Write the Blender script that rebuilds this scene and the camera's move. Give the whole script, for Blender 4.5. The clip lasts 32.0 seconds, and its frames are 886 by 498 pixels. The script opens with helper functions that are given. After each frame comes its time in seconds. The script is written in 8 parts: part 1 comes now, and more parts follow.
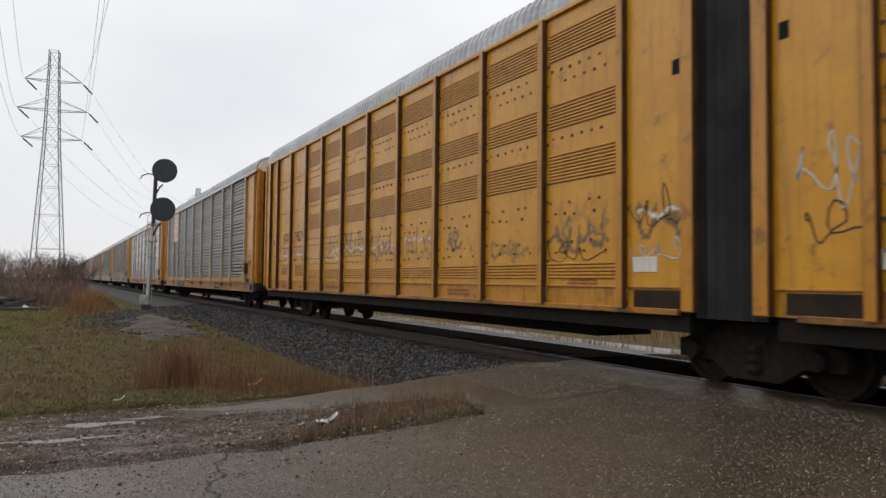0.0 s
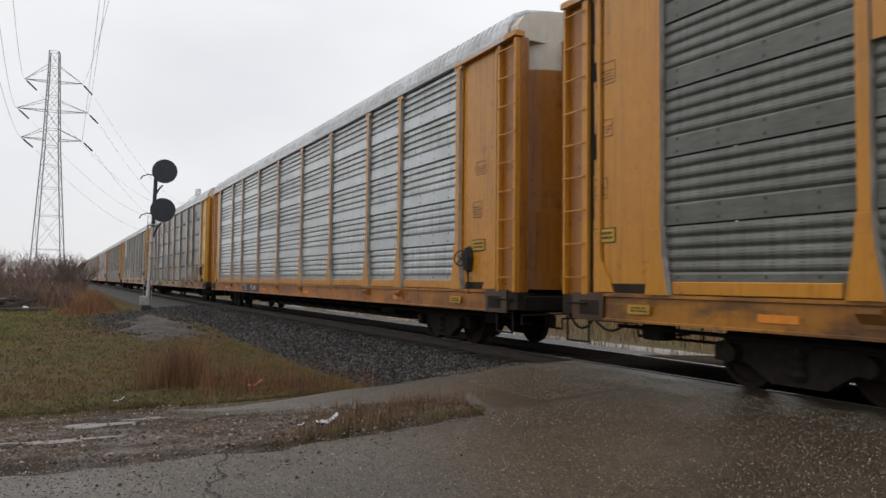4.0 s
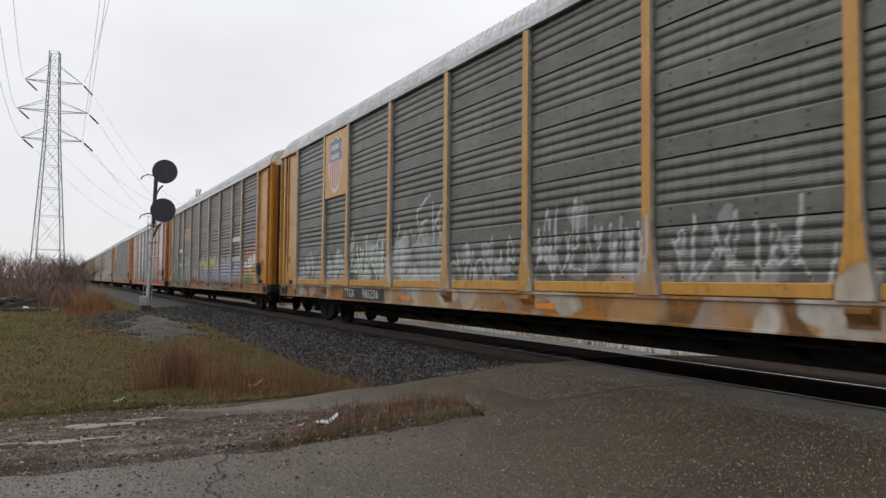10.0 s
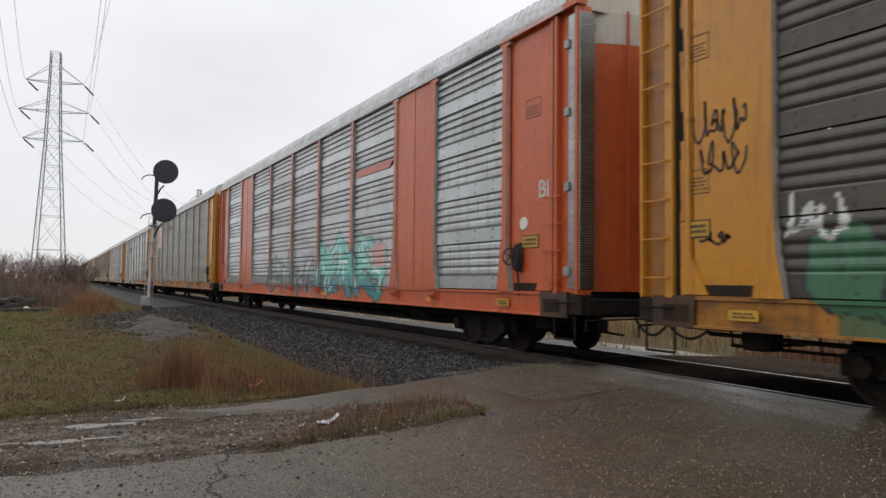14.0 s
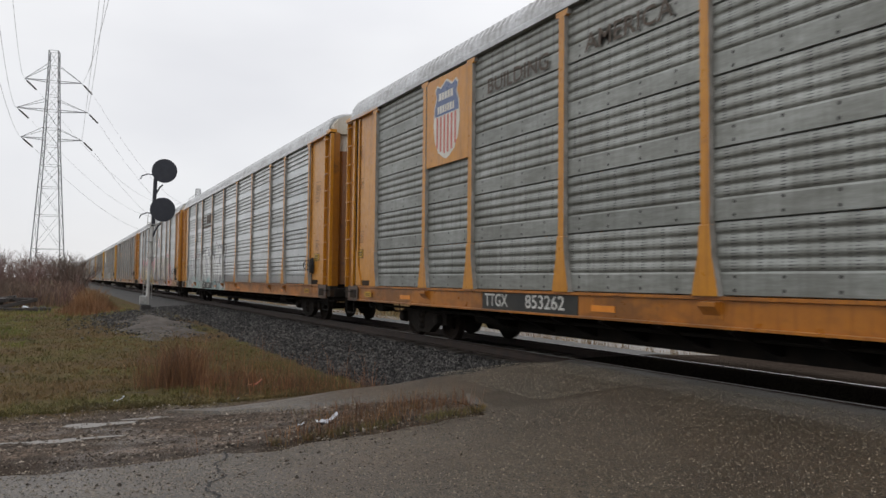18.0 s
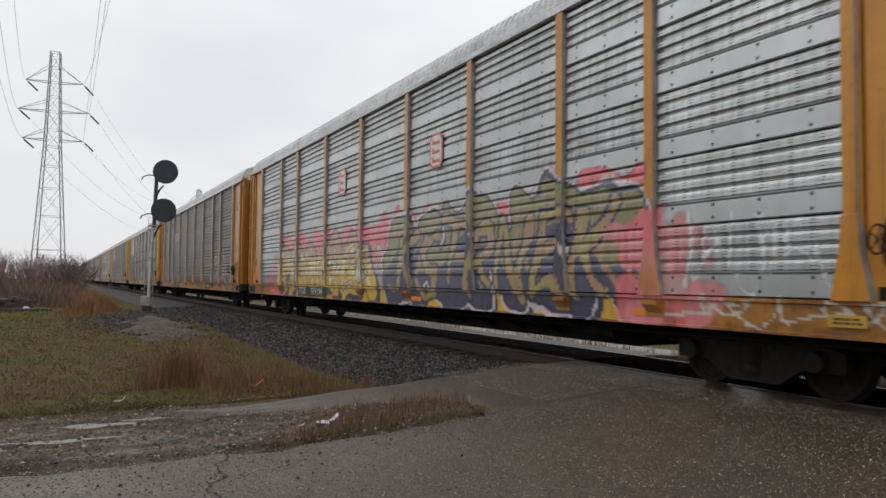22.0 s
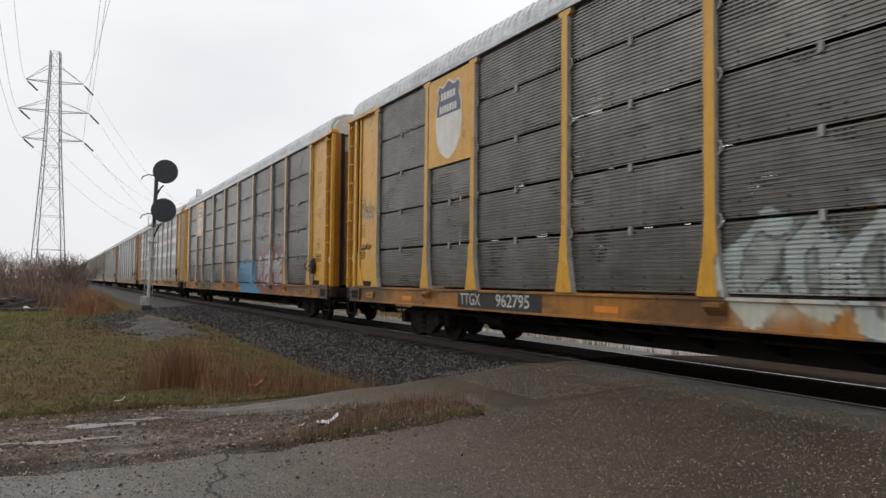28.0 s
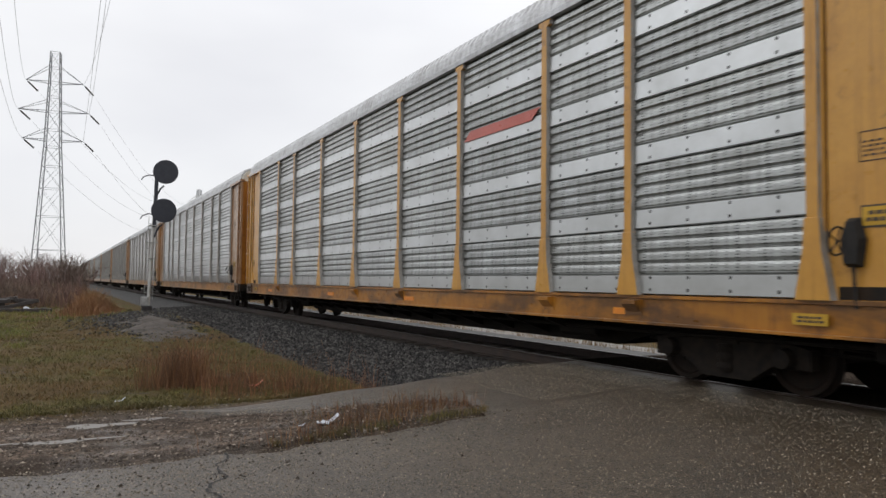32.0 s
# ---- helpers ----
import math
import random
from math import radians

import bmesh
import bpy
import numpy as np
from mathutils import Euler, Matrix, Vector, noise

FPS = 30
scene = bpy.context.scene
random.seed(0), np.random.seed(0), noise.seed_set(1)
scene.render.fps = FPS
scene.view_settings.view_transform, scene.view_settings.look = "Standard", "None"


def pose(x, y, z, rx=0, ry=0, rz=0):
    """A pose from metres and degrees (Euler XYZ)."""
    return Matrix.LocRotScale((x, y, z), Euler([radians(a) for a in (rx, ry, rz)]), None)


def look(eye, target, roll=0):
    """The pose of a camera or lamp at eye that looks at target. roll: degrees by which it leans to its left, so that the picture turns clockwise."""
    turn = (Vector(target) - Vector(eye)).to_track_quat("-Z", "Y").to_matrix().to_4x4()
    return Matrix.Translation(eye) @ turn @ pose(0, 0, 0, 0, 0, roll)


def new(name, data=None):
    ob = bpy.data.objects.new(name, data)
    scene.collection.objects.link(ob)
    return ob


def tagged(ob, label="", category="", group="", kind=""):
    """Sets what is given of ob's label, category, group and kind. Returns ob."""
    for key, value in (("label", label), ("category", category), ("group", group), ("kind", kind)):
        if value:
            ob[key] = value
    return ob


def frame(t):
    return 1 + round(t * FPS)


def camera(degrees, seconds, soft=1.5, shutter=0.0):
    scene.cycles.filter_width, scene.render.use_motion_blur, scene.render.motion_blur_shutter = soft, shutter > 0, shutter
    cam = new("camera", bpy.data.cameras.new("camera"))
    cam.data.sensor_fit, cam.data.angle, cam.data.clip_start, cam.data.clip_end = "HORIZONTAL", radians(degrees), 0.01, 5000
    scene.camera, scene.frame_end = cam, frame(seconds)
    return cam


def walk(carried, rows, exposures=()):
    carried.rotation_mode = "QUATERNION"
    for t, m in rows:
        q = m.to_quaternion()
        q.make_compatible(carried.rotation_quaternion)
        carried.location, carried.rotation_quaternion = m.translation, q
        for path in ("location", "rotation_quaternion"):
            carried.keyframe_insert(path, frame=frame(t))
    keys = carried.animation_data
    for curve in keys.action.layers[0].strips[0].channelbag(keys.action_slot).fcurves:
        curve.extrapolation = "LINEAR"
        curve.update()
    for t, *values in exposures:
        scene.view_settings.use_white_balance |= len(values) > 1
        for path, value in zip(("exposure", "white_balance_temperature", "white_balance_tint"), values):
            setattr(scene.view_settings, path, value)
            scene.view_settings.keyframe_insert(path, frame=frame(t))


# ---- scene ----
# ---------------------------------------------------------------- camera
EYE = Vector((0.0, 0.0, 1.273))
YAW, PITCH, ROLL, FOCAL = 0.4871, 0.045, 0.62, 1284.3
# small sway of the tripod: seconds, sideways and downward lean in thousandths of a radian
SWAY = [(0, -1.1, -1.2), (0.5, -0.1, -0.2), (1, 0.3, 0.0), (1.5, 0.1, 0.0), (2, 0.5, 0.0), (2.5, -0.9, -0.2), (3, -1.4, -1.0), (3.5, -1.1, -0.3), (5.5, -0.9,
        -0.5), (6, -2.0, -1.2), (6.5, -1.1, 0.0), (7, 0.0, 0.0), (7.5, 0.1, 0.0), (8, 0.2, 0.6), (8.5, 0.0, 0.1), (9, -1.1, 0.0), (9.5, -1.1, 0.0),
        (10, -0.9, 0.0), (10.5, -0.2, 0.0), (11, -0.1, 0.2), (11.5, -0.5, 0.1), (12, -1.2, -0.2), (12.5, -1.1, 0.0), (13, 0.0, 0.0), (13.5, 0.1, 0.1),
        (14, 0.2, 0.2), (14.5, -0.4, 0.1), (16.5, 0.1, 0.2), (17, 0.5, 0.2), (17.5, 0.3, 0.0), (18, -1.3, -0.8), (18.5, -0.3, 0.0), (19, 0.0, 0.0),
        (19.5, 0.8, 0.3), (20, 0.8, 0.3), (20.5, 0.2, 0.2), (21, -0.3, 0.0), (21.5, -0.2, 0.1), (22, -0.1, 0.3), (22.5, 0.8, 0.3), (23, 0.8, 0.2),
        (23.5, 0.8, 0.2), (24, -0.1, 0.1), (24.5, -0.2, 0.1), (25, -0.1, -0.0), (25.5, -0.8, 0.8), (27.5, -0.3, 0.0), (28, -0.2, 0.0), (28.5, 0.0,
        0.0), (29, 0.5, 0.6), (29.5, 0.5, 0.6), (30, 0.3, 0.8), (30.5, -0.3, 0.0), (31, -0.4, 0.0), (31.5, 0.1, 0.3), (32, 0.1, 0.5)]


def aim(dx=0.0, dy=0.0):
    a, b = YAW - dx * 0.001, PITCH + dy * 0.001
    way = Vector((-math.cos(a) * math.cos(b), math.sin(a) * math.cos(b), math.sin(b)))
    return look(EYE, EYE + way, ROLL)


cam = camera(62.8, 32.0, soft=1.5, shutter=0.12)
walk(cam, [(t, aim(dx, dy)) for t, dx, dy in SWAY],
     [(0.0, 0.0), (2.0, 0.0), (5.0, -0.04), (7.0, -0.08), (8.0, 0.0), (12.0, 0.0), (14.0, 0.02), (18.0, -0.02), (21.0, -0.03), (23.5, -0.09), (24.0, -0.10),
      (25.0, 0.0), (28.0, 0.05), (29.0, 0.03), (31.0, 0.05), (32.0, 0.05)])

# ---------------------------------------------------------------- overcast sky and a weak, wide sun
world = bpy.data.worlds.new("overcast_sky")
scene.world = world
world.use_nodes = True
wn, wl = world.node_tree.nodes, world.node_tree.links
wn.clear()
w_out = wn.new("ShaderNodeOutputWorld")
w_bg = wn.new("ShaderNodeBackground")
w_sky = wn.new("ShaderNodeTexSky")
w_sky.sky_type = "NISHITA"
w_sky.sun_disc = False
w_sky.sun_elevation, w_sky.sun_rotation = radians(35), radians(336)
w_co = wn.new("ShaderNodeTexCoord")
w_map = wn.new("ShaderNodeMapping")
w_map.inputs["Scale"].default_value = (1.0, 1.0, 2.6)
w_noise = wn.new("ShaderNodeTexNoise")
w_noise.inputs["Scale"].default_value = 1.6
w_noise.inputs["Detail"].default_value = 5.0
w_noise.inputs["Roughness"].default_value = 0.45
w_ramp = wn.new("ShaderNodeValToRGB")
w_ramp.color_ramp.elements[0].position, w_ramp.color_ramp.elements[1].position = 0.32, 0.68
w_ramp.color_ramp.elements[0].color = (6.1, 6.1, 6.35, 1)
w_ramp.color_ramp.elements[1].color = (7.7, 7.7, 7.75, 1)
w_mix = wn.new("ShaderNodeMixRGB")
w_mix.inputs[0].default_value = 0.93
wl.new(w_co.outputs["Generated"], w_map.inputs["Vector"])
wl.new(w_map.outputs["Vector"], w_noise.inputs["Vector"])
wl.new(w_noise.outputs["Fac"], w_ramp.inputs["Fac"])
wl.new(w_sky.outputs["Color"], w_mix.inputs[1])
wl.new(w_ramp.outputs["Color"], w_mix.inputs[2])
# an overcast sky is brighter overhead than at the horizon
w_sep = wn.new("ShaderNodeSeparateXYZ")
w_up = wn.new("ShaderNodeMapRange")
w_up.inputs["From Min"].default_value, w_up.inputs["From Max"].default_value = 0.30, 1.0
w_up.inputs["To Min"].default_value, w_up.inputs["To Max"].default_value = 1.0, 1.7
w_scale = wn.new("ShaderNodeVectorMath")
w_scale.operation = "SCALE"
wl.new(w_co.outputs["Generated"], w_sep.inputs[0])
wl.new(w_sep.outputs["Z"], w_up.inputs["Value"])
# unseen sky behind the camera: dimmed low, raised higher up, to grade car sides
w_low = wn.new("ShaderNodeMapRange")
w_low.inputs["From Min"].default_value, w_low.inputs["From Max"].default_value = 0.0, 0.42
w_low.inputs["To Min"].default_value, w_low.inputs["To Max"].default_value = 0.45, 1.38
w_side = wn.new("ShaderNodeMapRange")
w_side.interpolation_type = "SMOOTHSTEP"
w_side.inputs["From Min"].default_value, w_side.inputs["From Max"].default_value = -0.08, -0.75
w_side.inputs["To Min"].default_value, w_side.inputs["To Max"].default_value = 0.0, 1.0
w_part = wn.new("ShaderNodeMix")
w_part.inputs[2].default_value = 1.0
w_both = wn.new("ShaderNodeMath")
w_both.operation = "MULTIPLY"
wl.new(w_sep.outputs["Z"], w_low.inputs["Value"])
wl.new(w_sep.outputs["Y"], w_side.inputs["Value"])
wl.new(w_side.outputs["Result"], w_part.inputs[0])
wl.new(w_low.outputs["Result"], w_part.inputs[3])
wl.new(w_part.outputs[0], w_both.inputs[0])
wl.new(w_up.outputs["Result"], w_both.inputs[1])
wl.new(w_mix.outputs["Color"], w_scale.inputs[0])
wl.new(w_both.outputs[0], w_scale.inputs["Scale"])
wl.new(w_scale.outputs["Vector"], w_bg.inputs["Color"])
w_bg.inputs["Strength"].default_value = 0.13
wl.new(w_bg.outputs["Background"], w_out.inputs["Surface"])

sun_data = bpy.data.lights.new("sun", "SUN")
sun_data.energy, sun_data.angle, sun_data.color = 0.9, radians(40), (1.0, 0.97, 0.93)
sun = new("sun", sun_data)
sun.matrix_world = look((-16, 36, 28), (0, 0, 0))
scene.view_settings.exposure = 0.0


# ---------------------------------------------------------------- materials
def tree(name):
    m = bpy.data.materials.new(name)
    m.use_nodes = True
    n, l = m.node_tree.nodes, m.node_tree.links
    b = n["Principled BSDF"]
    return m, n, l, b


def coords(n, l, scale=(1, 1, 1), shift=True):
    """Object coordinates in metres, moved by chance from object to object."""
    co = n.new("ShaderNodeTexCoord")
    if not shift:
        mp = n.new("ShaderNodeMapping")
        mp.inputs["Scale"].default_value = scale
        l.new(co.outputs["Object"], mp.inputs["Vector"])
        return mp.outputs["Vector"]
    info = n.new("ShaderNodeObjectInfo")
    mul = n.new("ShaderNodeMath")
    mul.operation = "MULTIPLY"
    mul.inputs[1].default_value = 91.7
    l.new(info.outputs["Random"], mul.inputs[0])
    add = n.new("ShaderNodeVectorMath")
    add.operation = "ADD"
    l.new(co.outputs["Object"], add.inputs[0])
    l.new(mul.outputs[0], add.inputs[1])
    mp = n.new("ShaderNodeMapping")
    mp.inputs["Scale"].default_value = scale
    l.new(add.outputs[0], mp.inputs["Vector"])
    return mp.outputs["Vector"]


def grain(n, l, vec, scale, detail=4.0, rough=0.55):
    t = n.new("ShaderNodeTexNoise")
    t.inputs["Scale"].default_value = scale
    t.inputs["Detail"].default_value = detail
    t.inputs["Roughness"].default_value = rough
    l.new(vec, t.inputs["Vector"])
    return t.outputs["Fac"]


def ramp(n, l, fac, lo, hi, c0=(0, 0, 0, 1), c1=(1, 1, 1, 1)):
    r = n.new("ShaderNodeValToRGB")
    r.color_ramp.elements[0].position, r.color_ramp.elements[1].position = lo, hi
    r.color_ramp.elements[0].color, r.color_ramp.elements[1].color = c0, c1
    l.new(fac, r.inputs["Fac"])
    return r.outputs["Color"]


def blend(n, l, fac, a, b, mode="MIX"):
    m = n.new("ShaderNodeMixRGB")
    m.blend_type = mode
    for slot, v in ((0, fac), (1, a), (2, b)):
        if isinstance(v, (int, float)):
            m.inputs[slot].default_value = v
        elif isinstance(v, tuple):
            m.inputs[slot].default_value = (*v[:3], 1)
        else:
            l.new(v, m.inputs[slot])
    return m.outputs["Color"]


def relief(n, l, b, height, strength, dist=0.01):
    bp = n.new("ShaderNodeBump")
    bp.inputs["Strength"].default_value = strength
    bp.inputs["Distance"].default_value = dist
    l.new(height, bp.inputs["Height"])
    l.new(bp.outputs["Normal"], b.inputs["Normal"])


def plain(name, c, c2=None, rough=0.6, metal=0.0, scale=4.0, fine=80.0, bump=0.15, gloss=0.5):
    """A surface with stains at one scale and grain at another."""
    m, n, l, b = tree(name)
    c2 = c2 or tuple(v * 0.7 for v in c)
    v = coords(n, l)
    big = ramp(n, l, grain(n, l, v, scale), 0.35, 0.65)
    col = blend(n, l, big, c, c2)
    g = grain(n, l, v, fine, 2.0)
    col = blend(n, l, 0.35, col, ramp(n, l, g, 0.3, 0.7, (0.55, 0.55, 0.55, 1), (1, 1, 1, 1)), "MULTIPLY")
    l.new(col, b.inputs["Base Color"])
    b.inputs["Roughness"].default_value = rough
    b.inputs["Metallic"].default_value = metal
    b.inputs["Specular IOR Level"].default_value = gloss
    relief(n, l, b, g, bump)
    return m


def painted(n, l, col):
    """Sprayed paint, where a mesh carries it, over a colour."""
    a = n.new("ShaderNodeAttribute")
    a.attribute_name = "spray"
    f = n.new("ShaderNodeAttribute")
    f.attribute_name = "cover"
    v = coords(n, l, (1.0, 1.0, 0.4))
    worn = ramp(n, l, grain(n, l, v, 6.0, 6, 0.7), 0.34, 0.60, (0.66, 0.64, 0.60, 1), (1.0, 1.0, 1.0, 1))
    tint = blend(n, l, 0.8, a.outputs["Color"], worn, "MULTIPLY")
    return blend(n, l, f.outputs["Fac"], col, tint)


def coat(name, c, rust=(0.11, 0.042, 0.012), wear=0.6, streak=0.7, rough=0.36, blotch=0.0):
    """Weathered enamel on steel: fading, rust blooms, and dirt that ran down."""
    m, n, l, b = tree(name)
    v = coords(n, l)
    fade = ramp(n, l, grain(n, l, v, 0.9, 5), 0.3, 0.7)
    col = blend(n, l, fade, c, (c[0] * 0.86, c[1] * 0.80, c[2] * 0.72))
    vs = coords(n, l, (5.0, 5.0, 0.22))
    st = ramp(n, l, grain(n, l, vs, 2.2, 5, 0.65), 0.52, 0.78)
    st_f = n.new("ShaderNodeMath")
    st_f.operation = "MULTIPLY"
    st_f.inputs[1].default_value = streak
    l.new(st, st_f.inputs[0])
    col = blend(n, l, st_f.outputs[0], col, (c[0] * 0.34, c[1] * 0.27, c[2] * 0.25))
    grime = ramp(n, l, grain(n, l, v, 5.5, 6, 0.7), 0.28, 0.60, (0.66, 0.60, 0.52, 1), (1.05, 1.05, 1.05, 1))
    col = blend(n, l, 0.4, col, grime, "MULTIPLY")
    bloom = ramp(n, l, grain(n, l, v, 3.1, 8, 0.7), 0.92 - wear * 0.60, 1.0 - wear * 0.52)
    half = n.new("ShaderNodeMath")
    half.operation = "MULTIPLY"
    half.inputs[1].default_value = 0.75
    l.new(bloom, half.inputs[0])
    col = blend(n, l, half.outputs[0], col, rust)
    if blotch:
        # broad patches of brake dust and old repairs along the length
        vb = coords(n, l, (0.55, 1.0, 1.3))
        patch = ramp(n, l, grain(n, l, vb, 1.5, 4, 0.6), 0.46, 0.60)
        bf = n.new("ShaderNodeMath")
        bf.operation = "MULTIPLY"
        bf.inputs[1].default_value = blotch
        l.new(patch, bf.inputs[0])
        col = blend(n, l, bf.outputs[0], col, (0.050, 0.024, 0.011))
    col = painted(n, l, col)
    l.new(col, b.inputs["Base Color"])
    rr = ramp(n, l, grain(n, l, v, 7, 3), 0.3, 0.7, (rough - 0.1,) * 3 + (1,), (rough + 0.15,) * 3 + (1,))
    l.new(rr, b.inputs["Roughness"])
    b.inputs["Specular IOR Level"].default_value = 0.5
    # a wet, weather-polished skin over the enamel
    b.inputs["Coat Weight"].default_value = 0.28
    b.inputs["Coat Roughness"].default_value = 0.22
    # pale sheen at grazing angles stands in for haze on distant cars
    b.inputs["Sheen Weight"].default_value = 0.2
    b.inputs["Sheen Roughness"].default_value = 0.35
    b.inputs["Sheen Tint"].default_value = (0.72, 0.64, 0.54, 1)
    relief(n, l, b, grain(n, l, v, 45, 3), 0.12)
    return m


def sheet_metal(name, c, c2, streak=0.5, bolts=True, rough=0.28, metal=0.90, strip=None, holes=False, scuffs=0.7, film=0.65):
    """Galvanised or painted ribbed sheet with bolt heads, run-down dirt and a shade of its own."""
    m, n, l, b = tree(name)
    v = coords(n, l)
    info = n.new("ShaderNodeObjectInfo")
    col = blend(n, l, info.outputs["Random"], c, c2)
    cloud = ramp(n, l, grain(n, l, v, 1.3, 6, 0.6), 0.3, 0.75, (0.66, 0.65, 0.62, 1), (1.16, 1.16, 1.16, 1))
    col = blend(n, l, 1.0, col, cloud, "MULTIPLY")
    # scuffs and dull spots drawn out along the ribs
    along = coords(n, l, (1.6, 1.0, 9.0))
    scuff = ramp(n, l, grain(n, l, along, 1.8, 6, 0.7), 0.32, 0.68, (0.66, 0.64, 0.61, 1), (1.28, 1.28, 1.29, 1))
    col = blend(n, l, scuffs, col, scuff, "MULTIPLY")
    vs = coords(n, l, (7.0, 1.0, 0.35))
    st = ramp(n, l, grain(n, l, vs, 2.0, 6, 0.65), 0.45, 0.8)
    sf = n.new("ShaderNodeMath")
    sf.operation = "MULTIPLY"
    sf.inputs[1].default_value = streak
    l.new(st, sf.inputs[0])
    col = blend(n, l, sf.outputs[0], col, (0.075, 0.065, 0.055))
    if strip:
        sc = n.new("ShaderNodeTexCoord")
        ss = n.new("ShaderNodeSeparateXYZ")
        l.new(sc.outputs["Object"], ss.inputs[0])
        lap = n.new("ShaderNodeMath")
        lap.operation = "LESS_THAN"
        lap.inputs[1].default_value = 0.268
        l.new(ss.outputs["Z"], lap.inputs[0])
        col = blend(n, l, lap.outputs[0], col, blend(n, l, 0.6, strip, cloud, "MULTIPLY"))
    col = painted(n, l, col)
    if bolts:
        co = n.new("ShaderNodeTexCoord")
        sp = n.new("ShaderNodeSeparateXYZ")
        l.new(co.outputs["Object"], sp.inputs[0])

        def op(kind, a, bb):
            q = n.new("ShaderNodeMath")
            q.operation = kind
            for i, s in enumerate((a, bb)):
                if isinstance(s, (int, float)):
                    q.inputs[i].default_value = s
                else:
                    l.new(s, q.inputs[i])
            return q.outputs[0]
        # one row of bolts in the flat strip of a sheet
        ux = op("SUBTRACT", op("MODULO", op("ADD", sp.outputs["X"], 0.02), 0.64), 0.32)
        uz = op("SUBTRACT", op("MODULO", op("ADD", sp.outputs["Z"], 0.015), 0.155), 0.0775)
        uz = op("ADD", uz, op("MULTIPLY", op("GREATER_THAN", sp.outputs["Z"], 0.27), 5.0))
        rr = op("ADD", op("MULTIPLY", ux, ux), op("MULTIPLY", uz, uz))
        dot = op("LESS_THAN", rr, 0.00045)
        # short punched slots between the bolts
        px = op("MODULO", op("ADD", sp.outputs["X"], op("MULTIPLY", info.outputs["Random"], 0.3)), 0.37)
        p2 = op("MODULO", sp.outputs["X"], 0.15)
        pz = op("MODULO", sp.outputs["Z"], 0.037)
        col_fac = op("ADD", op("LESS_THAN", px, 0.06), op("MULTIPLY", op("LESS_THAN", p2, 0.05), 0.5))
        slot = op("MULTIPLY", op("MINIMUM", col_fac, 1.0), op("LESS_THAN", pz, 0.012))
        slot = op("MULTIPLY", slot, op("GREATER_THAN", sp.outputs["Z"], 0.27))
        col = blend(n, l, dot, col, (0.03, 0.028, 0.025))
        half = op("MULTIPLY", slot, 0.15 if holes else 0.9)
        col = blend(n, l, half, col, (0.04, 0.04, 0.04))
    l.new(col, b.inputs["Base Color"])
    b.inputs["Roughness"].default_value = rough
    bare = n.new("ShaderNodeAttribute")
    bare.attribute_name = "cover"
    mt = n.new("ShaderNodeMath")
    mt.operation = "MULTIPLY_ADD"
    mt.inputs[1].default_value, mt.inputs[2].default_value = -metal, metal
    mt.use_clamp = True
    l.new(bare.outputs["Fac"], mt.inputs[0])
    l.new(mt.outputs[0], b.inputs["Metallic"])
    # rain film
    b.inputs["Coat Weight"].default_value = film
    b.inputs["Coat Roughness"].default_value = 0.26
    if holes:
        # punched slots in the valleys between the ribs, open in patches
        hz = op("LESS_THAN", op("MODULO", op("ADD", op("MODULO", sp.outputs["Z"], 0.87), 0.0135), 0.05156), 0.015)
        hx = op("LESS_THAN", op("MODULO", sp.outputs["X"], 0.085), 0.05)
        wide = coords(n, l, (1.0, 1.0, 2.2))
        open_fac = op("GREATER_THAN", grain(n, l, wide, 0.9, 2), 0.60)
        gap = op("MULTIPLY", op("MULTIPLY", hz, hx), open_fac)
        l.new(op("SUBTRACT", 1.0, gap), b.inputs["Alpha"])
    relief(n, l, b, grain(n, l, v, 25, 3), 0.1)
    return m


M_YELLOW = [coat("yellow_enamel", (0.52, 0.222, 0.009), wear=0.5, streak=0.75), coat("yellow_enamel_dull", (0.44, 0.182, 0.011), wear=0.6),
            coat("yellow_enamel_fresh", (0.64, 0.335, 0.014), wear=0.52), coat("yellow_enamel_pale", (0.54, 0.280, 0.045), wear=0.55)]
M_ORANGE = coat("orange_enamel", (0.52, 0.095, 0.022), wear=0.5)
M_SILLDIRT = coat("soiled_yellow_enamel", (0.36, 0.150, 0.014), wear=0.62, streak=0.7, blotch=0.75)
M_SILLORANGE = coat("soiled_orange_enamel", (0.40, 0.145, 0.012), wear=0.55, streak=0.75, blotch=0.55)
M_DOOR = coat("rust_stained_yellow_enamel", (0.30, 0.113, 0.009), wear=0.62, streak=0.85)
M_DOORPALE = coat("stained_straw_enamel", (0.42, 0.205, 0.028), wear=0.55, streak=0.8)
M_OILED = coat("oil_stained_enamel", (0.075, 0.028, 0.008), rust=(0.012, 0.010, 0.008), wear=0.80, streak=0.9, blotch=0.8)
# wall folds, and painted-in shade with rust on the carrier posts' flanks
M_SEAMSHADE = plain("brown_seam_and_shade", (0.10, 0.040, 0.012), (0.05, 0.022, 0.010), 0.8, scale=2, gloss=0.2)
M_GRIME = plain("greasy_black_grime", (0.012, 0.010, 0.008), (0.035, 0.020, 0.010), 0.7, scale=3, gloss=0.2)
M_GALV = sheet_metal("galvanised_sheet", (0.344, 0.361, 0.361), (0.404, 0.421, 0.421), 0.35)
M_WHITE = sheet_metal("bright_galvanised_sheet", (0.387, 0.413, 0.417), (0.456, 0.477, 0.477), 0.28, strip=(0.447, 0.469, 0.469), scuffs=0.4)
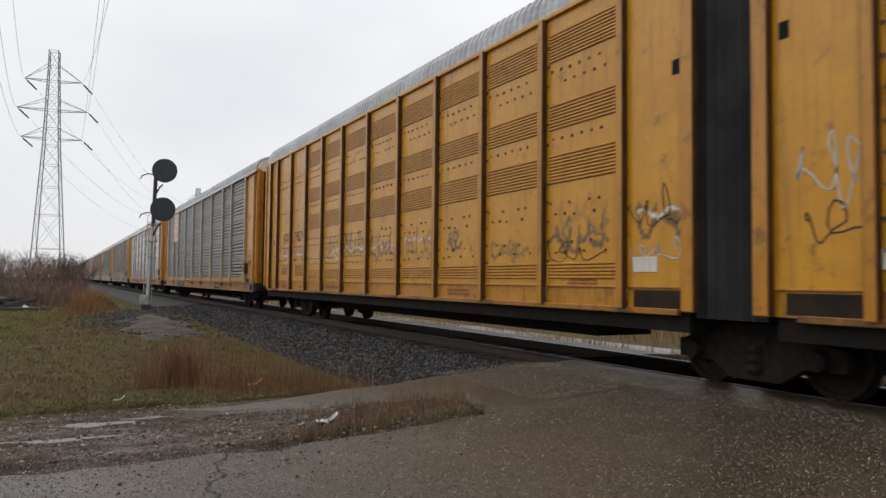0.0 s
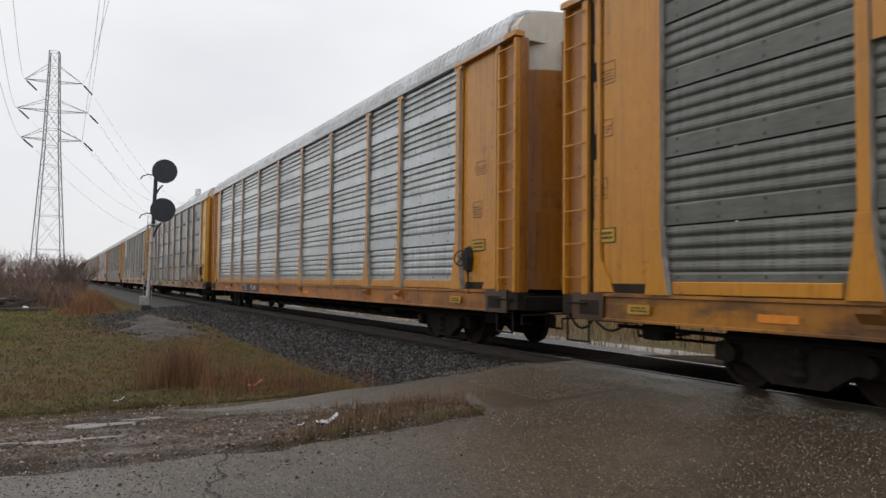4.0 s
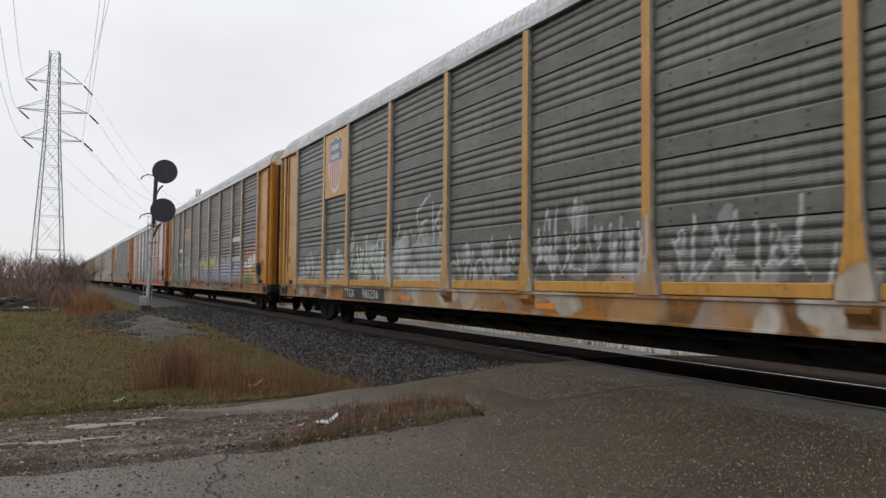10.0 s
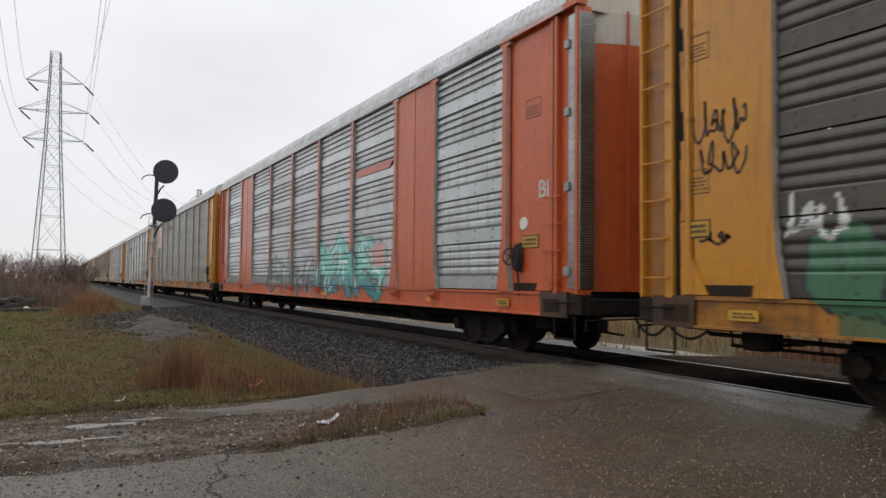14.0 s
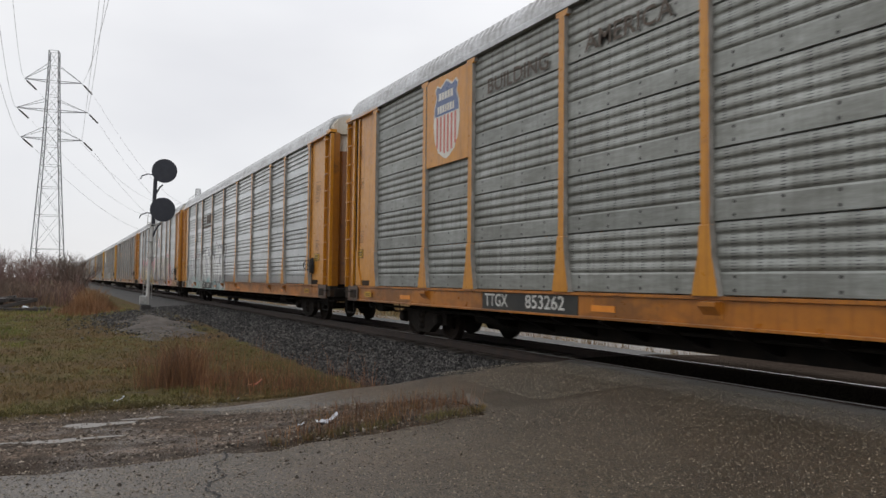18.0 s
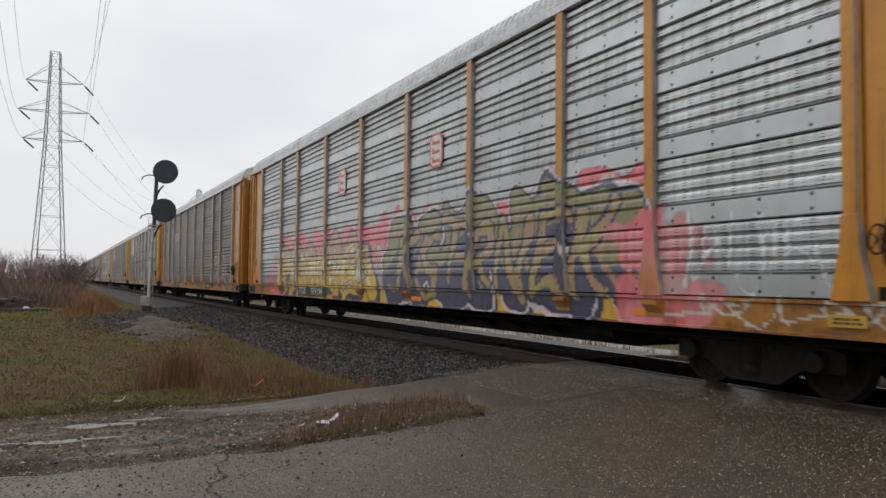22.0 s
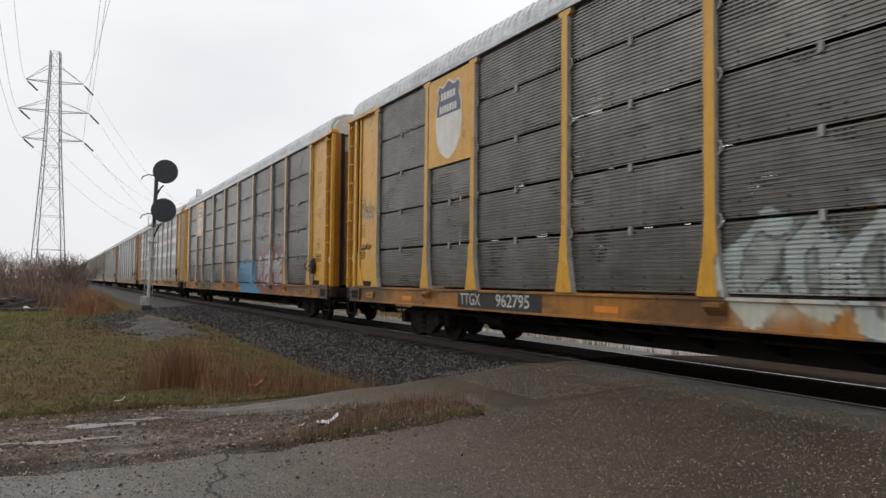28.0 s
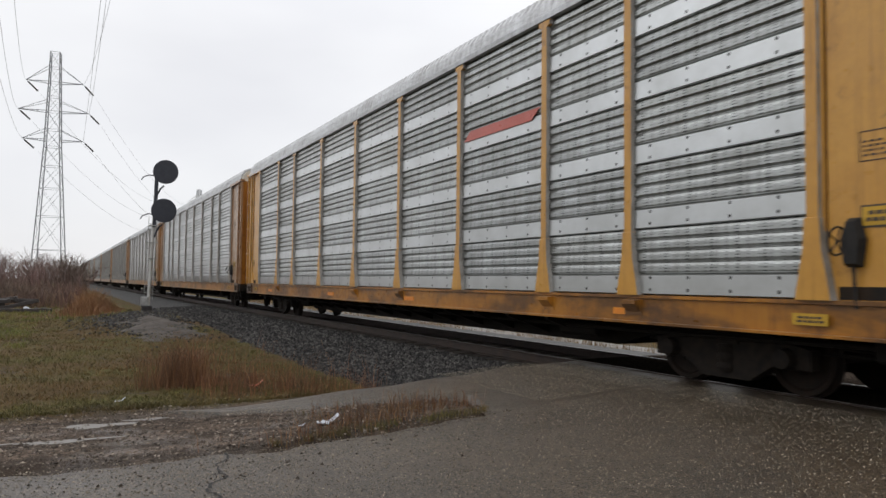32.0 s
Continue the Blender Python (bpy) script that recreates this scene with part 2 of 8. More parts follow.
M_GREY = sheet_metal("dull_grey_sheet", (0.104, 0.107, 0.093), (0.130, 0.131, 0.114), 0.45, rough=0.46, metal=0.45, film=0.35)
M_DARK = sheet_metal("grimy_sheet", (0.062, 0.054, 0.043), (0.080, 0.070, 0.056), 0.5, rough=0.46, metal=0.45, film=0.35)
M_SLAT = sheet_metal("grimy_fine_ribbed_sheet", (0.116, 0.110, 0.098), (0.140, 0.133, 0.118), 0.45, holes=True)
M_GREY8 = sheet_metal("pale_grey_sheet", (0.216, 0.229, 0.213), (0.262, 0.272, 0.252), 0.35, rough=0.46, metal=0.45, film=0.35)
M_SLAT2 = sheet_metal("weathered_fine_ribbed_sheet", (0.187, 0.177, 0.158), (0.228, 0.218, 0.194), 0.4, holes=True)
M_STRIP = sheet_metal("galvanised_sheet_with_white_strips", (0.327, 0.344, 0.344), (0.387, 0.404, 0.396), 0.35, strip=(0.568, 0.585, 0.585))
M_FLANK = plain("pale_grey_flank", (0.36, 0.34, 0.31), (0.22, 0.205, 0.18), 0.5)
M_ROOF = sheet_metal("roof_sheet", (0.361, 0.369, 0.377), (0.426, 0.435, 0.443), 0.4, bolts=False)
M_ROOFDK = sheet_metal("dull_roof_sheet", (0.22, 0.225, 0.235), (0.28, 0.285, 0.295), 0.4, bolts=False)
M_UNDER = plain("grimy_steel", (0.010, 0.009, 0.008), (0.018, 0.014, 0.011), 0.75, gloss=0.15)
M_TRUCK = plain("grimy_cast_steel", (0.012, 0.010, 0.009), (0.024, 0.018, 0.013), 0.75, scale=9, gloss=0.15)
M_WHEEL = plain("rusty_wheel_steel", (0.022, 0.014, 0.010), (0.014, 0.011, 0.009), 0.7, scale=12, gloss=0.15)
M_BLACK = plain("black_paint", (0.018, 0.018, 0.018), (0.03, 0.028, 0.026), 0.6, gloss=0.15)
M_BELLOWS = plain("black_rubber", (0.022, 0.022, 0.023), (0.04, 0.038, 0.036), 0.75, scale=2, gloss=0.15)
M_PATCH = plain("dark_stencil_field", (0.016, 0.017, 0.016), (0.028, 0.027, 0.022), 0.55)
M_LETTER = plain("white_stencil_paint", (0.62, 0.62, 0.58), (0.42, 0.41, 0.37), 0.6, scale=9)
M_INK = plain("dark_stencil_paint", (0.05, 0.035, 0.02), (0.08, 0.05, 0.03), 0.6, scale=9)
M_PALE = coat("pale_primer", (0.55, 0.53, 0.47), wear=0.5, streak=0.4)
M_BLUE = coat("blue_shield_paint", (0.055, 0.10, 0.25), wear=0.35, streak=0.25)
M_NAVY = coat("navy_shield_paint", (0.045, 0.06, 0.12), wear=0.35, streak=0.25)
M_RED = coat("red_stripe_paint", (0.50, 0.10, 0.07), wear=0.4, streak=0.25)
M_SHIELD = coat("white_shield_paint", (0.66, 0.66, 0.62), wear=0.35, streak=0.3)
M_RELABEL = plain("yellow_placard", (0.55, 0.32, 0.02), (0.42, 0.25, 0.02), 0.5)
# far posts greyed in their colour, as haze down the line would
M_FARPOST = plain("haze_greyed_post", (0.30, 0.28, 0.25), (0.24, 0.22, 0.19), 0.6)
M_CREAM = plain("cream_stencil_paint", (0.48, 0.36, 0.17), (0.36, 0.26, 0.12), 0.6, scale=9)
M_AMBER = coat("amber_reflective_strip", (0.72, 0.25, 0.02), wear=0.3, streak=0.2)
M_GALVPOST = plain("weathered_galvanised_steel", (0.40, 0.41, 0.40), (0.28, 0.27, 0.26), 0.5, 0.3, scale=6)
M_MAST = plain("pale_galvanised_mast", (0.55, 0.55, 0.53), (0.42, 0.41, 0.39), 0.5, 0.2, scale=6)
M_SIGNAL = plain("matt_black_signal_paint", (0.016, 0.019, 0.030), (0.026, 0.029, 0.040), 0.6)
M_LATTICE = plain("weathered_lattice_steel", (0.17, 0.18, 0.19), (0.12, 0.125, 0.13), 0.6, 0.2, scale=1.0)
M_CABLE = plain("grey_conductor", (0.38, 0.39, 0.40), None, 0.5, 0.3)
M_INSUL = plain("brown_insulator", (0.06, 0.05, 0.05), None, 0.3)
M_RAIL = plain("rusty_rail", (0.055, 0.035, 0.026), (0.035, 0.026, 0.022), 0.6, 0.3, scale=5)
M_RAILTOP = plain("polished_rail_head", (0.30, 0.29, 0.29), (0.22, 0.21, 0.21), 0.38, 1.0, scale=5)
M_TIE = plain("creosoted_oak", (0.035, 0.028, 0.022), (0.06, 0.048, 0.038), 0.8, scale=6)
M_LITTER = plain("white_plastic", (0.50, 0.52, 0.56), (0.36, 0.38, 0.42), 0.4)
M_LITTERRED = plain("red_printed_plastic", (0.55, 0.09, 0.05), (0.6, 0.3, 0.2), 0.4)
M_WOODROT = plain("weathered_timber", (0.026, 0.021, 0.019), (0.055, 0.046, 0.042), 0.8, scale=5)


# ---------------------------------------------------------------- mesh tools
class Geo:
    """Corners and faces of one mesh, gathered piece by piece."""

    def __init__(self):
        self.v, self.f = [], []

    def add(self, vs, fs):
        o = len(self.v)
        self.v.extend(tuple(p) for p in vs)
        self.f.extend(tuple(o + i for i in q) for q in fs)
        return self

    def box(self, x0, x1, y0, y1, z0, z1, c=0.0):
        if c <= 0:
            return self.add([(x0, y0, z0), (x1, y0, z0), (x1, y1, z0), (x0, y1, z0), (x0, y0, z1), (x1, y0, z1), (x1, y1, z1), (x0, y1, z1)],
                            [(0, 3, 2, 1), (4, 5, 6, 7), (0, 1, 5, 4), (1, 2, 6, 5), (2, 3, 7, 6), (3, 0, 4, 7)])
        # chamfered along the four edges that run with z and round both ends
        def ring(z, i):
            a = c + i
            return [(x0 + a, y0 + i, z), (x1 - a, y0 + i, z), (x1 - i, y0 + a, z), (x1 - i, y1 - a, z),
                    (x1 - a, y1 - i, z), (x0 + a, y1 - i, z), (x0 + i, y1 - a, z), (x0 + i, y0 + a, z)]
        rings = [ring(z0, c), ring(z0 + c, 0), ring(z1 - c, 0), ring(z1, c)]
        return self.skin(rings, True, True)

    def skin(self, rings, caps=True, closed=True):
        k = len(rings[0])
        vs = [p for r in rings for p in r]
        fs = []
        for j in range(len(rings) - 1):
            for i in range(k if closed else k - 1):
                i2 = (i + 1) % k
                fs.append((j * k + i, j * k + i2, (j + 1) * k + i2, (j + 1) * k + i))
        if caps:
            fs.append(tuple(range(k - 1, -1, -1)))
            fs.append(tuple((len(rings) - 1) * k + i for i in range(k)))
        return self.add(vs, fs)

    def prism(self, outline, axis, a, b):
        """An outline of two coordinates drawn along an axis from a to b."""
        def at(p, s):
            return {"x": (s, p[0], p[1]), "y": (p[0], s, p[1]), "z": (p[0], p[1], s)}[axis]
        return self.skin([[at(p, a) for p in outline], [at(p, b) for p in outline]])

    def tube(self, p0, p1, r, k=6, r1=None):
        p0, p1 = Vector(p0), Vector(p1)
        d = (p1 - p0).normalized()
        u = d.orthogonal().normalized()
        w = d.cross(u)
        ring = lambda p, q: [p + (u * math.cos(t) + w * math.sin(t)) * q for t in [2 * math.pi * i / k for i in range(k)]]
        return self.skin([ring(p0, r), ring(p1, r if r1 is None else r1)])

    def path(self, pts, r, k=6):
        for a, b in zip(pts[:-1], pts[1:]):
            self.tube(a, b, r, k)
        return self

    def lathe(self, profile, k, centre, axis="y"):
        """Rings of (along, radius) about an axis."""
        rings = []
        for s, r in profile:
            ring = []
            for i in range(k):
                t = 2 * math.pi * i / k
                a, b = r * math.cos(t), r * math.sin(t)
                q = {"y": (a, s, b), "z": (a, b, s), "x": (s, a, b)}[axis]
                ring.append((centre[0] + q[0], centre[1] + q[1], centre[2] + q[2]))
            rings.append(ring)
        return self.skin(rings)

    def mesh(self, name, smooth=False):
        me = bpy.data.meshes.new(name)
        me.from_pydata(self.v, [], self.f)
        bm = bmesh.new()
        bm.from_mesh(me)
        bmesh.ops.recalc_face_normals(bm, faces=bm.faces)
        bm.to_mesh(me)
        bm.free()
        if smooth:
            me.polygons.foreach_set("use_smooth", [True] * len(me.polygons))
        return me


def part(name, me, material, parent=None, label="", at=(0, 0, 0)):
    """One mesh object under a thing or a part; a mesh that several objects share keeps its first material slot."""
    if isinstance(me, Geo):
        me = me.mesh(name)
    ob = new(name, me)
    if not me.materials:
        me.materials.append(material)
    elif me.materials[0] != material:
        ob.material_slots[0].link = "OBJECT"
        ob.material_slots[0].material = material
    ob.parent = parent
    ob.location = at
    if label:
        ob["label"] = label
    return ob


def grid_mesh(name, xs, ys, height):
    xs, ys = np.asarray(xs, float), np.asarray(ys, float)
    X, Y = np.meshgrid(xs, ys)
    Z = height(X, Y)
    vs = np.stack([X, Y, Z], -1).reshape(-1, 3)
    nx, ny = len(xs), len(ys)
    i = (np.arange(ny - 1)[:, None] * nx + np.arange(nx - 1)[None]).reshape(-1)
    fs = np.stack([i, i + 1, i + nx + 1, i + nx], -1)
    me = bpy.data.meshes.new(name)
    me.from_pydata(vs.tolist(), [], fs.tolist())
    me.polygons.foreach_set("use_smooth", [True] * len(me.polygons))
    return me


def wave(X, Y, seed, size):
    """A cheap smooth unevenness between -1 and 1."""
    r = np.random.RandomState(seed)
    out = np.zeros_like(X, dtype=float)
    for i in range(9):
        a, ph, k = r.uniform(0, 6.28), r.uniform(0, 6.28), r.uniform(0.6, 2.2) / size
        out += np.sin((X * math.cos(a) + Y * math.sin(a)) * k * 6.28 + ph)
    return out / 5.0


# ---------------------------------------------------------------- ground, road, track
TRACK_Y = 8.42          # middle of the track
ROAD_W, ROAD_E = -6.92, 4.5


def road_z(Y):
    return -0.30 * np.clip((6.4 - Y) / 4.4, 0, 1)


def ground_z(X, Y):
    near = np.clip((-X - 9.2) / 0.8, 0, 1)          # the field, away from the road
    z = (road_z(Y) - 0.03) * (1 - near) + (-0.34) * near
    z = np.where(Y > 4.4, np.minimum(z, -0.34 - 0.25 * np.clip((Y - 4.4) / 1.0, 0, 1)), z)
    z = np.where(Y > 11.5, -0.50 + 0.10 * np.clip((Y - 16) / 30, 0, 1), z)
    rough = near * np.where(Y > 4.2, 0.2, 1.0)
    z = z + rough * (0.035 * wave(X, Y, 3, 3.0) + 0.015 * wave(X, Y, 5, 0.7))
    # low spoil heap beside the signal
    z = z + 0.34 * np.exp(-(((X + 29.0) / 6.0) ** 2 + ((Y - 3.0) / 1.5) ** 2))
    z = z + np.where((X > ROAD_W - 0.1) & (Y < 7.0), -0.06, 0.0)
    far = np.clip((np.hypot(X, Y) - 70) / 200, 0, 1)
    return z * (1 - far) + (-0.6) * far


def earth():
    m, n, l, b = tree("winter_turf_and_mud")
    v = coords(n, l, shift=False)
    sep = n.new("ShaderNodeSeparateXYZ")
    l.new(v, sep.inputs[0])
    green = ramp(n, l, grain(n, l, v, 0.45, 6, 0.65), 0.44, 0.60)
    col = blend(n, l, green, (0.094, 0.060, 0.024), (0.080, 0.074, 0.015))
    fine = ramp(n, l, grain(n, l, v, 22, 6, 0.75), 0.35, 0.7, (0.22, 0.20, 0.17, 1), (1.35, 1.3, 1.2, 1))
    col = blend(n, l, 1.0, col, fine, "MULTIPLY")
    straw = ramp(n, l, grain(n, l, v, 2.6, 6, 0.7), 0.52, 0.70)
    col = blend(n, l, straw, col, (0.095, 0.060, 0.028))
    mudp = ramp(n, l, grain(n, l, v, 0.8, 7, 0.7), 0.58, 0.66)
    col = blend(n, l, mudp, col, (0.045, 0.034, 0.025))
    # wheel-worn gravel strip along the road
    edge = n.new("ShaderNodeMapRange")
    edge.inputs["From Min"].default_value, edge.inputs["From Max"].default_value = -9.9, -9.2
    wob = n.new("ShaderNodeMath")
    wob.operation = "MULTIPLY_ADD"
    wob.inputs[1].default_value = 1.5
    l.new(grain(n, l, v, 0.9, 5), wob.inputs[0])
    l.new(sep.outputs["X"], wob.inputs[2])
    sh = n.new("ShaderNodeMath")
    sh.operation = "SUBTRACT"
    sh.inputs[1].default_value = 0.75
    l.new(wob.outputs[0], sh.inputs[0])
    l.new(sh.outputs[0], edge.inputs["Value"])
    stones = n.new("ShaderNodeTexVoronoi")
    stones.inputs["Scale"].default_value = 30
    l.new(v, stones.inputs["Vector"])
    grav = blend(n, l, 0.85, (0.150, 0.110, 0.082), ramp(n, l, stones.outputs["Color"], 0.2, 0.85, (0.15, 0.14, 0.13, 1), (1.15, 1.12, 1.08, 1)), "MULTIPLY")
    vs = coords(n, l, (2.4, 0.55, 1.0), shift=False)
    grav = blend(n, l, ramp(n, l, grain(n, l, vs, 1.1, 6, 0.65), 0.55, 0.66), grav, (0.105, 0.088, 0.072))
    mud = ramp(n, l, grain(n, l, vs, 1.7, 7, 0.7), 0.43, 0.56)
    grav = blend(n, l, mud, grav, (0.042, 0.029, 0.020))
    col = blend(n, l, edge.outputs[0], col, grav)
    l.new(col, b.inputs["Base Color"])
    wet = ramp(n, l, grain(n, l, v, 1.1, 4), 0.52, 0.66, (0.8, 0.8, 0.8, 1), (0.28, 0.28, 0.28, 1))
    wetmix = blend(n, l, edge.outputs[0], (0.9, 0.9, 0.9), wet)
    l.new(wetmix, b.inputs["Roughness"])
    b.inputs["Specular IOR Level"].default_value = 0.15
    relief(n, l, b, grain(n, l, v, 30, 6, 0.7), 0.8, 0.03)
    return m


def asphalt(name="damp_worn_asphalt", c=(0.026, 0.020, 0.013), c2=(0.045, 0.036, 0.025), r0=0.32, r1=0.46, gloss=0.38, speck=1.0):
    m, n, l, b = tree(name)
    v = coords(n, l, shift=False)
    col = blend(n, l, ramp(n, l, grain(n, l, v, 0.5, 5), 0.35, 0.65), c, c2)
    vor = n.new("ShaderNodeTexVoronoi")
    vor.inputs["Scale"].default_value = 62
    l.new(v, vor.inputs["Vector"])
    chip = ramp(n, l, vor.outputs["Color"], 0.15, 0.95, (0.12, 0.11, 0.10, 1), (2.5, 2.3, 2.0, 1))
    col = blend(n, l, 1.0, col, chip, "MULTIPLY")
    pale = ramp(n, l, grain(n, l, v, 95, 2), 0.60, 0.68)
    sp = n.new("ShaderNodeMath")
    sp.operation = "MULTIPLY"
    sp.inputs[1].default_value = speck
    l.new(pale, sp.inputs[0])
    col = blend(n, l, sp.outputs[0], col, (0.24, 0.20, 0.16))
    pits = ramp(n, l, grain(n, l, v, 30, 3), 0.66, 0.72)
    col = blend(n, l, pits, col, (0.012, 0.011, 0.010))
    l.new(col, b.inputs["Base Color"])
    damp = ramp(n, l, grain(n, l, v, 0.7, 5, 0.6), 0.35, 0.65, (r0, r0, r0, 1), (r1, r1, r1, 1))
    l.new(damp, b.inputs["Roughness"])
    b.inputs["Specular IOR Level"].default_value = gloss
    bump_h = blend(n, l, 0.5, vor.outputs["Distance"], grain(n, l, v, 90, 3))
    relief(n, l, b, bump_h, 0.55, 0.008)
    return m


def stone_mat(name, c, c2):
    m, n, l, b = tree(name)
    g = n.new("ShaderNodeNewGeometry")
    v = coords(n, l, shift=False)
    skew = n.new("ShaderNodeMath")
    skew.operation = "POWER"
    skew.inputs[1].default_value = 2.6
    l.new(g.outputs["Random Per Island"], skew.inputs[0])
    col = blend(n, l, skew.outputs[0], c, c2)
    col = blend(n, l, 0.6, col, ramp(n, l, grain(n, l, v, 30, 4), 0.3, 0.7, (0.5, 0.5, 0.5, 1), (1.3, 1.3, 1.3, 1)), "MULTIPLY")
    l.new(col, b.inputs["Base Color"])
    b.inputs["Roughness"].default_value = 0.75
    b.inputs["Specular IOR Level"].default_value = 0.25
    relief(n, l, b, grain(n, l, v, 90, 3), 0.3)
    return m


M_EARTH = earth()
M_ASPHALT = asphalt()
M_FARROAD = asphalt("rough_grey_paving", (0.030, 0.025, 0.024), (0.044, 0.038, 0.035), 0.75, 0.9, 0.0, 0.3)
M_WETBLACK = asphalt("wet_black_crossing_surface", (0.012, 0.011, 0.011), (0.018, 0.016, 0.014), 0.6, 0.85, 0.0, 0.0)
M_STONE = stone_mat("crushed_ballast_stone", (0.008, 0.0072, 0.0066), (0.105, 0.098, 0.090))
M_BALLAST = plain("packed_ballast", (0.010, 0.009, 0.008), (0.022, 0.020, 0.018), 0.75, scale=14, fine=28, bump=1.0)
M_GRAVELPALE = plain("pale_wet_gravel", (0.10, 0.088, 0.072), (0.17, 0.155, 0.135), 0.6, scale=2.5, fine=35, bump=0.6)

# one sheet of ground out to the horizon
spread = lambda lo, hi, step, far: np.unique(np.concatenate([-np.geomspace(-lo, far, 26), np.arange(lo, hi, step), np.geomspace(hi, far, 26)]))
ground = part("ground", grid_mesh("ground", spread(-62.0, 12.0, 0.22, 2600.0), spread(-14.0, 26.0, 0.22, 2600.0), ground_z), M_EARTH)
tagged(ground, "damp winter turf with brown dead grass and muddy gravel", "ground", kind="structure")

# road: the carriageway and the widened apron by the rails
def road_top(X, Y):
    return road_z(Y) - 0.012 * np.clip((Y - 6.4) / 0.5, 0, 1) + 0.012 * wave(X, Y, 8, 4.0) * np.clip((6.8 - Y) / 2, 0, 1)


def ragged(s, seed, amp):
    r = np.array([s])
    return float(amp * wave(r, r * 0.37, seed, 1.1)[0])


ys_r = np.append(np.arange(-16.0, 7.55, 0.15), 7.625)
rg_v, rg_f, cols = [], [], 40
for Y in ys_r:
    edge = ROAD_W + ragged(Y, 21, 0.10)
    if Y > 4.3:
        k = min(1.0, (Y - 4.3) / 0.55)
        edge = (1 - k) * edge + k * (-9.55 - 0.22 * max(0.0, Y - 5.4) + ragged(Y, 22, 0.08))
    for i in range(cols + 1):
        X = edge + (ROAD_E - edge) * i / cols
        z = float(road_top(np.array(X), np.array(Y)))
        if i == 0:
            z -= 0.06
        rg_v.append((X, float(Y), z + 0.0))
for j in range(len(ys_r) - 1):
    for i in range(cols):
        a = j * (cols + 1) + i
        rg_f.append((a, a + 1, a + cols + 2, a + cols + 1))
me = bpy.data.meshes.new("road")
me.from_pydata(rg_v, [], rg_f)
me.polygons.foreach_set("use_smooth", [True] * len(me.polygons))
road = part("road", me, M_ASPHALT)
tagged(road, "worn damp grey-brown asphalt road rising to the rails", "road", kind="structure")

# thin tongue of old asphalt beyond the weedy island
tg_v, tg_f = [], []
ys_t = np.arange(1.2, 4.95, 0.12)
for Y in ys_t:
    k = (Y - 1.2) / 3.7
    lo = -9.55 + ragged(Y, 31, 0.10) + 0.35 * (1 - k)
    hi = -8.75 + 1.3 * k ** 2 + ragged(Y, 32, 0.10)
    shut = max(0.0, 1 - k / 0.35) ** 2      # the strip runs out to a point
    hi += (lo - hi) * shut
    for i in range(7):
        X = lo + (hi - lo) * i / 6
        tg_v.append((X, float(Y), float(road_top(np.array(X), np.array(Y))) + 0.006 - (0.05 if i in (0, 6) else 0)))
for j in range(len(ys_t) - 1):
    for i in range(6):
        a = j * 7 + i
        tg_f.append((a, a + 1, a + 8, a + 7))
me = bpy.data.meshes.new("road_apron")
me.from_pydata(tg_v, [], tg_f)
me.polygons.foreach_set("use_smooth", [True] * len(me.polygons))
apron = part("road_apron", me, M_ASPHALT)
tagged(apron, "broken strip of old asphalt beside weeds", "road", kind="structure")

# crack in the asphalt
CRACK = ((-6.8, 1.38), (-5.13, 0.94))
crack = Geo()
pts, x, y = [], CRACK[0][0], CRACK[0][1]
for i in range(31):
    t = i / 30
    pts.append((CRACK[0][0] + (CRACK[1][0] - CRACK[0][0]) * t + random.uniform(-0.02, 0.02), CRACK[0][1] + (CRACK[1][1] - CRACK[0][1]) * t + 0.05 * math.sin(t * 17) + random.uniform(-0.03, 0.03)))
for (xa, ya), (xb, yb) in zip(pts[:-1], pts[1:]):
    w = random.uniform(0.006, 0.015)
    crack.add([(x, y, float(road_top(np.array(x), np.array(y))) + 0.004) for x, y in ((xa, ya - w), (xb, yb - w), (xb, yb + w), (xa, ya + w))], [(0, 1, 2, 3)])
crack_ob = part("crack", crack, M_BLACK, road, "dark open crack in the asphalt")
crack_ob.location.z = 0.0

# ballast bank under the rails
def bank_z(X, Y):
    d = np.abs(Y - TRACK_Y)
    z = -0.20 - 0.17 * np.clip((d - 1.75) / 2.6, 0, 1) + 0.015 * wave(X, Y, 12, 0.8)
    return z - 0.30 * np.clip((d - 4.25) / 0.5, 0, 1)


bank = part("ballast_bank", grid_mesh("ballast_bank", np.concatenate([np.arange(-900, -70, 8.0), np.arange(-70, -9.6, 0.25)]),
                                      np.arange(TRACK_Y - 4.9, TRACK_Y + 4.95, 0.2), bank_z), M_BALLAST)
tagged(bank, "dark grey crushed stone bank under the rails", "ballast", kind="structure")
bank2 = part("ballast_bank", grid_mesh("ballast_bank_beyond", np.arange(5.0, 90, 0.5),
                                       np.arange(TRACK_Y - 4.9, TRACK_Y + 4.95, 0.2), bank_z), M_BALLAST)
tagged(bank2, "dark grey crushed stone bank under the rails", "ballast", kind="structure")

# crossing surface between and beyond the rails
xing = Geo()
xing.box(-9.9, 4.5, TRACK_Y - 0.64, TRACK_Y + 0.64, -0.3, -0.012, 0.01)
xing_in = part("crossing_panel", xing, M_WETBLACK)
tagged(xing_in, "wet black filling between the rails of the crossing", "road", kind="structure")
far_road = part("road_beyond", grid_mesh("road_beyond", np.arange(-9.9, 4.6, 0.4), np.arange(TRACK_Y + 0.80, 12.4, 0.2),
                                         lambda X, Y: -0.012 - 0.10 * np.clip((Y - 9.6) / 2, 0, 1)), M_FARROAD)
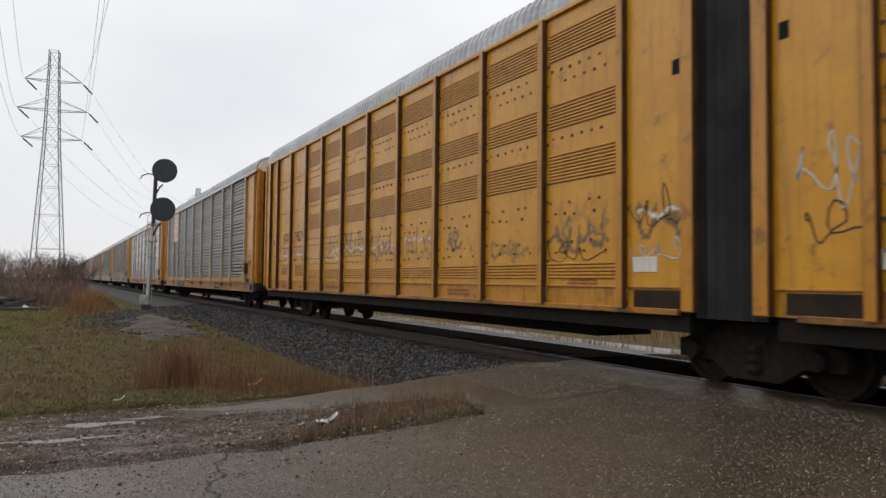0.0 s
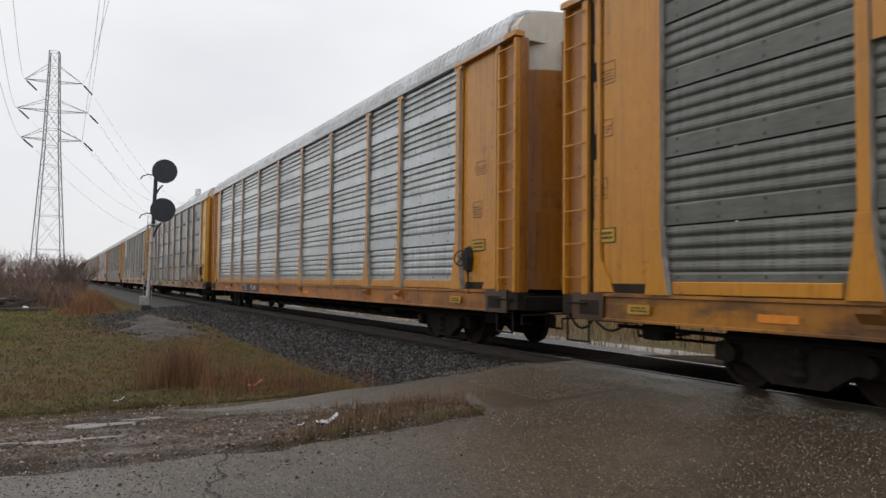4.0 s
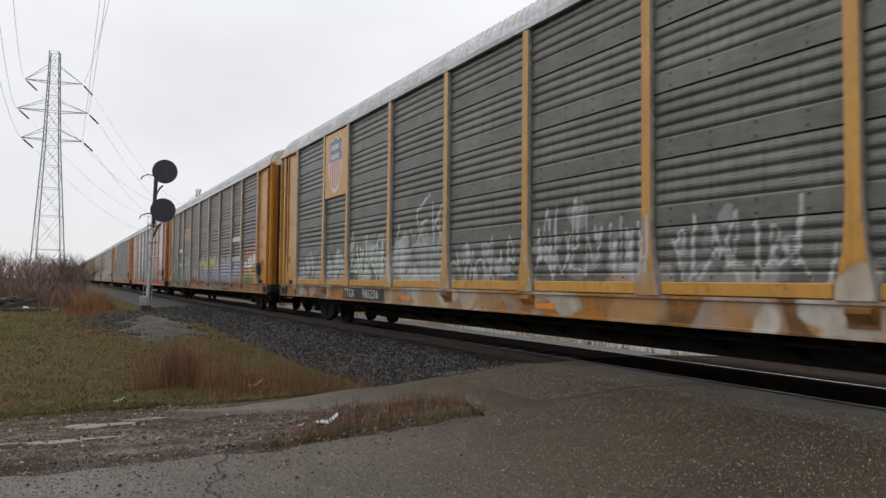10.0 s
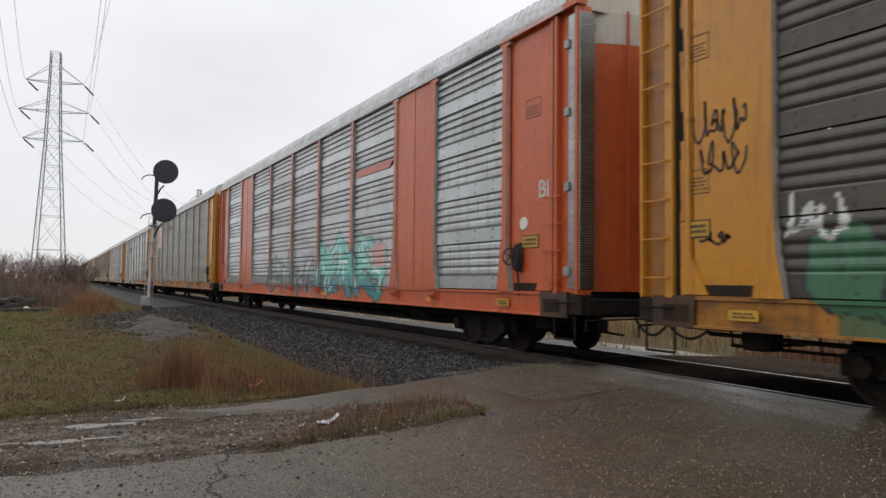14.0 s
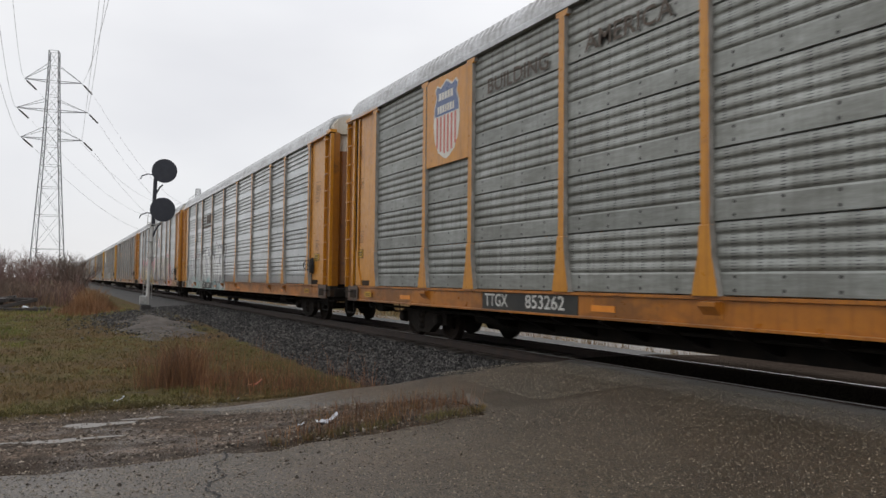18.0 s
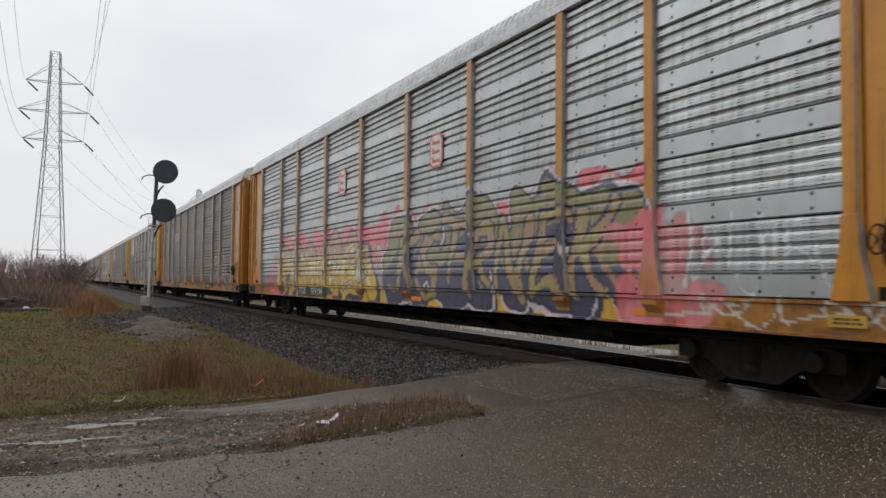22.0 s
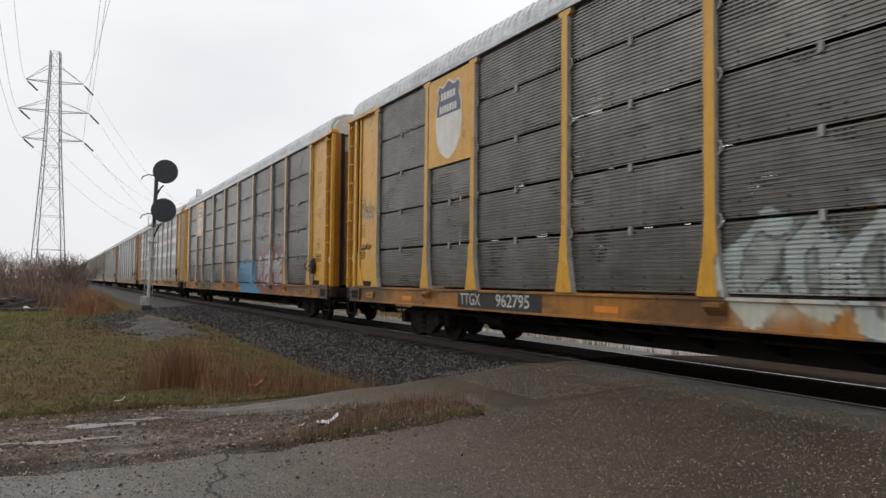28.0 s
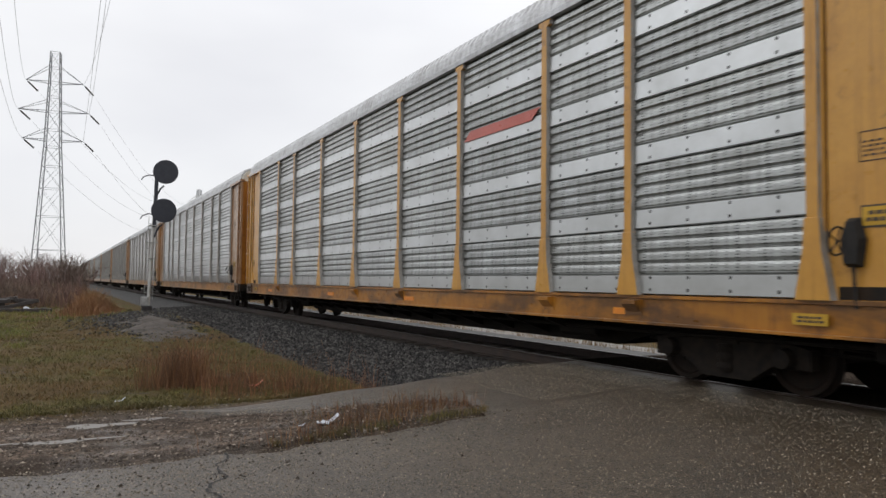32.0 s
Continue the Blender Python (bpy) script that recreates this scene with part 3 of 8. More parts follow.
tagged(far_road, "wet grey paving just beyond the rails", "road", kind="structure")

RAIL_SECTION = [(-0.075, -0.18), (0.075, -0.18), (0.075, -0.168), (0.012, -0.15), (0.009, -0.045), (0.036, -0.034), (0.037, -0.008),
                (0.028, -0.001), (-0.028, -0.001), (-0.037, -0.008), (-0.036, -0.034), (-0.009, -0.045), (-0.012, -0.15), (-0.075, -0.168)]
for side in (-1, 1):
    yy = TRACK_Y + side * 0.7525
    rail = part("rail", Geo().prism([(a + yy, b) for a, b in RAIL_SECTION], "x", -900, 90), M_RAIL)
    tagged(rail, "rusty steel rail with a bright worn head", "rail", "rails of the track", kind="structure")
    part("railhead", Geo().box(-900, 90, yy - 0.017, yy + 0.017, -0.003, 0.001), M_RAILTOP, rail, "bright worn running surface")

tie_me = Geo().box(-0.115, 0.115, -1.3, 1.3, -0.34, -0.17, 0.012).mesh("tie")
for i in range(96):
    t = part("tie", tie_me, M_TIE, bank, at=(-10.3 - 0.55 * i, TRACK_Y + random.uniform(-0.04, 0.04), random.uniform(-0.012, 0.012)))
    t.rotation_euler.z = random.uniform(-0.02, 0.02)
rest = Geo()
for i in range(360):
    x = -10.3 - 0.55 * (96 + i)
    rest.box(x - 0.11, x + 0.11, TRACK_Y - 1.3, TRACK_Y + 1.3, -0.34, -0.17)
tagged(part("ties", rest, M_TIE, bank), kind="stuff")


# ---------------------------------------------------------------- the train
PITCH_CAR = 28.6
HALF = 1.55             # half the width of a car
SILL0, SILL1, EAVE = 0.75, 1.13, 5.50
BAYS = [2.72, 1.93, 2.80, 2.80, 2.80, 2.80, 2.80, 1.93, 2.72]     # from the rear end to the front end
PANEL0 = -sum(BAYS) / 2
EDGES = [PANEL0 + sum(BAYS[:i]) for i in range(len(BAYS) + 1)]
CORNER = 13.64
SHEETS = 5
SHEET_H = (EAVE - SILL1 - 0.02) / SHEETS


def train_at(t):
    return 0.8786 + 11.70662 * t - 0.0056727 * t * t


MESHES = {}


def once(key, make):
    if key not in MESHES:
        g = make()
        MESHES[key] = g.mesh(key) if isinstance(g, Geo) else g
    return MESHES[key]


# ---- sprayed paint: a picture of car metres, drawn stroke by stroke
RES = 0.02
CAN_W, CAN_H = int(28 / RES), int(4.8 / RES)
GX, GZ = np.meshgrid(np.arange(CAN_W) * RES - 14.0, np.arange(CAN_H) * RES + 0.7)


def canvas():
    return np.zeros((CAN_H, CAN_W, 4))


def seg_dist(px, pz, a, b):
    ax, az, bx, bz = *a, *b
    dx, dz = bx - ax, bz - az
    t = np.clip(((px - ax) * dx + (pz - az) * dz) / (dx * dx + dz * dz + 1e-9), 0, 1)
    return np.hypot(px - ax - t * dx, pz - az - t * dz)


# skeletons of letter-like forms in a unit cell
GLYPHS = [
    [(0.1, 0), (0.1, 1), (0.9, 0.8), (0.9, 0.5), (0.1, 0.45), (0.9, 0)],
    [(0.9, 0.85), (0.5, 1), (0.1, 0.7), (0.1, 0.3), (0.5, 0), (0.9, 0.2)],
    [(0.1, 0), (0.45, 1), (0.6, 1), (0.95, 0), (0.75, 0.4), (0.25, 0.4)],
    [(0.9, 1), (0.15, 0.9), (0.15, 0.5), (0.8, 0.5), (0.15, 0.5), (0.15, 0.05), (0.9, 0)],
    [(0.1, 0), (0.1, 1), (0.85, 0.05), (0.9, 1)],
    [(0.9, 0.9), (0.3, 1), (0.15, 0.7), (0.85, 0.35), (0.7, 0), (0.1, 0.1)],
    [(0.5, 1), (0.1, 0.6), (0.2, 0.1), (0.6, 0), (0.9, 0.4), (0.8, 0.85), (0.5, 1)],
    [(0.1, 1), (0.1, 0), (0.1, 0.45), (0.85, 1), (0.3, 0.5), (0.9, 0)],
    [(0.1, 0), (0.2, 1), (0.5, 0.35), (0.8, 1), (0.9, 0)],
]


# fat letters on the same unit cell
ALPHA = {
    "S": [(0.9, 0.85), (0.6, 1), (0.2, 0.92), (0.12, 0.68), (0.5, 0.52), (0.88, 0.35), (0.8, 0.06), (0.4, 0), (0.1, 0.12)],
    "I": [(0.5, 0), (0.5, 1)],
    "D": [(0.15, 0), (0.15, 1), (0.6, 0.95), (0.88, 0.6), (0.82, 0.25), (0.5, 0.02), (0.15, 0)],
    "E": [(0.88, 1), (0.15, 1), (0.15, 0.5), (0.75, 0.52), (0.15, 0.5), (0.15, 0), (0.9, 0)],
    "M": [(0.08, 0), (0.12, 1), (0.5, 0.4), (0.88, 1), (0.92, 0)],
    "Y": [(0.1, 1), (0.5, 0.5), (0.9, 1), (0.5, 0.5), (0.45, 0)],
    "K": [(0.12, 1), (0.12, 0), (0.12, 0.45), (0.88, 1), (0.3, 0.55), (0.9, 0)],
    "L": [(0.15, 1), (0.15, 0.05), (0.9, 0)],
    "O": [(0.5, 1), (0.14, 0.75), (0.14, 0.25), (0.5, 0), (0.86, 0.25), (0.86, 0.75), (0.5, 1)],
    "A": [(0.06, 0), (0.42, 1), (0.58, 1), (0.94, 0), (0.78, 0.38), (0.22, 0.38)],
    "N": [(0.1, 0), (0.1, 1), (0.88, 0.02), (0.9, 1)],
    "R": [(0.12, 0), (0.12, 1), (0.75, 0.95), (0.8, 0.6), (0.15, 0.48), (0.5, 0.45), (0.92, 0)],
    "C": [(0.9, 0.82), (0.5, 1), (0.12, 0.72), (0.12, 0.28), (0.5, 0), (0.9, 0.18)],
    "H": [(0.12, 1), (0.12, 0), (0.12, 0.5), (0.88, 0.5), (0.88, 1), (0.88, 0)],
    "T": [(0.05, 1), (0.95, 1), (0.5, 1), (0.48, 0)],
    "B": [(0.12, 0), (0.12, 1), (0.7, 0.95), (0.75, 0.6), (0.15, 0.52), (0.85, 0.4), (0.85, 0.08), (0.12, 0)],
    "U": [(0.1, 1), (0.12, 0.25), (0.5, 0), (0.88, 0.25), (0.9, 1)],
    "W": [(0.04, 1), (0.25, 0), (0.5, 0.7), (0.75, 0), (0.96, 1)],
}


def shifted(d, px, pz, m, dx, dz):
    """The same distances, moved sideways: for a drop shadow."""
    full = np.full(GX.shape, 9.0)
    full[m] = d
    full = np.roll(np.roll(full, int(dx / RES), 1), int(dz / RES), 0)
    return full[m]


def throw(cv, x0, x1, z0, z1, n, fill, line, seed, halo=None, fat=0.5, fill2=None, slant=0.1, shine=None, edge=0.05, clear=1.0, back=None, drop=None, word="", bands=()):
    """A row of n fat letter-like forms: their fill, outline, glow and backing cloud. Run from the front of the car to its rear."""
    r = random.Random(seed)
    m = (GX > x0 - 0.5) & (GX < x1 + 0.5) & (GZ > z0 - 0.5) & (GZ < z1 + 0.5)
    px, pz = GX[m], GZ[m]
    # bend the strokes and let them swell
    bend = 0.10 * min(1.0, (z1 - z0) / 1.4)
    ux = px + bend * np.sin(pz * 4.1 + seed) + bend * 0.5 * np.sin(px * 3.3 + pz * 2.0 + seed * 0.7)
    uz = pz + bend * np.sin(px * 3.7 + seed * 1.3) + bend * 0.4 * np.sin(px * 7.9 - pz * 3.0)
    swell = 1.0 + 0.28 * np.sin(px * 4.7 + pz * 3.9 + seed)
    d = np.full(px.shape, 9.0)
    core = np.full(px.shape, 9.0)
    cw = (x1 - x0) / n
    rad = max(0.022, fat * min(cw, (z1 - z0) * 0.8) * 0.21)
    for i in range(n):
        g = ALPHA[word[i % len(word)]] if word else GLYPHS[r.randrange(len(GLYPHS))]
        lift, tall = r.uniform(-0.06, 0.06) * (z1 - z0), r.uniform(0.85, 1.1)
        pts = [(x0 + cw * (i + 0.06 + 0.88 * (u + r.uniform(-0.05, 0.05))) + slant * v * cw,
                z0 + rad + lift + (z1 - z0 - 2 * rad) * v * tall) for u, v in g]
        for a, b in zip(pts[:-1], pts[1:]):
            q = seg_dist(ux, uz, a, b)
            d = np.minimum(d, q - rad * swell * r.uniform(0.75, 1.15))
            core = np.minimum(core, q)
    out = cv[m]

    def lay(mask, c, alpha=1.0):
        out[mask, :3] = np.array(c) * alpha + out[mask, :3] * (1 - alpha) if alpha < 1 else c
        out[mask, 3] = np.maximum(out[mask, 3], alpha)
    if back:
        lay(d < 0.28 + 0.12 * np.sin(px * 5 + seed), back, 0.92)
    if drop:
        for i in range(1, 5):
            lay(shifted(d, px, pz, m, 0.04 * i, -0.03 * i) < edge, drop)
    if halo:
        lay(d < edge + 0.07, halo)
    lay(d < edge, line)
    inside = d < 0
    lay(inside, fill)
    if fill2:
        tone = (pz - z0) / (z1 - z0) + 0.18 * np.sin(px * 2.3 + seed)
        lay(inside & (tone > 0.55), fill2)
    for share, tint in bands:
        lay(inside & ((pz - z0) / (z1 - z0) + 0.04 * np.sin(px * 5.0 + seed) < share), tint)
    if shine:
        lay(inside & (core < rad * 0.22) & (np.sin(px * 3.1 + pz * 4 + seed) > 0.1), shine)
    out[:, 3] *= clear
    cv[m] = out


def scribble(cv, x0, x1, z0, z1, loops, c, seed, w=0.022, clear=0.85, curl=0.55):
    """One running line of looped handwriting."""
    r = random.Random(seed)
    n = loops * 10
    ph = [r.uniform(0, 6.28) for i in range(4)]
    pts, mid, amp = [], (z0 + z1) / 2, (z1 - z0) / 2
    for i in range(n + 1):
        s = i / n
        a = s * loops * 2 * math.pi
        h = amp * (0.55 + 0.35 * math.sin(a * 0.37 + ph[0])) * math.sin(a + ph[1]) + amp * 0.3 * math.sin(a * 2.3 + ph[2])
        pts.append((x0 + (x1 - x0) * s + curl * (x1 - x0) / loops * math.cos(a + ph[1]) * (0.7 + 0.5 * math.sin(a * 0.61 + ph[3])), mid + h))
    m = (GX > x0 - 0.5) & (GX < x1 + 0.5) & (GZ > z0 - 0.4) & (GZ < z1 + 0.4)
    px, pz = GX[m], GZ[m]
    d = np.full(px.shape, 9.0)
    for a, b in zip(pts[:-1], pts[1:]):
        d = np.minimum(d, seg_dist(px, pz, a, b))
    o = cv[m]
    o[d < w] = (*c, clear)
    cv[m] = o


def blob(cv, cx, cz, rx, rz, fill, line, halo, seed):
    """A fat rounded form with a notch, an outline and two pale slits for a face."""
    m = (abs(GX - cx) < rx * 1.5) & (abs(GZ - cz) < rz * 1.5)
    px, pz = GX[m], GZ[m]
    q = np.minimum(np.hypot((px - cx + 0.1 * rx) / (rx * 0.82), (pz - cz - 0.28 * rz) / (rz * 0.72)),
                   np.hypot((px - cx) / rx, (pz - cz + 0.40 * rz) / (rz * 0.60)))
    q = q + 0.03 * np.sin(px * 9 + seed) + 0.03 * np.sin(pz * 8 + seed)
    o = cv[m]
    for lim, c in ((1.16, halo), (1.07, line), (0.96, fill)):
        o[q < lim] = (*c, 1.0)
    for dx in (-0.02, 0.24):
        o[(abs(px - cx - dx * rx) < rx * 0.07) & (abs(pz - cz - 0.42 * rz) < rz * (0.24 - abs(px - cx - dx * rx) * 0.8))] = (*halo, 1.0)
    o[(q < 0.98) & (np.abs(np.hypot((px - cx - 0.75 * rx) / rx, (pz - cz + 0.30 * rz) / rz) - 0.5) < 0.05)] = (*halo, 1.0)
    cv[m] = o


def smudge(cv, x0, x1, z0, z1, tones, n, seed, size=0.35):
    """Old layers of paint over one another: soft-edged patches in several tones."""
    r = random.Random(seed)
    for i in range(n):
        c = tones[r.randrange(len(tones))]
        cx, cz = r.uniform(x0, x1), r.uniform(z0, z1)
        a, b = size * r.uniform(0.5, 1.6), size * r.uniform(0.5, 1.4)
        m = (abs(GX - cx) < a * 1.5) & (abs(GZ - cz) < b * 1.5)
        px, pz = GX[m], GZ[m]
        q = np.hypot((px - cx) / a + 0.3 * np.sin(pz * 7 + i), (pz - cz) / b + 0.3 * np.sin(px * 6 + i * 1.7))
        al = np.clip((1.0 - q) * 5, 0, 1) * r.uniform(0.5, 0.95)
        o = cv[m]
        o[:, :3] = o[:, :3] * (1 - al[:, None]) + np.array(c) * al[:, None]
        o[:, 3] = np.maximum(o[:, 3], al)
        cv[m] = o


def mist(cv, x0, x1, z0, z1, c, seed, dens=0.5):
    """A faded, patchy coat of paint."""
    m = (GX > x0) & (GX < x1) & (GZ > z0) & (GZ < z1)
    px, pz = GX[m], GZ[m]
    w = wave(px, pz * 1.6, seed, 1.7) + 0.5 * wave(px, pz, seed + 1, 0.5)
    fall = np.clip(np.minimum(np.minimum(px - x0, x1 - px), np.minimum(pz - z0, z1 - pz)) / 0.35, 0, 1)
    a = np.clip((w + 0.35) * 1.2, 0, 1) * dens * fall
    o = cv[m]
    o[:, :3] = np.where(a[:, None] > 0.02, np.array(c), o[:, :3])
    o[:, 3] = np.maximum(o[:, 3], a)
    cv[m] = o


def slab(cv, x0, x1, z0, z1, c, alpha=0.9):
    m = (GX > x0) & (GX < x1) & (GZ > z0) & (GZ < z1)
    cv[m] = (*c, alpha)


def block_sign(cv, z0, z1, fade):
    """Yellow field with stepped speed lines and dark slanted blocks, painted over the ribs of the third bay."""
    a, b = EDGES[2] + 0.08, EDGES[3] - 0.08
    slab(cv, a + 0.30, b, z0 + 0.12, z1, (0.52, 0.26, 0.03), fade)
    for i in range(4):
        slab(cv, a, a + 0.62 - 0.06 * i, z0 + (z1 - z0) * i / 5, z0 + (z1 - z0) * (i + 0.55) / 5, (0.50, 0.25, 0.03), fade)
    px, pz = GX, GZ
    lean = (pz - z0) * 0.16
    for i in range(3):
        x = a + 0.62 + i * 0.64
        body = (px - lean > x) & (px - lean < x + 0.50) & (pz > z0 + 0.26) & (pz < z1 - 0.10)
        cv[body] = (0.07, 0.06, 0.045, 0.9)
    cv[(px - lean > a + 0.5) & (px - lean < b - 0.45) & (pz > z0 + 0.14) & (pz < z0 + 0.21)] = (0.07, 0.06, 0.045, 0.9)


def spray(me, cv, ox, oz):
    """Lay the painted picture on a mesh that stands at ox, oz in its car."""
    k = len(me.vertices)
    co = np.empty(k * 3)
    me.vertices.foreach_get("co", co)
    co = co.reshape(-1, 3)
    i = np.clip(((co[:, 0] + ox + 14.0) / RES).astype(int), 0, CAN_W - 1)
    j = np.clip(((co[:, 2] + oz - 0.7) / RES).astype(int), 0, CAN_H - 1)
    px = cv[j, i].copy()
    px[co[:, 1] > 0.3, 3] = 0
    if px[:, 3].max() < 0.02:
        return
    me.attributes.new("spray", "FLOAT_COLOR", "POINT")
    me.attributes.new("cover", "FLOAT", "POINT")
    col, cov = me.attributes["spray"], me.attributes["cover"]
    full = px.copy()
    full[:, 3] = 1
    col.data.foreach_set("color", full.reshape(-1))
    cov.data.foreach_set("value", px[:, 3])


# ---- ribbed sheets
def profile(style):
    """(z, out) steps up one sheet."""
    p = []
    if style == "wide":        # flat strip, then four ribs
        p += [(0.0, 0.006), (0.012, 0.036), (0.250, 0.030), (0.268, 0.006)]
        z, s = 0.268, (SHEET_H - 0.272) / 4
        for i in range(4):
            p += [(z + 0.006, 0.0), (z + 0.022, 0.026), (z + 0.034, 0.031), (z + s - 0.050, 0.027), (z + s - 0.014, 0.010), (z + s - 0.004, 0.0)]
            z += s
    elif style == "soft":      # flat strip, then four shallow rounded waves
        p += [(0.0, 0.008), (0.008, 0.025), (0.250, 0.020), (0.266, 0.013)]
        z, s = 0.268, (SHEET_H - 0.272) / 4
        for i in range(4):
            p += [(z + 0.008, 0.008), (z + 0.028, 0.018), (z + 0.052, 0.024), (z + s * 0.55, 0.023), (z + s * 0.78, 0.014), (z + s - 0.008, 0.007)]
            z += s
    else:                      # sixteen narrow ribs and an open slot at the foot
        z, s = 0.045, (SHEET_H - 0.045) / 16
        p += [(0.035, 0.0)]
        for i in range(16):
            p += [(z + 0.006, 0.0), (z + 0.016, 0.020), (z + s - 0.018, 0.020), (z + s - 0.006, 0.0)]
            z += s
    return p


def refine(p, step):
    out = [p[0]]
    for (z0, y0), (z1, y1) in zip(p[:-1], p[1:]):
        k = max(1, int(math.ceil((z1 - z0) / step)))
        out += [(z0 + (z1 - z0) * i / k, y0 + (y1 - y0) * i / k) for i in range(1, k + 1)]
    return out


def sheet_geo(w, style, cell=None):
    p = profile(style)
    if cell:
        p = refine(p, cell)
    nx = max(1, int(w / cell)) if cell else 1
    zs = np.array([q[0] for q in p])
    ys = -np.array([q[1] for q in p])
    xs = np.linspace(0.0, w, nx + 1)
    vs = np.stack([np.tile(xs, len(zs)), np.repeat(ys, nx + 1), np.repeat(zs, nx + 1)], -1)
    i = (np.arange(len(zs) - 1)[:, None] * (nx + 1) + np.arange(nx)[None]).reshape(-1)
    fs = np.stack([i, i + 1, i + nx + 2, i + nx + 1], -1)
    # a thin back so that the sheet has thickness
    b = len(vs)
    back = np.array([(0, 0.02, zs[0]), (w, 0.02, zs[0]), (w, 0.02, zs[-1]), (0, 0.02, zs[-1])])
    fl = fs.tolist() + ([(b + 3, b + 2, b + 1, b)] if style != "fine" else [])
    me = bpy.data.meshes.new("sheet")
    me.from_pydata((np.concatenate([vs, back]) if style != "fine" else vs).tolist(), [], fl)
    return me


def post_geo(foot=0.42, top=0.16):
    g = Geo()
    h = EAVE - SILL1
    rings = []
    for z, w in ((0.0, foot), (0.10, foot * 0.93), (0.50, top * 1.45), (0.84, top * 1.16), (0.845, top), (h * 0.55, top), (h - 0.12, top), (h - 0.10, top * 1.9), (h, top * 2.1)):
        d = 0.085 if z > 0.842 else 0.10
        rings.append([(-w / 2, 0.0, z), (-w / 2 + 0.012, -d, z), (w / 2 - 0.012, -d, z), (w / 2, 0.0, z)])
    return g.skin(rings)


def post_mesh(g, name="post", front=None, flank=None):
    """Front faces keep the frame's paint, faces turned along the car get a second colour."""
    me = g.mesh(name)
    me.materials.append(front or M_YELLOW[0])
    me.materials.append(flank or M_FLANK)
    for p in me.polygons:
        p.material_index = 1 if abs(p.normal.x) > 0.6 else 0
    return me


def post_fine():
    """The same post cut finely, to carry paint."""
    g = Geo()
    h = EAVE - SILL1
    zs = np.arange(0, h + 0.01, 0.05)
    keys = [(0.0, 0.42), (0.10, 0.39), (0.50, 0.232), (0.95, 0.16), (h, 0.16)]
    w = np.interp(zs, [k[0] for k in keys], [k[1] for k in keys])
    g.skin([[(-a / 2, 0.0, z)] + [(-a / 2 + a * i / 6, -0.09, z) for i in range(7)] + [(a / 2, 0.0, z)] for z, a in zip(zs, w)])
    return g


def roof_geo(xa=-13.44, xb=13.44):
    arch = [(-HALF - 0.03, -0.05), (-HALF - 0.03, 0.0), (-HALF + 0.02, 0.26), (-1.40, 0.46), (-1.12, 0.58), (-0.55, 0.66), (0.0, 0.68),
            (0.55, 0.66), (1.12, 0.58), (1.40, 0.46), (HALF - 0.02, 0.26), (HALF + 0.03, 0.0), (HALF + 0.03, -0.05)]
    g = Geo()
    rings, x = [], xa
    while x < xb - 0.1:
        for dx, up in ((0.0, 0.0), (0.02, 0.04), (0.10, 0.04), (0.12, 0.0)):
            out = lambda i, y: (0.0 if i in (0, 12) else up * 0.55 * y / HALF)
            rings.append([(x + dx, y + out(i, y), EAVE + 0.03 + z + (up if 1 < i < 11 else 0)) for i, (y, z) in enumerate(arch)])
        x += 0.20
    g.skin(rings, False, False)
    for end in (rings[0], rings[-1]):
        g.add(end, [tuple(range(len(end)))])
    return g


def sill_geo(fine=False):
    nx = 640 if fine else 40
    sec = [(-HALF + 0.02, SILL1), (-HALF - 0.06, SILL1), (-HALF - 0.06, SILL1 - 0.04), (-HALF - 0.02, SILL1 - 0.055)]
    k = 8 if fine else 1
    for i in range(1, k + 1):
        sec.append((-HALF - 0.02, SILL1 - 0.055 - (SILL1 - SILL0 - 0.09) * i / k))
    sec += [(-HALF - 0.06, SILL0 + 0.03), (-HALF - 0.06, SILL0), (-HALF + 0.10, SILL0)]
    xs = np.linspace(-CORNER + 0.25, CORNER - 0.25, nx + 1)
    vs = [(x, y, z) for x in xs for y, z in sec]
    m = len(sec)
    fs = [(i * m + j, (i + 1) * m + j, (i + 1) * m + j + 1, i * m + j + 1) for i in range(nx) for j in range(m - 1)]
    me = bpy.data.meshes.new("side_sill")
    me.from_pydata(vs, [], fs)
    return me


def under_geo():
    """Centre sill with its deeper middle, cross bearers and deck."""
    g = Geo()
    g.box(-CORNER + 0.2, CORNER - 0.2, -HALF + 0.03, HALF - 0.03, 1.0, 1.10)
    g.prism([(-12.9, 0.98), (12.9, 0.98), (12.9, 0.72), (8.6, 0.62), (7.6, 0.33), (-7.6, 0.33), (-8.6, 0.62), (-12.9, 0.72)], "y", -0.62, 0.62)
    for i in range(-6, 7):
        g.prism([(-HALF + 0.05, 1.0), (HALF - 0.05, 1.0), (HALF - 0.05, 0.70), (0.5, 0.36), (-0.5, 0.36), (-HALF + 0.05, 0.70)], "x", i * 1.15 - 0.05, i * 1.15 + 0.05)
    for s in (-1, 1):
        g.box(s * 9.2 - 0.12, s * 9.2 + 0.12, -HALF + 0.1, HALF - 0.1, 0.78, 1.0)
        g.box(s * 12.7 - 0.35, s * 12.7 + 0.35, -HALF + 0.12, HALF - 0.12, 0.72, 1.0)
    return g


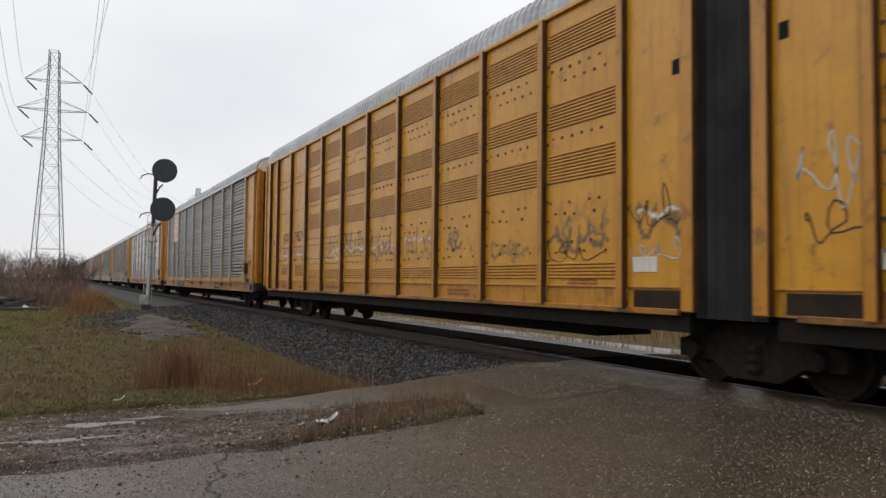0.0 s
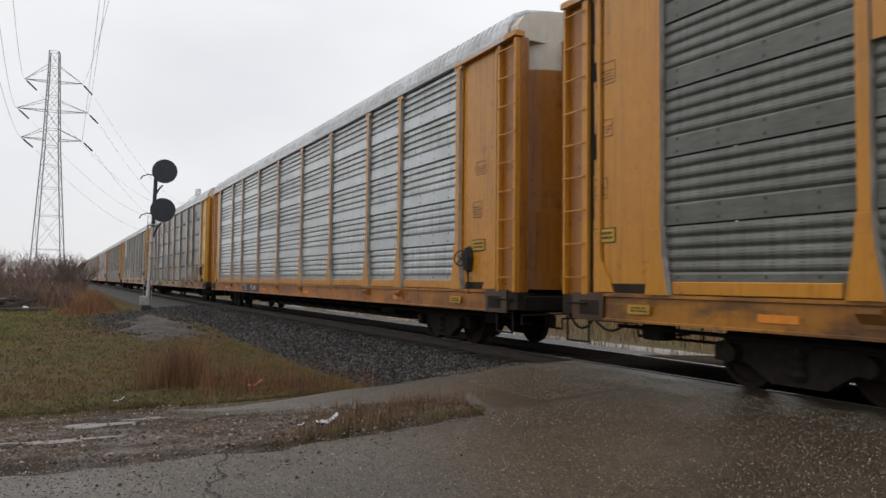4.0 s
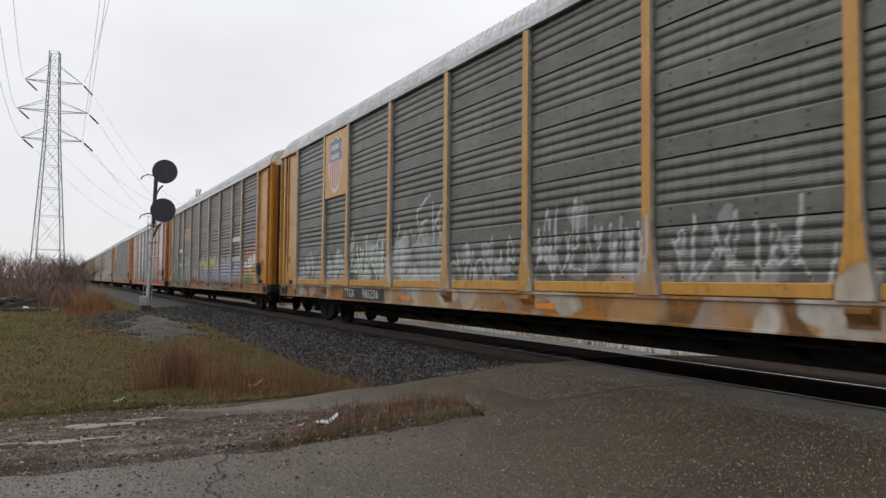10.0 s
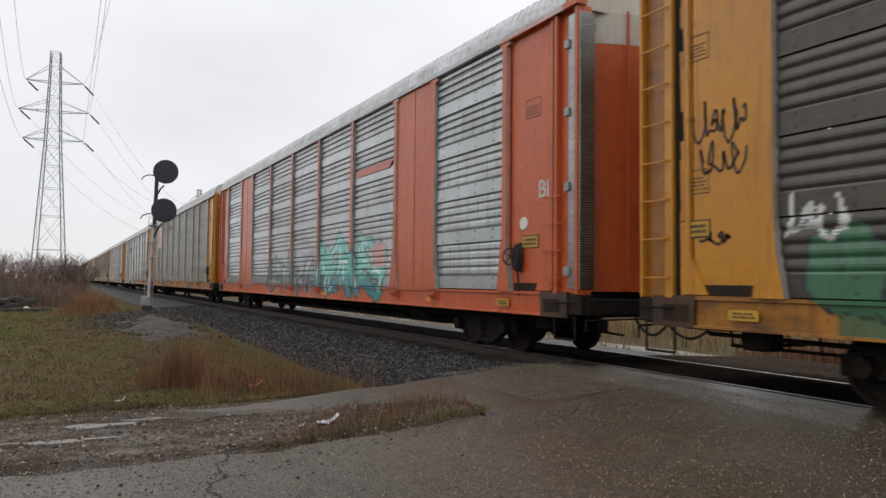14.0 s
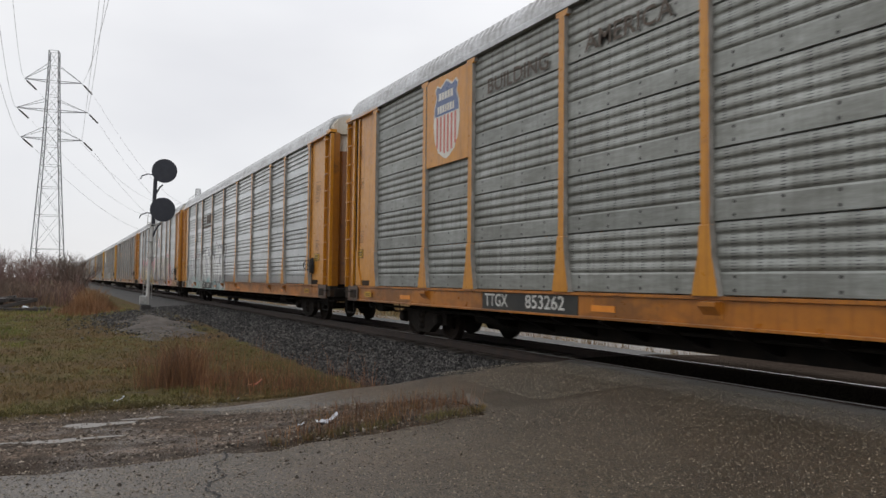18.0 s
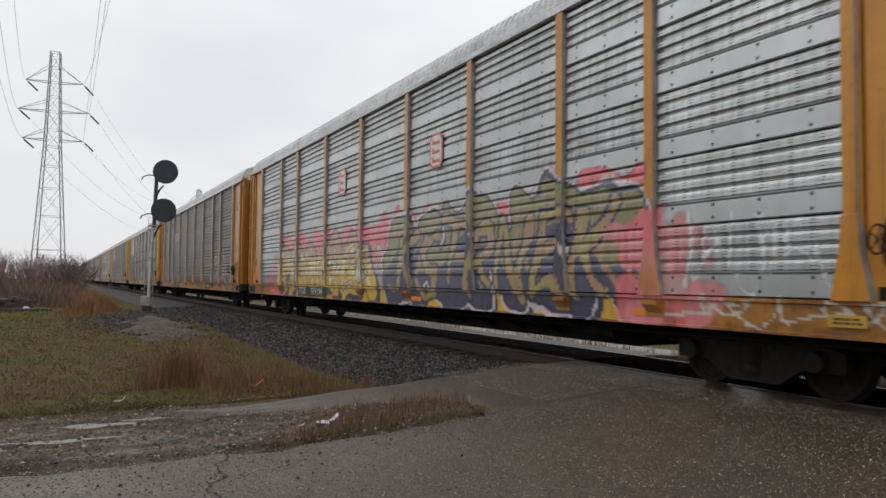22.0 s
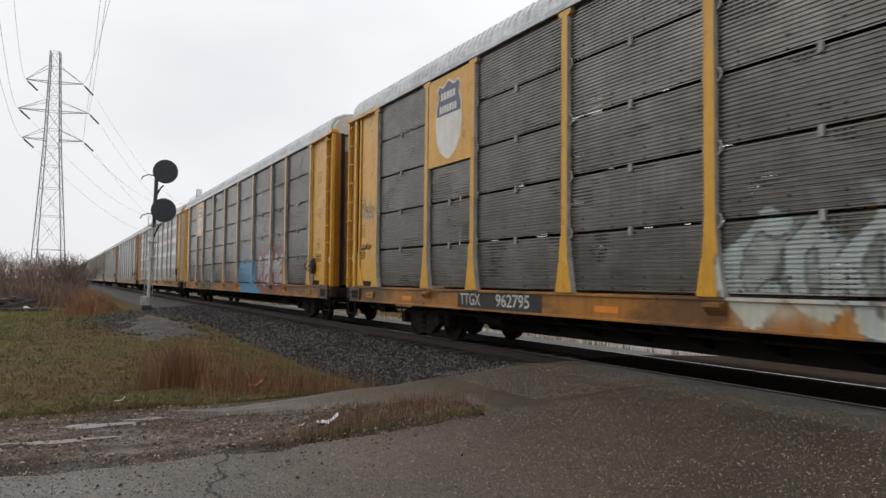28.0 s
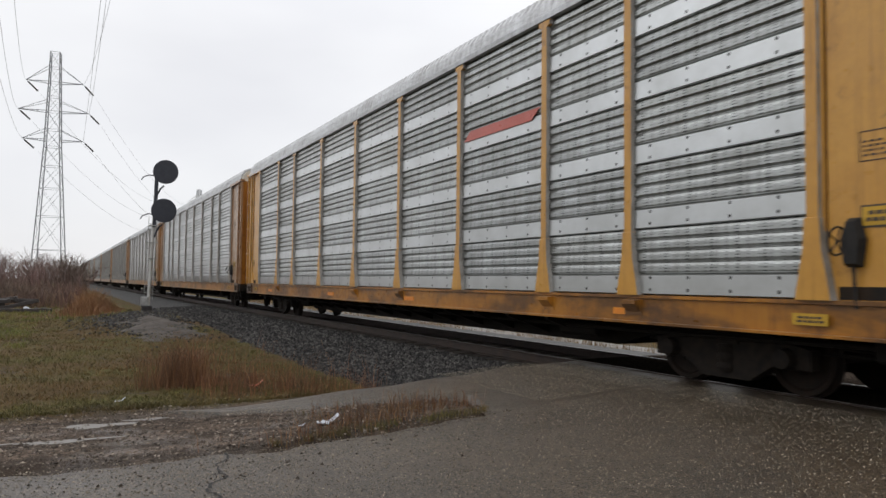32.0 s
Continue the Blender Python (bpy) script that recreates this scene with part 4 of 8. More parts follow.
def pipe_geo():
    g = Geo()
    g.path([(-12.9, -1.15, 0.66), (-8.0, -1.15, 0.62), (8.0, -1.15, 0.62), (12.9, -1.15, 0.66)], 0.03)
    for x in (-7.5, -3.6, 0.2, 4.1, 7.7):
        g.tube((x, -1.15, 0.62), (x, -1.15, 0.95), 0.015, 5)
    return g


def wheelset_geo():
    g = Geo()
    for s in (-1, 1):
        y = s * 0.7525
        g.lathe([(y - s * 0.075, 0.10), (y - s * 0.075, 0.445), (y - s * 0.045, 0.445), (y - s * 0.04, 0.42), (y + s * 0.06, 0.415), (y + s * 0.062, 0.36),
                 (y + s * 0.02, 0.33), (y + s * 0.01, 0.17), (y + s * 0.07, 0.12), (y + s * 0.07, 0.03)], 28, (0, 0, 0))
        for i in range(3):
            a = i * 2.094
            g.box(0.2 * math.cos(a) - 0.02, 0.2 * math.cos(a) + 0.02, min(y, y + s * 0.03), max(y, y + s * 0.03), 0.2 * math.sin(a) - 0.02, 0.2 * math.sin(a) + 0.02)
    return g.lathe([(-0.95, 0.075), (0.95, 0.075)], 10, (0, 0, 0))


def sideframe_geo():
    """Cast truck side: one arched casting."""
    half = [(0.0, 0.13), (0.34, 0.13), (0.66, 0.33), (1.16, 0.33), (1.16, 0.55), (0.66, 0.68), (0.36, 0.80), (0.0, 0.80)]
    return Geo().prism(half + [(-x, z) for x, z in half[-2:0:-1]], "y", -0.09, 0.07)


def journal_geo():
    return Geo().lathe([(-0.22, 0.05), (-0.21, 0.11), (-0.08, 0.13), (-0.05, 0.13)], 12, (0, 0, 0))


def springs_geo():
    return Geo().lathe([(-0.17, 0.11), (-0.12, 0.13), (-0.06, 0.11), (0.0, 0.13), (0.06, 0.11), (0.12, 0.13), (0.17, 0.11)], 12, (0, 0, 0), "z")


def bolster_geo():
    return Geo().prism([(-1.1, 0.55), (1.1, 0.55), (1.1, 0.66), (0.4, 0.76), (-0.4, 0.76), (-1.1, 0.66)], "x", -0.2, 0.2)


WHEELSETS = []


def truck(car, x):
    tr = part("truck", once("bolster", bolster_geo), M_TRUCK, car, "grimy cast steel bogie", (x, 0, 0))
    for s in (-1, 1):
        f = part("sideframe", once("sideframe", sideframe_geo), M_TRUCK, tr, at=(0, s * 0.98, 0))
        if s > 0:
            f.rotation_euler.z = math.pi
        for q in (-0.865, 0.865):
            j = part("journal", once("journal", journal_geo), M_TRUCK, tr, at=(q, s * 0.98, 0.44))
            if s > 0:
                j.rotation_euler.z = math.pi
        part("spring", once("spring", springs_geo), M_TRUCK, tr, at=(0, s * 1.03, 0.38))
    for s in (-1, 1):
        w = part("wheelset", once("wheelset", wheelset_geo), M_WHEEL, tr)
        w.matrix_parent_inverse = Matrix.Translation((s * 0.865, 0, 0.42))
        WHEELSETS.append(w)


def rung_geo(w=0.50):
    return Geo().skin([[Vector(c) + Vector((0, 0.013 * math.cos(t), 0.013 * math.sin(t))) for t in (0.8, 2.4, 3.9, 5.5)] for c in ((0, 0.03, 0), (0.01, -0.05, 0), (w - 0.01, -0.05, 0), (w, 0.03, 0))])


def end_wall_geo(s):
    """Flat side wall between the last ribbed bay and the corner; s is the end."""
    a, b = (11.68, CORNER - 0.62)
    x0, x1 = (a, b) if s > 0 else (-b, -a)
    return Geo().box(x0, x1, -HALF, -HALF + 0.05, SILL1 - 0.005, EAVE - 0.02, 0.006)


def wall_bar_geo():
    return Geo().box(0, 0.07, -HALF - 0.035, -HALF, SILL1 + 0.04, EAVE - 0.03, 0.006)


def corner_post_geo(s):
    """Box that the ladder stands on."""
    x0, x1 = (CORNER - 0.58, CORNER) if s > 0 else (-CORNER, -CORNER + 0.58)
    return Geo().box(x0, x1, -HALF + 0.03, -HALF + 0.22, SILL1 - 0.03, EAVE, 0.01)


def stile_geo(w=0.07):
    return Geo().box(0, w, -HALF - 0.065, -HALF + 0.03, SILL1 - 0.03, EAVE - 0.02, 0.008)


def header_geo(s):
    g = Geo()
    pts = [(11.5, EAVE - 0.04), (13.0, EAVE - 0.02), (CORNER + 0.03, EAVE + 0.0), (CORNER + 0.03, EAVE + 0.09), (11.5, EAVE + 0.05)]
    if s < 0:
        pts = [(-x, z) for x, z in pts]
    return g.prism(pts, "y", -HALF - 0.10, -HALF + 0.1)


def door_geo(s, z0, z1, both=True):
    """Bowed end doors that curve round the end of the car."""
    g = Geo()
    ys = np.linspace(-HALF + 0.2, HALF - 0.2, 15)
    rings = []
    for z in (z0, z1):
        rings.append([(s * (CORNER - 0.33 + 0.42 * (1 - (y / (HALF - 0.2)) ** 2)), y, z) for y in ys])
    out = [[(x, y, z) for x, y, z in r] for r in rings]
    inn = [[(x - s * 0.06, y, z) for x, y, z in r] for r in rings]
    g.skin(out, False, False)
    g.skin(inn, False, False)
    for a, b in zip(out, inn):
        for i in range(len(ys) - 1):
            g.add([a[i], a[i + 1], b[i + 1], b[i]], [(0, 1, 2, 3)])
    return g


def door_seam_geo(s):
    g = Geo()
    for y in (-0.62, 0.62):
        x = s * (CORNER - 0.33 + 0.42 * (1 - (y / (HALF - 0.2)) ** 2) + 0.015)
        g.box(x - 0.015, x + 0.015, y - 0.02, y + 0.02, SILL1 + 0.1, EAVE + 0.05)
    return g


def end_arch_geo(s):
    """Curved gable above the end doors, under the roof's end."""
    arch = [(-HALF + 0.05, 0.0), (-1.5, 0.24), (-1.36, 0.43), (-1.1, 0.55), (-0.5, 0.63), (0.0, 0.65), (0.5, 0.63), (1.1, 0.55), (1.36, 0.43), (1.5, 0.24), (HALF - 0.05, 0.0)]
    return Geo().prism([(y, EAVE + z) for y, z in arch], "x", s * (CORNER - 0.45), s * (CORNER - 0.1))


def coupler_geo(s):
    g = Geo()
    g.box(min(s * 13.3, s * 14.05), max(s * 13.3, s * 14.05), -0.11, 0.11, 0.74, 0.96, 0.02)
    g.box(min(s * 14.02, s * 14.32), max(s * 14.02, s * 14.32), -0.19, 0.17, 0.70, 1.0, 0.05)
    return g


def step_geo(s):
    """End sill, sill step and grab iron at the corner."""
    g = Geo()
    g.box(min(s * 13.3, s * 13.7), max(s * 13.3, s * 13.7), -HALF + 0.1, HALF - 0.1, 0.78, 1.04, 0.02)
    x0, x1 = s * 13.05, s * 13.55
    g.path([(x0, -HALF - 0.03, 0.78), (x0, -HALF - 0.03, 0.42), (x1, -HALF - 0.03, 0.42), (x1, -HALF - 0.03, 0.78)], 0.018, 5)
    g.path([(x0, -HALF - 0.03, 0.98), (x0, -HALF - 0.1, 0.98), (x1, -HALF - 0.1, 0.98), (x1, -HALF - 0.03, 0.98)], 0.014, 5)
    return g


def hose_geo(s):
    g = Geo()
    pts = [(s * (13.5 + 0.055 * i), -0.36 - 0.006 * i, 0.80 - 0.30 * math.sin(math.pi * min(1, i / 15.6)) ** 0.7) for i in range(16)]
    return g.path(pts, 0.021, 6)


def lever_geo(s):
    """Bent rod from the corner to the coupler."""
    return Geo().path([(s * 13.75, -HALF + 0.02, 0.55), (s * 13.75, -HALF + 0.02, 0.72), (s * 13.78, -0.5, 0.74), (s * 14.0, -0.25, 0.66)], 0.016, 5)


def slot_geo(s):
    """Rust-eaten gap beside the ladder, with a ragged edge."""
    if s > 0:
        return Geo().box(CORNER - 0.655, CORNER - 0.585, -HALF - 0.012, -HALF + 0.02, SILL1 + 0.02, EAVE - 0.02)
    r = random.Random(31)
    pts, z = [(-CORNER + 0.582, SILL1 - 0.02)], SILL1 - 0.02
    while z < EAVE - 0.1:
        e = -CORNER + r.choice((0.66, 0.67, 0.68, 0.72, 0.70))
        h = r.uniform(0.12, 0.6)
        pts += [(e, z), (e - 0.01, min(z + h, EAVE - 0.02))]
        z += h
    return Geo().prism(pts + [(-CORNER + 0.582, EAVE - 0.02)], "y", -HALF - 0.006, -HALF + 0.02)


def crease_geo():
    """Fold in the wall with a dark seam at its foot."""
    return Geo().box(0, 0.012, -HALF - 0.008, -HALF, SILL1 + 0.02, EAVE - 0.03)


def foot_gap_geo():
    return Geo().box(-0.50, 0.50, -HALF - 0.008, -HALF, SILL1 + 0.01, SILL1 + 0.14)


def gusset_geo(s):
    """Slanting stiffener at the foot of the end wall."""
    pts = [(0.0, 0.0), (0.42, 0.0), (0.16, 0.46), (0.05, 0.86), (0.0, 0.86)]
    return Geo().prism([(s * x, SILL1 + 0.02 + z) for x, z in pts], "y", -HALF - 0.03, -HALF)


def lettering_geo(w, h, rows, seed):
    """Lines of writing too small to read: short bars."""
    g = Geo()
    r = random.Random(seed)
    step = h / rows
    for i in range(rows):
        x = -w / 2 + r.uniform(0, 0.1) * w
        while x < w / 2 - 0.03:
            k = min(r.uniform(0.02, 0.07), w / 2 - x)
            g.box(x, x + k, -0.003, 0.0, h / 2 - (i + 0.8) * step, h / 2 - (i + 0.2) * step)
            x += k + 0.014
    return g


def rig_geo(s):
    """Rods, levers and a reservoir slung under the end of the frame."""
    g = Geo()
    g.tube((s * 8.6, -0.9, 0.52), (s * 12.9, -0.75, 0.50), 0.022, 5)
    g.tube((s * 11.6, -1.1, 0.62), (s * 13.2, -0.3, 0.44), 0.02, 5)
    g.lathe([(-0.45, 0.02), (-0.44, 0.13), (0.44, 0.13), (0.45, 0.02)], 10, (s * 7.2, -1.0, 0.58), "x")
    g.box(min(s * 12.0, s * 12.4), max(s * 12.0, s * 12.4), -1.2, -0.9, 0.50, 0.76, 0.03)
    for i in range(4):
        g.tube((s * (11.5 + 0.4 * i), -1.0, 0.76), (s * (11.5 + 0.4 * i), -0.95, 0.50), 0.015, 4)
    return g


def hinge_geo(s):
    """Upright tube at the edge of the bowed doors."""
    return Geo().tube((s * (CORNER - 0.22), -HALF + 0.26, SILL1 + 0.05), (s * (CORNER - 0.22), -HALF + 0.26, EAVE - 0.05), 0.035, 8)


def door_panel_geo(s):
    y0, y1 = -1.05, -0.45
    x = lambda y: s * (CORNER - 0.33 + 0.42 * (1 - (y / (HALF - 0.2)) ** 2) + 0.012)
    ring = lambda z: [(x(y0), y0, z), (x((y0 + y1) / 2), (y0 + y1) / 2, z), (x(y1), y1, z), (x(y1) - s * 0.03, y1, z), (x((y0 + y1) / 2) - s * 0.03, (y0 + y1) / 2, z), (x(y0) - s * 0.03, y0, z)]
    return Geo().skin([ring(1.45), ring(2.5)])


def brake_geo():
    """Gear case, chain guard and a spoked wheel beside it."""
    g = Geo()
    y = -HALF - 0.05
    g.skin([[(12.05, y, 1.7), (12.30, y, 1.7), (12.36, y, 2.1), (12.26, y, 2.42), (12.08, y, 2.42), (11.99, y, 2.1)],
            [(12.08, y - 0.13, 1.75), (12.27, y - 0.13, 1.75), (12.31, y - 0.14, 2.1), (12.23, y - 0.12, 2.36), (12.11, y - 0.12, 2.36), (12.04, y - 0.14, 2.1)]])
    ring = [(12.02 + 0.02 * math.sin(t), y - 0.18 + 0.21 * math.cos(t), 2.08 + 0.21 * math.sin(t)) for t in [2 * math.pi * i / 14 for i in range(15)]]
    g.path(ring, 0.016, 5)
    for i in range(0, 14, 3):
        g.tube((12.02, y - 0.18, 2.08), ring[i], 0.012, 4)
    g.tube((12.17, y - 0.04, 1.72), (12.2, y - 0.02, 1.1), 0.025, 5)
    return g


def text_mesh(words, size, bold=0.0, spacing=1.0):
    cu = bpy.data.curves.new("stencil", "FONT")
    cu.body, cu.size, cu.offset, cu.space_character, cu.resolution_u = words, size, bold, spacing, 3
    cu.align_x, cu.align_y = "CENTER", "CENTER"
    ob = bpy.data.objects.new("stencil", cu)
    me = bpy.data.meshes.new_from_object(ob)
    bpy.data.objects.remove(ob)
    return me


def stencil(car, words, x, z, size, y=None, material=None, name="stencil", squeeze=1.0):
    """Painted lettering on the camera's side of a car."""
    me = text_mesh(words, size, 0.012 * size)
    ob = part(name, me, material or M_LETTER, car, at=(x, (-HALF - 0.026) if y is None else y, z))
    ob.rotation_euler = (radians(90), 0, 0)
    ob.scale = (squeeze, 1, 1)
    return ob


def flat_plate(pts, y0, y1):
    return Geo().prism(pts, "y", y0, y1)


def shield_outline(w, h):
    half = [(0.0, -0.5), (0.12, -0.47), (0.30, -0.40), (0.43, -0.26), (0.49, -0.05), (0.46, 0.18), (0.38, 0.30), (0.43, 0.40), (0.36, 0.46), (0.22, 0.42), (0.0, 0.50)]
    right = [(x * w, z * h) for x, z in half]
    return right + [(-x, z) for x, z in right[-2:0:-1]]


def cut(outline, z0, z1):
    """The part of an outline between two heights, for a form that is convex enough."""
    def clip(pts, lim, keep):
        out = []
        for a, b in zip(pts, pts[1:] + pts[:1]):
            ia, ib = keep(a[1], lim), keep(b[1], lim)
            if ia:
                out.append(a)
            if ia != ib:
                t = (lim - a[1]) / (b[1] - a[1])
                out.append((a[0] + (b[0] - a[0]) * t, lim))
        return out
    return clip(clip(outline, z0, lambda z, q: z >= q), z1, lambda z, q: z <= q)


def shield_board(car, kind, frame_mat):
    """Yellow board in the second bay from the rear, with a shield in blue, white and red."""
    x0, x1 = EDGES[1] + 0.09, EDGES[2] - 0.09
    z0, z1 = 3.62, EAVE - 0.06
    board = part("sign_board", Geo().box(x0, x1, -HALF - 0.075, -HALF - 0.045, z0, z1, 0.005), frame_mat, car, "yellow board with a shield emblem")
    cx, cz, w, h = (x0 + x1) / 2, (z0 + z1) / 2, 1.12, 1.62
    o = shield_outline(w, h)
    move = lambda pts: [(x + cx, z + cz) for x, z in pts]
    part("shield", flat_plate(move(o), -HALF - 0.079, -HALF - 0.075), M_SHIELD, board, "white shield field")
    inner = [(x * 0.94, z * 0.95) for x, z in o]
    part("shield_head", flat_plate(move(cut(inner, 0.06 * h, h)), -HALF - 0.083, -HALF - 0.079),
         M_NAVY if kind == "plain" else M_BLUE, board, "blue head of the shield")
    for i, ww in enumerate((0.62, 0.72)):
        z = cz + (0.33 - 0.18 * i) * h * 0.9
        for j in range(5 + i * 2):
            k = 5 + i * 2
            x = cx - ww / 2 + ww * j / k
            part("emblem_bar", Geo().box(x, x + ww / k * 0.72, -HALF - 0.087, -HALF - 0.083, z - 0.075, z + 0.075), M_SHIELD, board)
    if kind == "striped":
        for i in range(6):
            x = -0.36 + 0.72 * i / 5
            lim = 0.5 * (1 - 0.35 * (abs(x) / 0.5) ** 2) * h * 0.9
            part("stripe", Geo().box(cx + x * w * 0.94 - 0.035, cx + x * w * 0.94 + 0.035, -HALF - 0.083, -HALF - 0.079, cz - lim + 0.04, cz + 0.05 * h), M_RED, board, "faded red stripe")
    return board


def leaf_seam_geo(s, y):
    """Dark gap between two leaves of a folding end door."""
    x = s * (CORNER - 0.33 + 0.42 * (1 - (y / (HALF - 0.2)) ** 2) + 0.008)
    return Geo().box(x - 0.02, x + 0.02, y - 0.018, y + 0.018, SILL1 + 0.05, EAVE)


def vent_slot_geo(s):
    y0, y1 = -1.0, -0.25
    x = lambda y: s * (CORNER - 0.33 + 0.42 * (1 - (y / (HALF - 0.2)) ** 2) + 0.012)
    ring = lambda z: [(x(y0), y0, z), (x(-0.6), -0.6, z), (x(y1), y1, z), (x(y1) - s * 0.03, y1, z), (x(-0.6) - s * 0.03, -0.6, z), (x(y0) - s * 0.03, y0, z)]
    return Geo().skin([ring(3.62), ring(3.80)])


def pocket_geo(s):
    """Dark jacking pocket in the end of the side sill."""
    x0, x1 = (12.80, 13.22) if s > 0 else (-13.22, -12.80)
    return Geo().box(x0, x1, -HALF - 0.072, -HALF + 0.02, 0.82, 1.03, 0.006)


def sill_end_geo(s):
    """Oil-blackened last metre of the side sill."""
    pts = [(12.72, 0.745), (13.40, 0.745), (13.40, 1.135), (12.70, 1.135)]
    return Geo().prism([(s * x, z) for x, z in pts], "y", -HALF - 0.064, -HALF - 0.012)


def step_plate_geo(s):
    """Black plate under the ladder."""
    return Geo().box(min(s * 13.02, s * 13.68), max(s * 13.02, s * 13.68), -HALF - 0.03, -HALF + 0.20, 0.80, SILL1 - 0.032, 0.01)


def bracket_box_geo():
    """Ledge bolted on the sill below a post."""
    g = Geo().prism([(-HALF - 0.02, SILL1 - 0.06), (-HALF - 0.13, SILL1 - 0.07), (-HALF - 0.13, SILL1 - 0.12), (-HALF - 0.02, SILL1 - 0.24)], "x", -0.13, 0.13)
    return g.box(-0.16, 0.16, -HALF - 0.032, -HALF - 0.02, SILL1 - 0.27, SILL1 - 0.05)


def bracket_geo():
    """Pale clip round the edge of a post where two sheets meet."""
    ring = [(0.065 * math.sin(t), -0.05, 0.085 * math.cos(t)) for t in [math.pi * i / 6 for i in range(7)]]
    return Geo().path(ring, 0.014, 4)


def scrawl(car, x0, x1, z0, z1, loops, material, seed, y=-HALF - 0.006, w=0.020):
    """A flat painted line of looped handwriting."""
    r = random.Random(seed)
    n = loops * 12
    ph = [r.uniform(0, 6.28) for i in range(4)]
    mid, amp, pts = (z0 + z1) / 2, (z1 - z0) / 2, []
    for i in range(n + 1):
        s = i / n
        a = s * loops * 2 * math.pi
        pts.append(Vector((x0 + (x1 - x0) * s + 0.5 * (x1 - x0) / loops * math.cos(a + ph[1]) * (0.7 + 0.5 * math.sin(a * 0.61 + ph[3])),
                           mid + amp * (0.6 + 0.35 * math.sin(a * 0.37 + ph[0])) * math.sin(a + ph[1]) + amp * 0.3 * math.sin(a * 2.3 + ph[2]))))
    g = Geo()
    for p, q in zip(pts[:-1], pts[1:]):
        d = (q - p).normalized() if (q - p).length > 1e-6 else Vector((1, 0))
        o = Vector((-d.y, d.x)) * w * 0.5
        p, q = p - d * w * 0.2, q + d * w * 0.2
        g.add([(c.x, y, c.y) for c in (p - o, q - o, q + o, p + o)], [(0, 1, 2, 3)])
    return tagged(part("scrawl", g, material, car, "looped scrawl in spray paint"), kind="stuff")


M_BRACKET = plain("chalky_grey_clip", (0.42, 0.41, 0.40), (0.25, 0.23, 0.21), 0.7, scale=20)


def end_set(car, s, enamel, upper, wall=None, brake=True, dark=False, modern=False, fine=False, vents=False):
    """Everything at one end of a covered car; s is the end."""
    e = "f" if s > 0 else "r"
    part("end_wall", once("end_wall" + e, lambda: end_wall_geo(s)), wall or enamel, car)
    leaf = enamel if enamel is M_ORANGE else M_DOORPALE if enamel is M_YELLOW[3] else M_DOOR
    post = part("corner_post", once("corner_post" + e, lambda: corner_post_geo(s)), leaf, car)
    for x in ((11.68, CORNER - 0.72) if s > 0 else (-CORNER + 0.76, -11.75)):
        part("wall_bar", once("wall_bar", wall_bar_geo), enamel, car, at=(x, 0, 0))
    part("wall_crease", once("crease", crease_geo), M_SEAMSHADE, car, "dark brown line at a fold in the end wall", (11.76 if s > 0 else -CORNER + 0.86, 0, 0))
    part("foot_gap", once("foot_gap", foot_gap_geo), M_GRIME, car, "dark gap at the foot of the end wall", (s * 12.38, 0, 0))
    part("gusset", once("gusset" + e, lambda: gusset_geo(-s)), enamel, car, at=(s * (CORNER - 0.69), 0, 0))
    for x, w in (((CORNER - 0.58, 0.07), (CORNER - 0.07, 0.07)) if s > 0 else ((-CORNER, 0.05), (-CORNER + 0.45, 0.13))):
        part("ladder_stile", once(f"stile{w}", lambda: stile_geo(w)), enamel, car, at=(x, 0, 0))
    if modern:
        # flat door edge of bare steel with hinge blocks
        strip = part("door_edge", Geo().box(CORNER - 0.26, CORNER + 0.02, -HALF - 0.03, -HALF + 0.26, SILL1 + 0.05, EAVE - 0.1, 0.01), M_GALV if enamel is M_ORANGE else M_PALE, car, "bare pale edge of the end door")
        if enamel is not M_ORANGE:
            for z in (4.3, 3.4, 2.2):
                tagged(part("door_notice", once(f"door_notice{z}", lambda: lettering_geo(0.16, 0.34, 6, int(z * 10))), M_INK, strip, "small dark writing", (CORNER - 0.12, -HALF - 0.031, z)), kind="stuff")
        for z in (1.45, 2.75, 3.9, 4.95):
            part("hinge_block", once("hinge_block", lambda: Geo().box(-0.07, 0.05, -HALF - 0.07, -HALF - 0.02, -0.07, 0.07, 0.01)), M_GALVPOST, strip, at=(CORNER - 0.26, 0, z))
    for i in range(4 if modern else 9):
        part("rung", once("rung", rung_geo), enamel, post, at=(s * (CORNER - (0.60 if modern else 0.29)) - 0.25, -HALF - 0.05, SILL1 + 0.23 + (0.42 if modern else 0.495) * i))
    part("roof_bracket", once("header" + e, lambda: header_geo(s)), enamel, car)
    door = part("end_door", once("door" + e, lambda: door_geo(s, SILL1 + 0.02, 5.02)), leaf, car, "bowed end doors, rust-stained")
    part("door_head", once("doorhead" + e, lambda: door_geo(s, 5.025, EAVE + 0.02)), upper, car, "pale upper part of the end doors")
    if fine:
        for y in (-1.18, -0.86, -0.52, -0.16, 0.2, 0.56, 0.92):
            part("door_seam", once(f"leafseam{e}{y}", lambda: leaf_seam_geo(s, y)), M_UNDER, door)
        disc = part("round_plate", once("round_plate", lambda: Geo().lathe([(-0.012, 0.01), (-0.012, 0.10), (0.0, 0.115), (0.004, 0.115)], 16, (0, 0, 0))), M_SHIELD, car,
                    "scuffed white round plate", (s * (CORNER - 0.29), -HALF + 0.02, 1.86))
    else:
        part("door_seam", once("seam" + e, lambda: door_seam_geo(s)), leaf, door)
